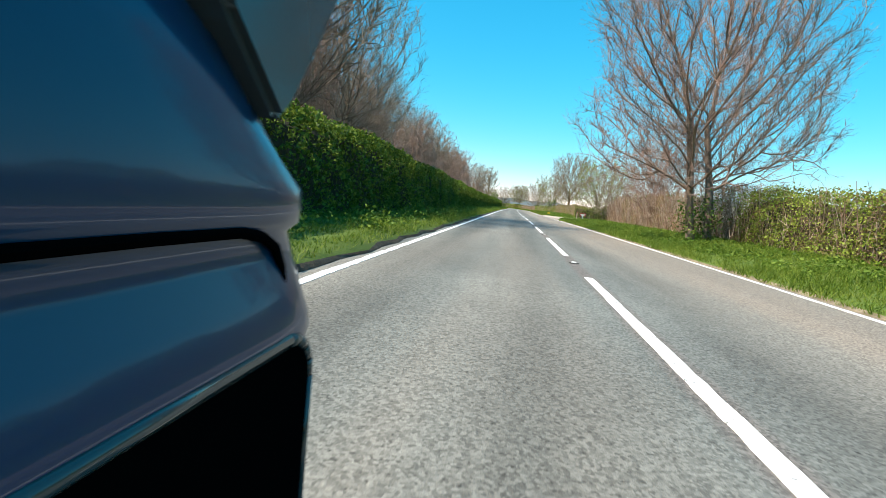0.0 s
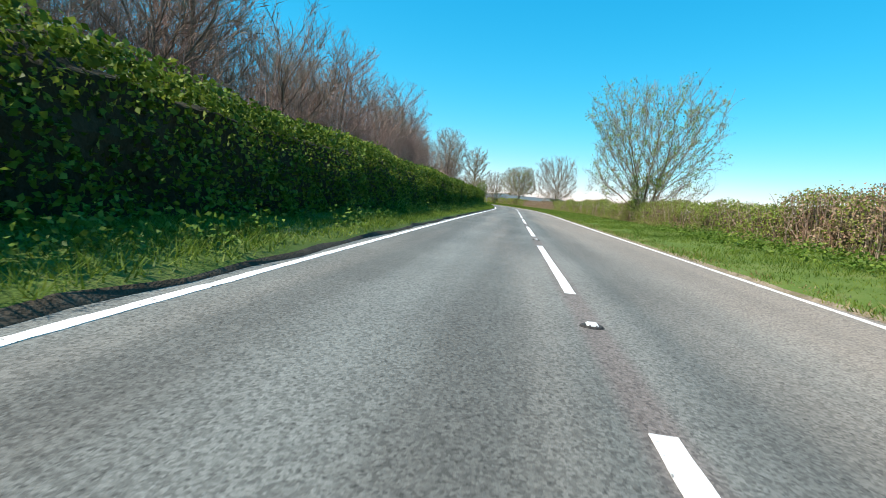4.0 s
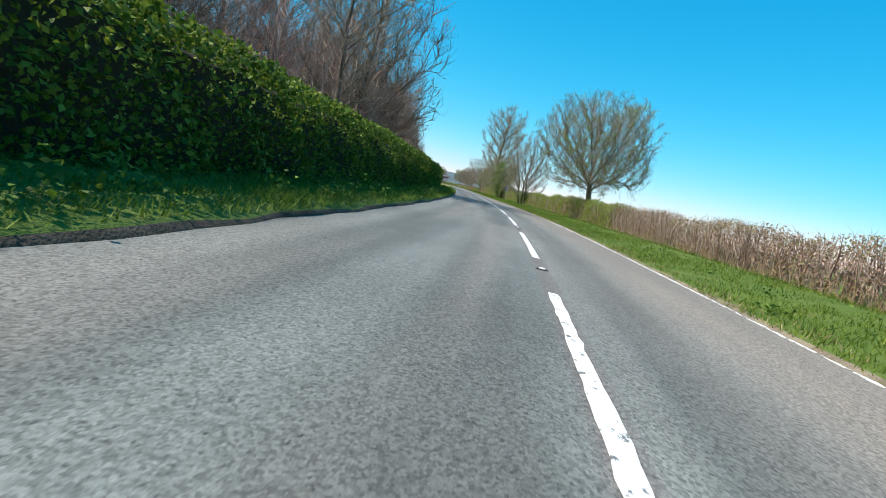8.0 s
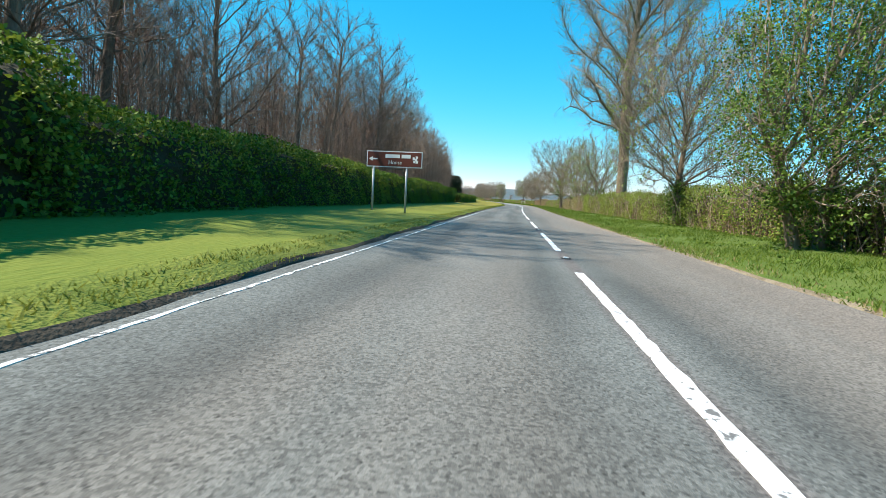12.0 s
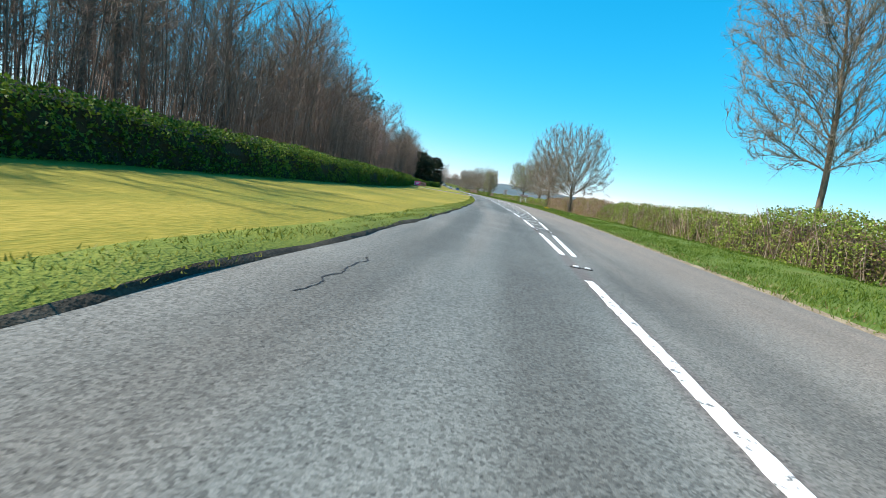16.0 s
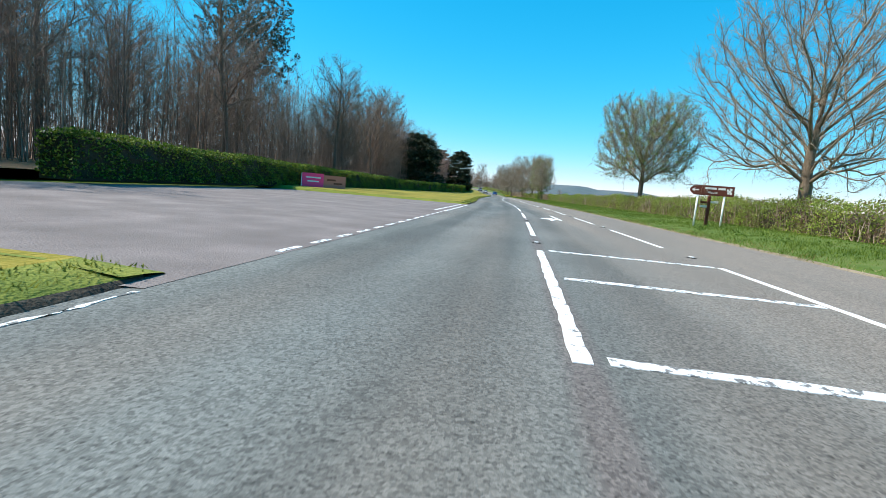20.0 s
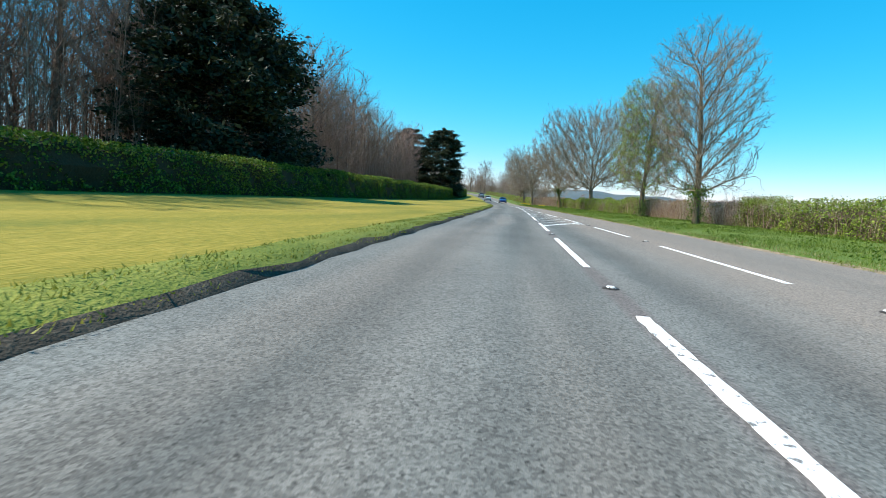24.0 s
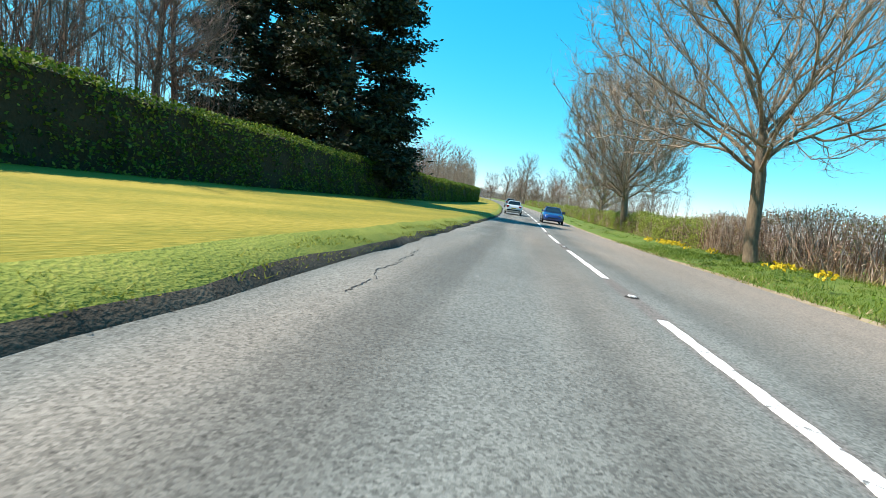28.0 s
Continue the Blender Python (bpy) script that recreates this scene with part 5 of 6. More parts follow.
def arrow(s, n):
    """A bent turning arrow: a long shaft and a barbed head that points to the left."""
    marking(s + 1.6, s + 6.2, lambda q: n + 0 * q, 0.13)
    pts = [(s + 2.2, n - 0.05), (s + 0.2, n - 0.55), (s + 1.5, n - 0.5), (s + 1.9, n - 0.95), (s + 3.1, n - 0.35)]
    v = [at(a, b, 0.006) for a, b in pts]
    link("road_marking", v, [(0, 1, 2), (0, 2, 4), (2, 3, 4)], M_PAINT, road)


arrow(455.6, 2.48)
# edge lines while they last, give-way marks at the joining lane and the entrance
left_line = lambda s: off_left(s) + 0.08
right_line = lambda s: off_right(s) - 0.06
marking(-40, 168, left_line, 0.11, ragged=0.006)
marking(-40, MOUTH0 - 0.5, right_line, 0.09, ragged=0.006)
marking(MOUTH1 + 0.5, 176, right_line, 0.09, ragged=0.006)
marking(176, 206, lambda s: off_right(s) + 0.03, 0.042, ragged=0.012).data.materials[0] = M_PAINT_W
for u in np.arange(MOUTH0 + 1.2, MOUTH1 - 1, 1.7):
    marking(u, u + 1.0, lambda s: off_right(s) + 0.02, 0.09)
for row in (0.1, 0.55):
    for u in np.arange(456.0, 468.0, 1.05):
        marking(u + row, u + row + 0.62, lambda s: off_left(s) - row, 0.13, 0.009)
for u in np.arange(441.0, 455.6, 1.05):
    marking(u, u + 0.62, lambda s: off_left(s) - 0.1, 0.09, 0.009).data.materials[0] = M_PAINT_W
marking(408, 438.6, lambda s: off_left(s) + 0.03, 0.03, ragged=0.012).data.materials[0] = M_PAINT_W
marking(238, 300, left_line, 0.036, ragged=0.008).data.materials[0] = M_PAINT_W
# cracks sealed with dark bitumen
M_CRACK = material("bitumen_crack", [(0.015, 0.015, 0.016), (0.035, 0.035, 0.036)], 6.0, 0.7, 0.3, 50.0)
rg = np.random.default_rng(15)
for s0, n0, length in ((370.5, 1.35, 1.4), (372.6, 1.34, 0.8), (374.0, 1.33, 0.7), (377.2, 1.2, 1.6), (394.0, 1.35, 2.0), (397.0, 1.3, 0.8), (400.0, 1.0, 2.2), (404.0, 1.0, 2.0), (416.2, 1.65, 3.0), (419.6, 1.68, 2.0), (568.0, 1.95, 0.8), (570.4, 1.95, 0.9), (569.0, -1.55, 0.9), (572.1, -1.88, 0.8), (572.3, -1.72, 0.7),
                       (546.0, 1.9, 1.2), (591.0, -1.35, 4.0), (596.5, -1.25, 2.0), (614.0, -1.3, 4.2), (572.0, -1.2, 2.5), (585.0, -1.3, 2.0), (374.0, -1.5, 2.5), (352.0, -1.4, 2.0), (631.0, -1.2, 3.0)):
    k = int(length / 0.07) + 2
    s = np.linspace(s0, s0 + length, k)
    n = n0 + np.cumsum(rg.normal(0, 0.022, k))
    w_ = rg.uniform(0.003, 0.011, k)
    v = np.vstack([at(s, n - w_, 0.004), at(s, n + w_, 0.004)])
    link("road_crack", v, [(i, i + k, i + k + 1, i + 1) for i in range(k - 1)], M_CRACK, road)

# a small dark patch in the far lane
M_PATCH = material("old_bitumen", [(0.045, 0.046, 0.047), (0.075, 0.076, 0.077)], 5.0, 0.85, 0.5, 60.0)
a_ = np.linspace(0, 2 * np.pi, 15)[:-1]
r_ = 1 + 0.18 * np.sin(3 * a_ + 1) + 0.08 * np.sin(5 * a_)
link("road_patch", at(126.2 + 0.22 * r_ * np.cos(a_), 1.9 + 0.11 * r_ * np.sin(a_), 0.004), [tuple(range(14))[::-1]], M_PATCH, road, "dark bitumen patch")

# dark tyre marks where cars swing into the lane
M_SKID = material("tyre_rubber_mark", [(0.03, 0.031, 0.033), (0.055, 0.056, 0.058)], 3.0, 0.8, 0.3, 60.0)
tn, tl = M_SKID.node_tree.nodes, M_SKID.node_tree.links
gaps, thin, clear, blend = tn.new("ShaderNodeTexNoise"), tn.new("ShaderNodeMapRange"), tn.new("ShaderNodeBsdfTransparent"), tn.new("ShaderNodeMixShader")
gaps.inputs["Scale"].default_value, gaps.inputs["Detail"].default_value = 2.2, 8
tl.new(tn["Texture Coordinate"].outputs["Object"], gaps.inputs["Vector"])
thin.inputs[1].default_value, thin.inputs[2].default_value, thin.inputs[3].default_value, thin.inputs[4].default_value = 0.35, 0.65, 0.42, 0.03
tl.new(gaps.outputs["Fac"], thin.inputs[0])
tl.new(thin.outputs[0], blend.inputs[0])
tl.new(clear.outputs[0], blend.inputs[1])
tl.new(tn["Principled BSDF"].outputs[0], blend.inputs[2])
tl.new(blend.outputs[0], tn["Material Output"].inputs["Surface"])
for width, knots in (
    (0.10, ((58.6, 0.9), (60.5, 0.26), (60.95, 0.01), (61.6, -0.23), (63.5, -0.9))),
    (0.05, ((60.6, 2.2), (61.2, 1.31), (61.6, 1.1), (62.0, 0.81), (62.8, 0.24), (64.8, -0.41), (67.6, -1.27))),
    (0.09, ((61.6, 3.6), (62.3, 2.6), (63.1, 2.2), (64.2, 1.7), (65.2, 0.74), (67.0, 0.3), (69.4, -0.15))),
    (0.12, ((62.8, 4.0), (63.5, 3.0), (64.6, 2.2), (66.0, 1.35), (67.8, 0.85))),
    (0.07, ((52.2, -1.5), (52.8, -1.0), (53.3, -0.67), (54.4, -0.08), (57.0, 0.88), (58.4, 1.84), (59.0, 3.4))),
    (0.09, ((53.6, -1.4), (54.4, -0.7), (55.8, 0.2), (58.2, 1.2), (60.0, 2.8))),
    (0.16, ((50.8, 1.2), (52.4, 1.2), (54.3, 1.46), (55.8, 2.41), (57.0, 3.5))),
    (0.11, ((51.5, 1.75), (53.6, 1.89), (55.5, 3.15), (57.2, 4.2))),
):
    ks = np.array(knots)
    u = np.linspace(0, len(ks) - 1, 40)
    s, n = np.interp(u, np.arange(len(ks)), ks[:, 0]), np.interp(u, np.arange(len(ks)), ks[:, 1])
    s, n = (np.convolve(np.r_[[a[0]] * 3, a, [a[-1]] * 3], np.ones(7) / 7, "valid") for a in (s, n))
    p = at(s, n, 0.0035)
    d = np.gradient(p, axis=0)
    d /= np.linalg.norm(d, axis=1)[:, None]
    e = np.stack([-d[:, 1], d[:, 0], 0 * u], 1) * (width * (0.5 + 0.15 * np.sin(u * 5)) * np.minimum(1, 3 * np.minimum(u, u[-1] - u) / u[-1] + 0.2))[:, None]
    link("tyre_mark", np.vstack([p - e, p + e]), [(i, i + 40, i + 41, i + 1) for i in range(39)], M_SKID, road, "dark curved rubber mark")

# cat's-eye studs: iron casting, rubber insert, two glass eyes
M_IRON = material("cast_iron", [(0.015, 0.015, 0.016), (0.05, 0.048, 0.046), (0.13, 0.12, 0.11)], 14.0, 0.8, 0.6, 60.0, metal=0.4)
M_RUBBER = material("pale_rubber", [(0.25, 0.25, 0.24), (0.75, 0.75, 0.73), (0.8, 0.8, 0.78)], 9.0, 0.7, 0.3, 60.0)
M_EYE = plain("glass_eye", (0.75, 0.78, 0.8), 0.05, 0.9)


def stud():
    ob = empty("road_stud", (0, 0, 0), 0, "cat's-eye road stud with pale rubber insert in iron casting", "road stud", "road studs")
    bm = bmesh.new()
    bmesh.ops.create_cone(bm, cap_ends=True, segments=20, radius1=0.10, radius2=0.082, depth=0.016, matrix=Matrix.Translation((0, 0, 0.003)))
    bmesh.ops.scale(bm, vec=(0.95, 0.8, 1), verts=bm.verts)
    part("casting", bm, M_IRON, ob)
    bm = box(-0.045, 0.045, -0.055, 0.055, 0.0, 0.024, 0.010)
    part("insert", bm, M_RUBBER, ob, "pale rubber insert")
    for x in (-0.025, 0.025):
        part("reflector", rod((x, -0.058, 0.015), (x, -0.045, 0.015), 0.007, sides=8), M_EYE, ob, "round glass reflector")
    return ob


first = stud()
for i, (s, n) in enumerate(STUDS):
    m = Matrix.Translation(Vector(at(s, n, 0.006))) @ Matrix.Rotation(heading(s), 4, "Z")
    if i == 0:
        first.matrix_world = m
    else:
        copy_thing(first, m)

# kerb stones along the joining lane's far side
M_KERB = material("kerb_concrete", [(0.42, 0.37, 0.32), (0.55, 0.5, 0.45), (0.62, 0.58, 0.53)], 2.0, 0.9, 0.4, 40.0)
kerb = tagged(new("kerb"), "pale concrete kerb round the lane mouth", "kerb", "", "structure")
far_side = np.stack([np.interp(np.arange(22), [0, 5, 21], [70.2, 66.4, 65.6]), np.interp(np.arange(22), [0, 5, 21], [0.1, 2.2, 18])], 1)
near_side = np.stack([np.interp(np.arange(20), [0, 2, 4, 6, 19], [52.2, 53.8, 54.9, 55.4, 55.6]), np.interp(np.arange(20), [0, 2, 4, 6, 19], [0.25, 0.75, 1.9, 3.4, 16])], 1)
for line in (far_side, near_side):
    for (sa, na), (sb, nb) in zip(line[:-1], line[1:]):
        p, q = Vector(at(sa, float(off_right(sa)) + na, 0)), Vector(at(sb, float(off_right(sb)) + nb, 0))
        L = (q - p).length
        ob = part("kerb_stone", box(-L / 2 + 0.006, L / 2 - 0.006, -0.075, 0.075, -0.05, 0.15, 0.012), M_KERB, kerb)
        ob.matrix_world = Matrix.Translation((p + q) / 2) @ Matrix.Rotation(math.atan2(q.y - p.y, q.x - p.x), 4, "Z")


# ---- signs ----
M_GREY = plain("sign_back_grey", (0.16, 0.17, 0.17), 0.55, 0.3)
M_GALV = material("galvanised_post", [(0.3, 0.31, 0.31), (0.42, 0.43, 0.43)], 6.0, 0.5, 0.1, 40.0, metal=0.5)
M_BROWN = material("brown_sign_face", [(0.11, 0.03, 0.02), (0.15, 0.045, 0.028)], 1.0, 0.45, 0.0, 20.0)
M_WHITE = plain("white_sign_paint", (0.75, 0.75, 0.73), 0.45)
M_RED = plain("red_sign_paint", (0.55, 0.03, 0.04), 0.45)
M_PINK = plain("pink_banner", (0.92, 0.055, 0.22), 0.6)
M_RUST = plain("rust_banner", (0.48, 0.17, 0.12), 0.6)
M_WOODPOST = material("stained_wood", [(0.10, 0.03, 0.02), (0.2, 0.07, 0.045)], 3.0, 0.8, 0.4, 30.0, stretch=(1, 1, 0.2))
M_BLACK = plain("black_plastic", (0.012, 0.012, 0.013), 0.5)


def letters(text, size, mat, parent, place, rx=90):
    cu = bpy.data.curves.new("lettering", "FONT")
    cu.body, cu.size, cu.align_x, cu.align_y, cu.extrude = text, size, "CENTER", "CENTER", 0.002
    ob = new("lettering", cu)
    me = bpy.data.meshes.new_from_object(ob.evaluated_get(bpy.context.evaluated_depsgraph_get()))
    bpy.data.objects.remove(ob)
    me.materials.append(mat)
    o = new("lettering", me)
    o.parent = parent
    o.matrix_local = pose(*place, rx, 0, 0)
    return o


# triangular warning sign, seen from its back
w = empty("warning_sign", at(254.2, 5.7, 0.06), heading(254), "grey back of a triangular warning sign on a leaning pole", "road sign")
w.matrix_world = w.matrix_world @ pose(0, 0, 0, 0, -4.5, 4)
part("pole", rod((0, 0, -0.2), (0, 0, 2.62), 0.038, sides=12), M_GALV, w, smooth=True)


def triangle(a, y0, y1, zc, r=0.06):
    bm = bmesh.new()
    pts = []
    for k in range(3):
        ang = math.pi / 2 + k * 2 * math.pi / 3
        c = Vector((math.cos(ang), 0, math.sin(ang))) * (a / math.sqrt(3) - 2 * r)
        for j in (-1, -0.33, 0.33, 1):
            t = ang + j * math.pi / 3
            pts.append((c.x + math.cos(t) * r, zc + c.z + math.sin(t) * r))
    lo = [bm.verts.new((x, y0, z)) for x, z in pts]
    hi = [bm.verts.new((x, y1, z)) for x, z in pts]
    bm.faces.new(lo)
    bm.faces.new(hi[::-1])
    for i in range(len(pts)):
        j = (i + 1) % len(pts)
        bm.faces.new((lo[j], lo[i], hi[i], hi[j]))
    return bm


part("panel", triangle(0.98, 0.045, 0.06, 2.28), M_GREY, w, "grey sheet-metal back")
part("border", triangle(0.98, 0.0605, 0.063, 2.28), M_RED, w, "red reflective front border")
part("face", triangle(0.74, 0.0635, 0.066, 2.26), M_WHITE, w, "white front face")
part("plate", box(-0.42, 0.42, 0.045, 0.06, 1.72, 1.95, 0.01), M_GREY, w, "grey back of the plate below")
for z in (2.05, 2.45, 1.84):
    part("clip", box(-0.06, 0.06, -0.045, 0.046, z - 0.02, z + 0.02), M_GALV, w)


def brown_sign(name, s, n, z0, width, height, post_h, posts, rz, tilt, label, pointed):
    ob = empty(name, at(s, n, z0), heading(s) + radians(rz), label, "road sign")
    ob.matrix_world = ob.matrix_world @ pose(0, 0, 0, 0, tilt, 0)
    for x in posts:
        part("post", rod((x, 0.06, -0.3), (x, 0.06, post_h + 0.1), 0.042, sides=12), M_GALV if not pointed else M_WHITE, ob, smooth=True)

    def plate(inset, y0, y1):
        a, b, c = -width / 2 + inset, width / 2 - inset, post_h + inset
        d = post_h + height - inset
        tip = 0.16 if pointed else 0.0
        pts = [(a + tip, c), (b, c), (b, d), (a + tip, d)] + ([(a, (c + d) / 2 + 0.06), (a, (c + d) / 2 - 0.06)] if pointed else [])
        bm = bmesh.new()
        lo = [bm.verts.new((x, y0, z)) for x, z in pts]
        hi = [bm.verts.new((x, y1, z)) for x, z in pts]
        bm.faces.new(lo)
        bm.faces.new(hi[::-1])
        for i in range(len(pts)):
            j = (i + 1) % len(pts)
            bm.faces.new((lo[j], lo[i], hi[i], hi[j]))
        bmesh.ops.recalc_face_normals(bm, faces=bm.faces)
        return bm

    part("panel", plate(0, 0.0, 0.02), M_WHITE if not pointed else M_BROWN, ob, "white-edged panel")
    part("face", plate(0.035, -0.006, 0.0), M_BROWN, ob, "brown reflective face")
    zc = post_h + height / 2
    x = -width * 0.16
    for wd in (0.26, 0.16):
        part("line_of_writing", box(x, x + width * wd, -0.009, -0.0065, zc + 0.05, zc + height * 0.30), M_WHITE, ob, "illegible white place name")
        x += width * wd + 0.07
    letters("House", height * 0.34, M_WHITE, ob, (width * 0.02, -0.008, zc - height * 0.2))
    bm = box(-width * 0.42, -width * 0.30, -0.009, -0.0065, zc - 0.025, zc + 0.025)
    part("arrow", bm, M_WHITE, ob, "white direction arrow")
    bm = bmesh.new()
    v = [bm.verts.new(c) for c in ((-width * 0.46, -0.009, zc), (-width * 0.39, -0.009, zc - 0.09), (-width * 0.39, -0.009, zc + 0.09))]
    bm.faces.new(v)
    part("arrow_head", bm, M_WHITE, ob, "white arrow head")
    for dx, dz in ((0, 0.05), (0.09, 0.0), (0.03, -0.07), (0.12, 0.09), (0.13, -0.08)):
        part("emblem", box(width * 0.33 + dx, width * 0.33 + dx + 0.09, -0.009, -0.0065, zc + dz - 0.05, zc + dz + 0.05, 0.0), M_WHITE, ob, "white leaf-like emblem")
    return ob


brown_sign("brown_tourist_sign", 281.0, -4.6, 0.15, 2.25, 0.62, 1.7, (-0.85, 0.5), -4, -1.5, "brown white-edged tourist direction sign on grey posts", False)
rs = brown_sign("brown_tourist_sign", 459.3, 9.2, 0.28, 1.78, 0.45, 1.36, (-0.54, 0.54), -14, 0, "brown pointed tourist sign on two white posts", True)

fp = empty("footpath_post", at(459.6, 9.25, 0.28), heading(460), "dark red-brown wooden fingerpost beside the sign", "signpost")
part("post", box(-0.06, 0.06, -0.06, 0.06, -0.3, 1.25, 0.01), M_WOODPOST, fp)
bm = bmesh.new()
bmesh.ops.create_uvsphere(bm, u_segments=12, v_segments=8, radius=0.075, matrix=Matrix.Translation((0, 0, 1.3)))
part("finial", bm, M_WOODPOST, fp, "round ball finial", True)
for z, x0, x1 in ((1.08, 0.06, 0.42), (1.05, -0.36, -0.06), (0.86, -0.36, -0.06)):
    part("finger", box(x0, x1, -0.02, 0.02, z - 0.05, z + 0.05, 0.006), M_WHITE if x0 > 0 or z < 1 else M_WOODPOST, fp, "small painted finger board")

bn = empty("banner", at(475.5, -14.5, 0.1), heading(475.5) + radians(45), "pink and rust-coloured banner tied along the hedge", "banner")
part("left_panel", box(-1.9, 0, -0.012, 0.012, 0.04, 1.16, 0.004), M_PINK, bn, "bright pink half")
part("right_panel", box(0.004, 2.0, -0.012, 0.012, 0.02, 1.08, 0.004), M_RUST, bn, "rust-red half")
for x in (-1.85, 0.0, 1.95):
    part("stake", rod((x, 0.03, -0.3), (x, 0.03, 1.2), 0.02, sides=8), M_WOODPOST, bn)
part("border", box(-1.93, -1.86, -0.017, 0.013, 0.04, 1.17), M_WHITE, bn, "white hem")
for z, x0, x1 in ((0.82, -1.55, -0.25), (0.52, -1.4, -0.4)):
    part("line_of_writing", box(x0, x1, -0.016, -0.0125, z - 0.05, z + 0.05), M_WHITE, bn, "illegible pale writing")
for z, x0, x1 in ((0.72, 0.3, 1.1), (0.45, 0.9, 1.7)):
    part("line_of_writing", box(x0, x1, -0.016, -0.0125, z - 0.07, z + 0.07), M_WOODPOST, bn, "illegible dark writing")

sg = empty("lane_name_sign", at(70.5, 9.3, 0.2), heading(72) + radians(12), "small red and white board on a short post", "sign")
part("board", box(-0.42, 0.42, -0.015, 0.015, 0.35, 0.72, 0.01), M_RED, sg, "red board with white bars")
for z0, x0, x1 in ((0.56, -0.36, 0.36), (0.44, -0.2, 0.24)):
    part("line_of_writing", box(x0, x1, -0.019, -0.0155, z0 - 0.05, z0 + 0.05), M_WHITE, sg, "illegible white writing")
part("post", box(-0.05, 0.05, 0.016, 0.1, -0.3, 0.7, 0.01), M_WHITE, sg, "pale post")
stk = empty("marker_post", at(53.2, 6.4, 0.2), 0, "short weathered wooden marker post at the lane mouth", "post")
part("post", box(-0.045, 0.045, -0.045, 0.045, -0.3, 0.75, 0.01), M_STEM, stk)
part("cap", box(-0.05, 0.05, -0.05, 0.05, 0.75, 0.8, 0.008), M_RED, stk, "red painted top")


# ---- cars ----
M_TYRE = material("tyre_rubber", [(0.012, 0.012, 0.012), (0.03, 0.03, 0.03)], 8.0, 0.8, 0.3, 60.0)
M_ALLOY = plain("alloy_rim", (0.5, 0.51, 0.52), 0.3, 0.9)
M_GLASS = plain("tinted_glass", (0.012, 0.015, 0.016), 0.04, 0.0, 0.9)
M_LAMP_R = plain("red_lamp_glass", (0.35, 0.01, 0.01), 0.1)
M_LAMP_W = plain("clear_lamp_glass", (0.55, 0.57, 0.6), 0.08, 0.4)
M_PLATE_Y = plain("yellow_plate", (0.7, 0.5, 0.04), 0.4)


def paint(name, colour, metal=0.4, coat=1.0):
    m = plain(name, colour, 0.28, metal)
    b = m.node_tree.nodes["Principled BSDF"]
    b.inputs["Coat Weight"].default_value, b.inputs["Coat Roughness"].default_value = coat, 0.04
    b.inputs["Specular IOR Level"].default_value = 0.5 * coat
    return m


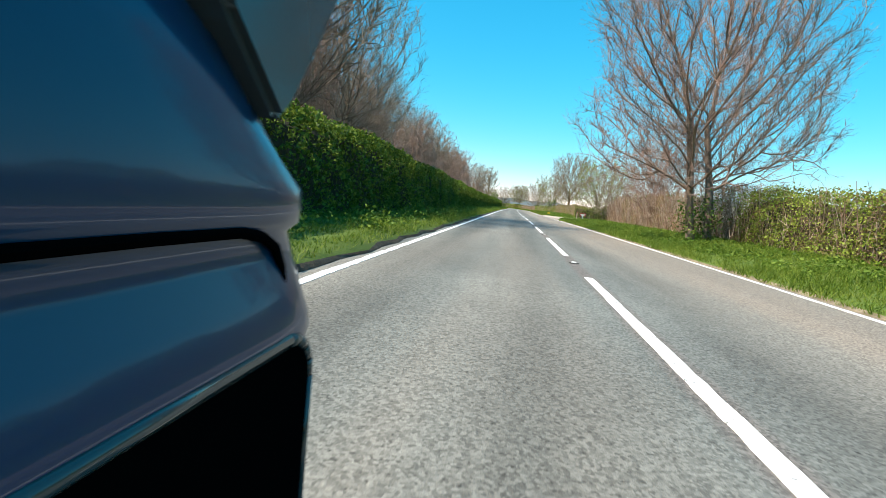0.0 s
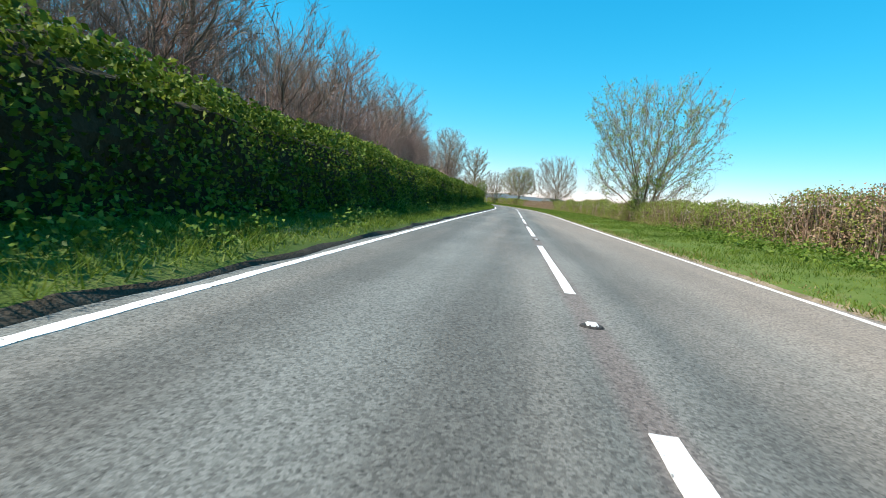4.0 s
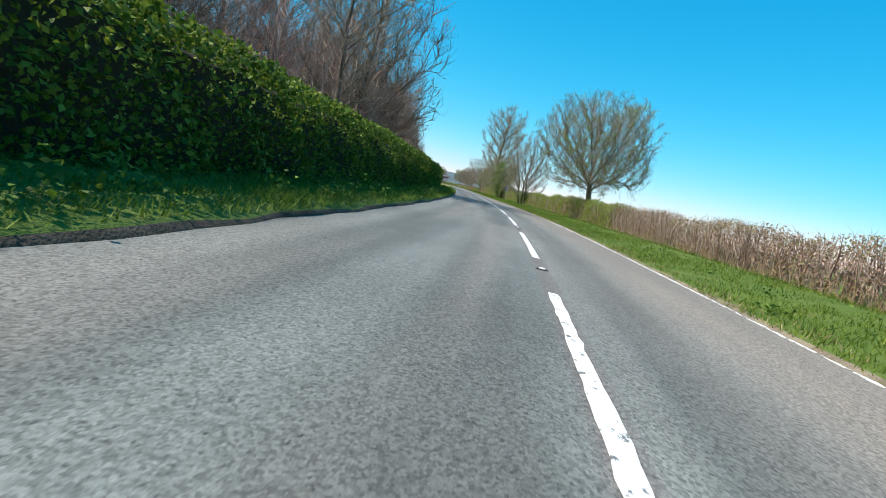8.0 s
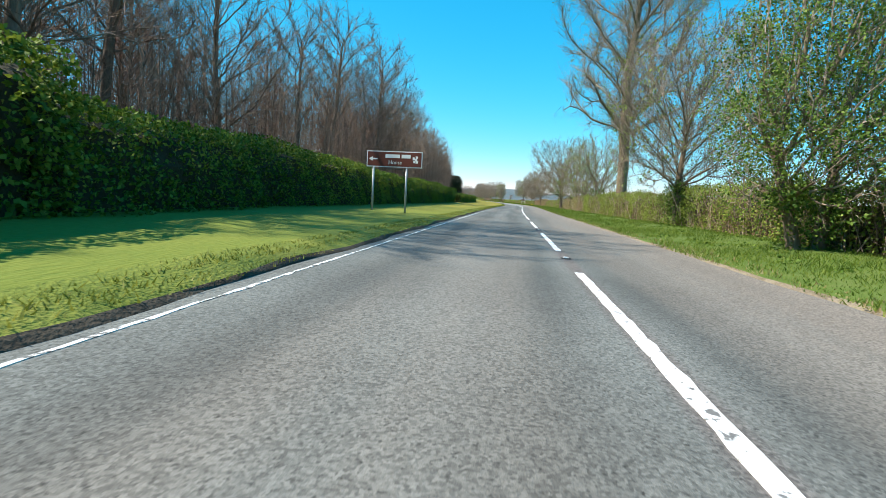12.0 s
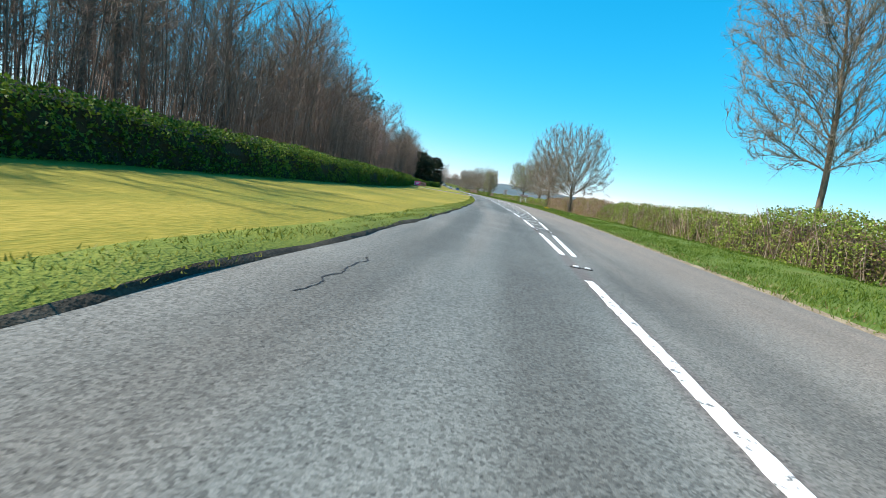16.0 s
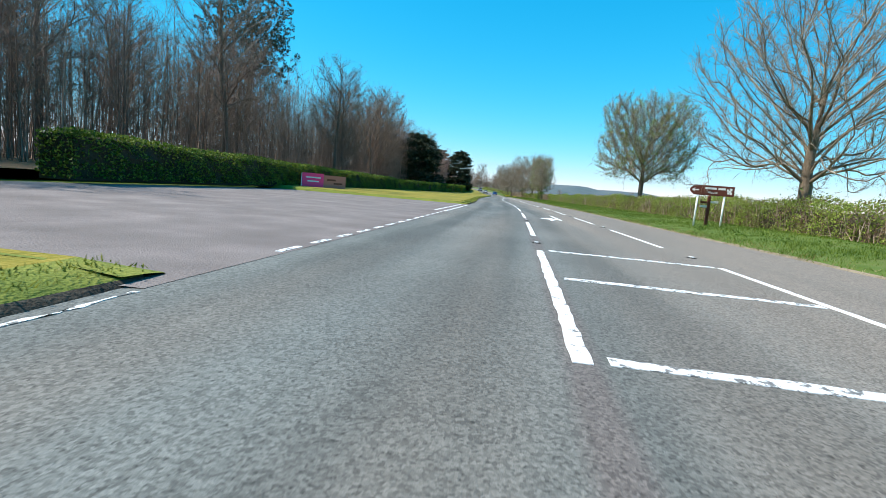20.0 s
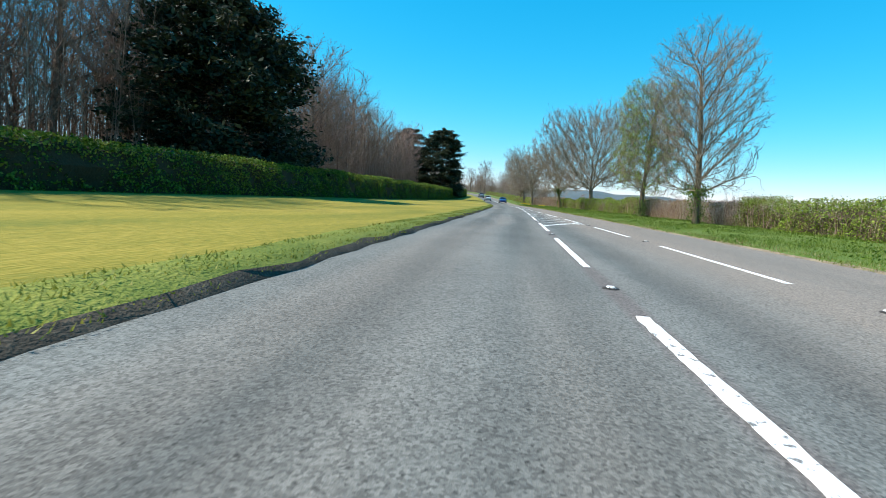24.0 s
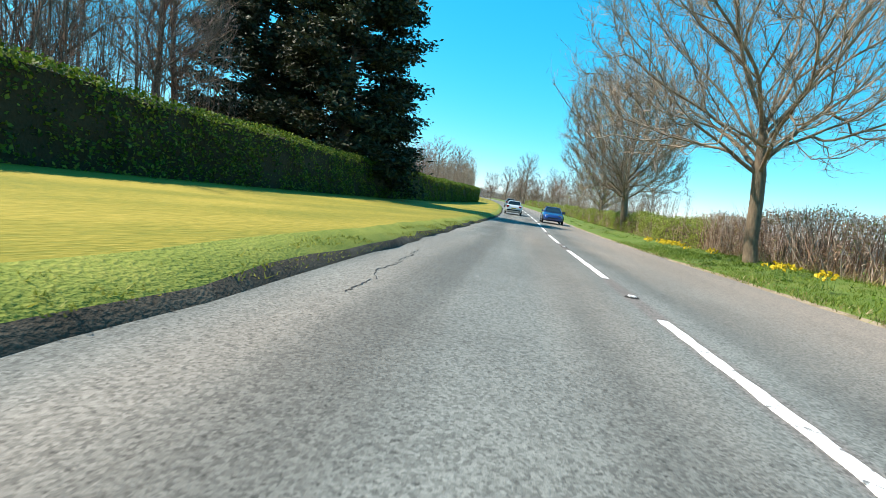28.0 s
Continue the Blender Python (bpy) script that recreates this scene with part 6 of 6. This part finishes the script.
def car(name, mat, label, k=1.0, arch=0.39, hub=0.33, tyre=0.31):
    """A small hatchback: y forward, x right."""
    ob = empty(name, (0, 0, 0), 0, label, "car")
    ys = [-2.12, -2.08, -1.9, -1.5, -0.9, -0.2, 0.5, 0.95, 1.3, 1.65, 1.9, 2.05, 2.12]
    top = [0.72, 0.92, 1.0, 1.0, 0.99, 0.97, 0.96, 0.95, 0.90, 0.84, 0.77, 0.68, 0.55]
    wid = [0.70, 0.80, 0.87, 0.90, 0.91, 0.91, 0.91, 0.90, 0.89, 0.87, 0.81, 0.70, 0.58]
    bot = [0.45, 0.32, 0.25, 0.2, 0.2, 0.2, 0.2, 0.2, 0.2, 0.22, 0.25, 0.28, 0.36]
    bm = bmesh.new()
    rings = []
    for y, t, w_, b_ in zip(ys, top, wid, bot):
        half = [(0.0, t + 0.02), (0.5 * w_, t + 0.012), (0.86 * w_, t - 0.02), (0.965 * w_, t - 0.09), (w_, (t + b_) / 2 + 0.08), (0.985 * w_, (t + b_) / 2 - 0.08), (0.95 * w_, b_ + 0.05), (0.8 * w_, b_), (0.0, b_)]
        full = half + [(-x, z) for x, z in half[-2:0:-1]]
        rings.append([bm.verts.new((x, y, z)) for x, z in full])
    for a, b in zip(rings[:-1], rings[1:]):
        for i in range(len(a)):
            j = (i + 1) % len(a)
            bm.faces.new((a[i], a[j], b[j], b[i]))
    bm.faces.new(rings[0][::-1])
    bm.faces.new(rings[-1])
    bmesh.ops.recalc_face_normals(bm, faces=bm.faces)
    part("body", bm, mat, ob, smooth=True)
    # cabin: pillars and roof, then panes set into it
    base = [(-0.80, 0.98), (0.80, 0.98), (0.78, -1.92), (-0.78, -1.92)]
    roof = [(-0.60, 0.15), (0.60, 0.15), (0.58, -1.62), (-0.58, -1.62)]
    bm = bmesh.new()
    lo = [bm.verts.new((x, y, 0.93)) for x, y in base]
    hi = [bm.verts.new((x, y, 1.46)) for x, y in roof]
    mid = bm.verts.new((0, -0.7, 1.50))
    for i in range(4):
        j = (i + 1) % 4
        bm.faces.new((lo[i], lo[j], hi[j], hi[i]))
        bm.faces.new((hi[i], hi[j], mid))
    bmesh.ops.recalc_face_normals(bm, faces=bm.faces)
    part("cabin", bm, mat, ob)

    def pane(nm, corners, push, lab):
        c = [Vector(q) for q in corners]
        bm = bmesh.new()
        p1 = [bm.verts.new(q + Vector(push)) for q in c]
        p0 = [bm.verts.new(q) for q in c]
        bm.faces.new(p1)
        for i in range(len(c)):
            j = (i + 1) % len(c)
            bm.faces.new((p1[i], p0[i], p0[j], p1[j]))
        bmesh.ops.recalc_face_normals(bm, faces=bm.faces)
        part(nm, bm, M_GLASS, ob, lab)

    pane("windscreen", [(-0.72, 0.90, 0.98), (0.72, 0.90, 0.98), (0.57, 0.21, 1.42), (-0.57, 0.21, 1.42)], (0, 0.012, 0.012), "dark windscreen")
    pane("rear_window", [(-0.68, -1.87, 1.03), (0.68, -1.87, 1.03), (0.54, -1.66, 1.41), (-0.54, -1.66, 1.41)], (0, -0.015, 0.008), "dark rear window")
    for sx in (-1, 1):
        for y0, y1, t0, t1 in ((0.72, -0.38, 0.12, -0.42), (-0.48, -1.62, -0.50, -1.45)):
            pane("side_window", [(sx * 0.775, y0, 1.0), (sx * 0.77, y1, 1.0), (sx * 0.618, t1, 1.40), (sx * 0.618, t0, 1.40)], (sx * 0.014, 0, 0.006), "dark side window")
        for y in (-1.33, 1.33):
            x = sx * 0.90
            part("wheel_arch", rod((x - sx * 0.08, y, hub), (x + sx * 0.012, y, hub), arch, sides=28), M_BLACK, ob, "black arch lining")
            wheel = part("wheel", rod((x - sx * 0.12, y, tyre), (x + sx * 0.02, y, tyre), tyre, sides=28), M_TYRE, ob, "black tyre", True)
            part("rim", rod((x + sx * 0.0, y, tyre), (x + sx * 0.026, y, tyre), tyre * 0.65, tyre * 0.55, 20), M_ALLOY, wheel, "silver rim")
        part("rear_lamp", box(sx * 0.52, sx * 0.80, -2.11, -1.98, 0.74, 0.93, 0.02), M_LAMP_R, ob, "red rear lamp")
        part("headlamp", box(sx * 0.40, sx * 0.70, 1.84, 2.01, 0.62, 0.74, 0.03), M_LAMP_W, ob, "clear headlamp")
        part("door_mirror", box(sx * 0.83, sx * 1.02, 0.55, 0.66, 0.98, 1.12, 0.03), mat, ob)
        part("door_handle", box(sx * 0.905, sx * 0.925, -0.32, -0.14, 0.80, 0.83, 0.006), mat, ob)
        part("panel_gap", box(sx * 0.86, sx * 0.913, 0.7, 1.62, 0.640, 0.652), M_BLACK, ob, "dark shut line")
        part("sill", box(sx * 0.84, sx * 0.905, -0.95, 0.95, 0.18, 0.26, 0.01), M_BLACK, ob, "black sill")
    part("rear_bumper", box(-0.72, 0.72, -2.16, -2.06, 0.40, 0.52, 0.03), M_BLACK, ob, "dark bumper strip")
    part("number_plate", box(-0.26, 0.26, -2.135, -2.12, 0.60, 0.71), M_PLATE_Y, ob, "yellow rear plate with a plain dark bar")
    part("plate_bar", box(-0.2, 0.2, -2.139, -2.136, 0.63, 0.68), M_BLACK, ob)
    part("grille", box(-0.45, 0.45, 2.07, 2.13, 0.42, 0.54, 0.02), M_BLACK, ob, "black grille")
    ob.scale = (k, k, k)
    return ob


def park(ob, s, n, rz=0.0):
    k = ob.scale[0]
    ob.matrix_world = Matrix.Translation(Vector(at(s, n, 0.0))) @ Matrix.Rotation(heading(s) + radians(rz), 4, "Z") @ Matrix.Diagonal((k, k, k, 1))


park(car("white_hatchback", paint("silver_white_paint", (0.62, 0.64, 0.66), 0.2), "silver-white hatchback on the road, seen from behind", 1.03), 668, -0.3)
park(car("blue_hatchback", paint("blue_paint", (0.02, 0.06, 0.22)), "dark blue hatchback in the opposite lane", 1.0), 656, 3.1, 180)
park(car("grey_car", paint("grey_paint", (0.3, 0.31, 0.32)), "distant pale grey car on the road", 1.1), 705, 0.0)
# the car that the walk starts beside
M_DEEP = paint("deep_blue_paint", (0.0, 0.034, 0.082), 0.0, 0.45)
# near-black without gloss: shade in the wheel arches, and the panel gaps
M_SHADE_GAP = plain("shade_and_gap_black", (0.002, 0.002, 0.002), 0.95, 0.0, 0.0)
M_HOUSING = plain("grey_gloss_housing", (0.075, 0.08, 0.075), 0.12, 0.3)


def flank_car(name, label):
    """A tall blue estate car: y forward, x right; its nose ends in a rounded corner over a flat-topped wheel arch."""
    ob = empty(name, (0, 0, 0), 0, label, "car")
    ys = [-3.42, -3.38, -3.2, -2.8, -2.0, -1.2, -0.4, 0.0, 0.2, 0.36, 0.5, 0.6, 0.68, 0.74, 0.79, 0.825, 0.84]
    top = [1.0, 1.08, 1.16, 1.2, 1.2, 1.2, 1.2, 1.2, 1.18, 1.16, 1.12, 1.07, 1.01, 0.96, 0.925, 0.89, 0.86]
    wid = [0.74, 0.82, 0.88, 0.90, 0.90, 0.90, 0.90, 0.90, 0.90, 0.90, 0.90, 0.90, 0.90, 0.898, 0.893, 0.884, 0.868]
    bm = bmesh.new()
    rings = []
    for y, t_, w_ in zip(ys, top, wid):
        s_ = t_ - 0.87
        half = [(0.0, t_ + 0.03), (0.6 * w_, t_ + 0.03), (0.88 * w_, t_ + 0.01), (0.955 * w_, t_ - 0.15 * s_ - 0.008), (0.985 * w_, t_ - 0.5 * s_ - 0.016), (0.998 * w_, 0.862), (w_, 0.83), (w_ - 0.004, 0.805), (w_ - 0.022, 0.79), (w_ - 0.010, 0.75), (w_ + 0.008, 0.70), (w_ + 0.026, 0.655), (w_ + 0.030, 0.63),
                (w_ - 0.006, 0.5), (w_ - 0.03, 0.32), (0.85 * w_, 0.22), (0.0, 0.22)]
        full = half + [(-x, z) for x, z in half[-2:0:-1]]
        rings.append([bm.verts.new((x, y, z)) for x, z in full])
    for a, b in zip(rings[:-1], rings[1:]):
        for i in range(len(a)):
            j = (i + 1) % len(a)
            bm.faces.new((a[i], a[j], b[j], b[i]))
    bm.faces.new(rings[0][::-1])
    bm.faces.new(rings[-1])
    bmesh.ops.recalc_face_normals(bm, faces=bm.faces)
    part("body", bm, M_DEEP, ob, smooth=True)
    bm = bmesh.new()
    lo = [bm.verts.new(c) for c in ((-0.80, -0.45, 1.17), (0.80, -0.45, 1.17), (0.80, -3.3, 1.15), (-0.80, -3.3, 1.15))]
    hi = [bm.verts.new(c) for c in ((-0.64, -1.2, 1.62), (0.64, -1.2, 1.62), (0.64, -3.1, 1.62), (-0.64, -3.1, 1.62))]
    for i in range(4):
        bm.faces.new((lo[i], lo[(i + 1) % 4], hi[(i + 1) % 4], hi[i]))
    bm.faces.new(hi)
    bmesh.ops.recalc_face_normals(bm, faces=bm.faces)
    bmesh.ops.bevel(bm, geom=bm.edges[:], offset=0.05, segments=2, affect="EDGES", clamp_overlap=True)
    part("cabin", bm, M_DEEP, ob, smooth=True)
    for nm, corners in (("windscreen", ((-0.7, -0.56, 1.22), (0.7, -0.56, 1.22), (0.58, -1.12, 1.57), (-0.58, -1.12, 1.57))), ("rear_window", ((-0.66, -3.30, 1.22), (0.66, -3.30, 1.22), (0.56, -3.14, 1.55), (-0.56, -3.14, 1.55)))):
        bm = bmesh.new()
        bm.faces.new([bm.verts.new(Vector(c) + Vector((0, 0.03 if nm == "windscreen" else -0.03, 0.012))) for c in corners])
        bmesh.ops.solidify(bm, geom=bm.faces[:], thickness=0.006)
        part(nm, bm, M_GLASS, ob, "dark tinted pane")
    for sx in (-1, 1):
        for y0, y1 in ((-0.9, -1.8), (-1.9, -2.9)):
            bm = bmesh.new()
            bm.faces.new([bm.verts.new(c) for c in ((sx * 0.80, y0, 1.22), (sx * 0.80, y1, 1.22), (sx * 0.69, y1, 1.54), (sx * 0.69, y0 - 0.3 * (y0 > -1), 1.54))])
            bmesh.ops.solidify(bm, geom=bm.faces[:], thickness=0.006)
            part("side_window", bm, M_GLASS, ob, "dark tinted pane")
        for yc in (0.36, -2.55):
            # the arch: its shade as a flat-topped black sheet, edged by a rolled lip
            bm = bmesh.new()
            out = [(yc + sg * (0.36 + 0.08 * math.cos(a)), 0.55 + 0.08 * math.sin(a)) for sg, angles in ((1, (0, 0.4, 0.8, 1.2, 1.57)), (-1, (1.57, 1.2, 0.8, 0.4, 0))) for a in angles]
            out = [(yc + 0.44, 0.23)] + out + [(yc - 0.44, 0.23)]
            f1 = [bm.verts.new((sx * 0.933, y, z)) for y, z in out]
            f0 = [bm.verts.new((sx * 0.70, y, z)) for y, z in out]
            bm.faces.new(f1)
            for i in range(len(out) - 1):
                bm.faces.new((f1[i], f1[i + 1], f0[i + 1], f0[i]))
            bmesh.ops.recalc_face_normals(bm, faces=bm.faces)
            part("wheel_arch", bm, M_SHADE_GAP, ob, "flat black sheet for the shade in the wheel well")
            bm = bmesh.new()
            for (ya, za), (yb, zb) in zip(out[:-1], out[1:]):
                rod((sx * 0.926, ya, za), (sx * 0.926, yb, zb), 0.011, sides=8, bm=bm)
            part("arch_lip", bm, M_HOUSING, ob, "dark rolled lip", True)
            wheel = part("wheel", rod((sx * 0.73, yc + 0.05, 0.34), (sx * 0.90, yc + 0.05, 0.34), 0.34, sides=40), M_TYRE, ob, "black tyre", True)
            part("rim", rod((sx * 0.90, yc + 0.05, 0.34), (sx * 0.912, yc + 0.05, 0.34), 0.2, 0.17, 24), M_ALLOY, wheel, "grey alloy rim")
        # the shut line round the panel above the arch
        line = [(-0.9, 0.802), (0.0, 0.802), (0.45, 0.802), (0.62, 0.80), (0.68, 0.79), (0.72, 0.772), (0.743, 0.74), (0.755, 0.70), (0.757, 0.66)]
        bm = bmesh.new()
        for (ya, za), (yb, zb) in zip(line[:-1], line[1:]):
            rod((sx * 0.892, ya, za), (sx * 0.892, yb, zb), 0.0085, sides=8, bm=bm)
        part("shut_line", bm, M_SHADE_GAP, ob, "dark rubbered panel gap")
        # the mirror on its stalk above the nose corner: a wedge that widens upwards
        bm = bmesh.new()
        wedge = [(0.70, 0.955), (0.735, 0.985), (0.80, 1.07), (0.93, 1.25), (1.02, 1.38), (0.60, 1.40), (0.50, 1.12), (0.56, 1.06), (0.64, 1.0)]
        n1 = [bm.verts.new((sx * 0.90, y, z)) for y, z in wedge]
        n0 = [bm.verts.new((sx * 0.80, y, z)) for y, z in wedge]
        bm.faces.new(n1)
        bm.faces.new(n0[::-1])
        for i in range(len(wedge)):
            j = (i + 1) % len(wedge)
            bm.faces.new((n1[i], n0[i], n0[j], n1[j]))
        bmesh.ops.recalc_face_normals(bm, faces=bm.faces)
        bmesh.ops.bevel(bm, geom=bm.edges[:], offset=0.012, segments=2, affect="EDGES", clamp_overlap=True)
        part("mirror_housing", bm, M_HOUSING, ob, "glossy grey housing")
        part("headlamp", box(sx * 0.5, sx * 0.78, 0.79, 0.845, 0.66, 0.80, 0.02), M_LAMP_W, ob, "clear headlamp")
        part("rear_lamp", box(sx * 0.62, sx * 0.80, -3.43, -3.36, 0.85, 1.05, 0.02), M_LAMP_R, ob, "red rear lamp")
    part("grille", box(-0.45, 0.45, 0.82, 0.85, 0.40, 0.60, 0.01), M_BLACK, ob, "black grille")
    part("bumper", box(-0.7, 0.7, -3.47, -3.38, 0.40, 0.56, 0.03), M_BLACK, ob, "dark bumper")
    return ob


park(flank_car("dark_blue_car", "glossy dark blue estate car standing in the lane"), 0.0, -1.25)


# ---- small plants ----
def weeds(name, s0, s1, nf, count, h, label, seed, mat=None):
    """Broad-leaved weeds in loose clumps."""
    rng = np.random.default_rng(seed)
    k = int((s1 - s0) * count)
    s = rng.uniform(s0, s1, k)
    n, z = nf(s, rng.uniform(0, 1, k))
    c = np.repeat(at(s, n, 0) + np.stack([0 * s, 0 * s, z], 1), 34, 0)
    c = c + rng.normal(0, 1, c.shape) * [0.14, 0.14, 0.0]
    c[:, 2] += np.abs(rng.normal(0, h, len(c)))
    vv, ff = leaves(c, 0.048, rng, flat=0.5, long=1.7)
    return tagged(link(name, vv, ff, mat or M_WEED), label, "weeds", "", "stuff")


weeds("verge_weeds", -12, 255, lambda s, u: (off_left(s) - 0.5 + (left_hedge_n(s) + 0.2 - off_left(s)) * u, 0.18 + 0 * s), 3.2, 0.16, "leafy green weeds under the hedge", 11)
weeds("verge_weeds", -12, 52, lambda s, u: (off_right(s) + 1.0 + (right_hedge_n(s) - off_right(s) - 1.0) * u, 0.13 + 0.2 * u), 14, 0.075, "broad-leaved green weeds in the verge grass", 12)
# the grassed corner inside the near kerb, and the gritty apron of the mouth
corner_n = lambda s: off_right(s) + np.interp(s, [52.2, 53.8, 54.9, 55.4, 55.6], [0.25, 0.75, 1.9, 3.4, 16])
rows_ = [(a, float(off_right(a)) + b) for a, b in near_side]
v = [at(max(a - 0.07 - (a - 46.0) * k, 45.9), n + 0.06, min(0.135, -0.01 + 0.09 * i) + 0.02 * k) for i, (a, n) in enumerate(rows_) for k in (0, 0.3, 0.65, 1)]
f = [(4 * i + j, 4 * i + j + 1, 4 * i + j + 5, 4 * i + j + 4) for i in range(len(rows_) - 1) for j in range(3)]
tagged(link("verge_corner", v, f, M_VERGE, smooth=True), "grassed corner of the verge inside the kerb", "verge", "", "structure")
grass("verge_grass", 47, 54.8, lambda s: corner_n(s) + 0.15, lambda s: corner_n(s) + 3.4, lambda u: 0.14 + 0 * u, 520, 0.11, 0.016, M_GRASS, "long fresh green grass at the lane corner", 51)
weeds("verge_weeds", 73, 112, lambda s, u: (right_hedge_n(s) - 2.0 + 2.1 * u, 0.28 + 0.06 * u), 9, 0.15, "dark green leafy weeds below the hedge", 15)
weeds("verge_weeds", 47, 54.6, lambda s, u: (corner_n(s) + 0.3 + 3.0 * u, 0.16 + 0 * s), 6, 0.10, "broad-leaved green weeds at the lane corner", 14)
grass("verge_grass", 66.8, 71.5, lambda s: off_right(s) + 3.0, lambda s: off_right(s) + 20, lambda u: np.interp(u, [0, 0.4, 1], [0.07, 0.2, 0.25]), 90, 0.16, 0.025, M_GRASS, "grass between the lane kerb and the hedge", 52)
s12 = np.linspace(49, 72.5, 24)
strip("lane_apron", s12, [(off_right(s12) + 0.02, -0.003 + 0 * s12), (off_right(s12) + 0.3, -0.001 + 0 * s12), (off_right(s12) + 13, 0.003 + 0 * s12)], M_DUST, label="gritty edge of the lane mouth")
o6 = np.ones(6)
for sa, sb in ((51.0, 55.2), (66.0, 72.2)):
    s6 = np.linspace(sa, sb, 6)
    strip("lane_verge", s6, [(off_right(s6) + 2.6, 0.06 * o6), (off_right(s6) + 9, 0.2 * o6), (off_right(s6) + 54, 0.42 * o6)], M_VERGE, label="low grass beside the joining lane")
weeds("verge_weeds", 70, 700, lambda s, u: (off_right(s) + 0.5 + (right_hedge_n(s) - off_right(s) - 0.4) * np.sqrt(u), 0.13 + 0.2 * u), 4.2, 0.06, "broad-leaved green weeds in the verge grass", 13)

M_PETAL = leafy("yellow_petal", [(0.6, 0.42, 0.02), (0.75, 0.58, 0.04)], 1.0, 0.3, 0.2)
M_STALK = plain("flower_stalk", (0.08, 0.16, 0.03), 0.7)


def daffodil():
    ob = empty("daffodil", (0, 0, 0), 0, "clump of yellow daffodils in the verge grass", "flower", "verge daffodils")
    rng = np.random.default_rng(8)
    roots = np.stack([rng.normal(0, 0.12, 9), rng.normal(0, 0.12, 9), np.zeros(9)], 1)
    tips = roots + np.stack([rng.normal(0, 0.03, 9), rng.normal(0, 0.03, 9), rng.uniform(0.22, 0.34, 9)], 1)
    vv, ff = tubes(roots, tips, np.full(9, 0.004), np.full(9, 0.003), 4)
    link("stalk", vv, ff, M_STALK, ob)["kind"] = "stuff"
    vv, ff = leaves(np.repeat(tips, 7, 0) + rng.normal(0, 0.02, (63, 3)), 0.05, rng)
    link("petal", vv, ff, M_PETAL, ob)["kind"] = "stuff"
    return ob


rng = np.random.default_rng(4)
spots = [(629 + rng.uniform(-5, 4), 6.3 + rng.uniform(-0.5, 0.7)) for _ in range(9)] + [(622 + rng.uniform(-2, 2), 6.2) for _ in range(3)] + [(72.3 + rng.uniform(-0.6, 0.6), 4.9 + rng.uniform(-0.1, 0.2)) for _ in range(2)]
spots += [(415 + rng.uniform(-1, 1), 6.9) for _ in range(3)] + [(606 + rng.uniform(-4, 4), 6.4) for _ in range(5)]
d0 = daffodil()
for i, (s, n) in enumerate(spots):
    m = Matrix.Translation(Vector(at(s, n, 0.2))) @ Matrix.Rotation(rng.uniform(0, 6), 4, "Z")
    if i == 0:
        d0.matrix_world = m
    else:
        copy_thing(d0, m)

# far hills across the fields
M_HILL = material("wooded_hill", [(0.06, 0.09, 0.10), (0.10, 0.125, 0.13), (0.14, 0.15, 0.14)], 0.01, 0.95, 0.0, 0.05)


def hill(cx, cy, length, depth, height, rz, seed, label):
    rng = np.random.default_rng(seed)
    nx, ny = 60, 12
    ph = rng.uniform(0, 6, 4)
    v = []
    for j in range(ny + 1):
        for i in range(nx + 1):
            u, w_ = 2 * i / nx - 1, 2 * j / ny - 1
            env = max(0, 1 - u * u) ** 0.8 * math.cos(w_ * math.pi / 2) ** 0.8
            v.append((u * length / 2, w_ * depth / 2, -2 + height * env * (0.75 + 0.2 * math.sin(3 * u + ph[0]) + 0.09 * math.sin(9 * u + ph[1]) + 0.05 * math.sin(31 * u + ph[2]) + 0.03 * math.sin(67 * u + ph[3]))))
    idx = np.arange((nx + 1) * (ny + 1)).reshape(ny + 1, nx + 1)
    f = np.stack([idx[:-1, :-1], idx[:-1, 1:], idx[1:, 1:], idx[1:, :-1]], -1).reshape(-1, 4)
    ob = link("backdrop_hill", np.array(v), f, M_HILL, smooth=True)
    ob.matrix_world = pose(cx, cy, 0, 0, 0, rz)
    tagged(ob, label, "hill", "", "structure")


hill(260, 1750, 1500, 500, 42, 5, 1, "low wooded hill on the horizon")
hill(-700, 1500, 1500, 500, 62, 25, 2, "wooded ridge on the horizon")
hill(1300, 1500, 1800, 500, 24, -35, 3, "low far hill across the fields")
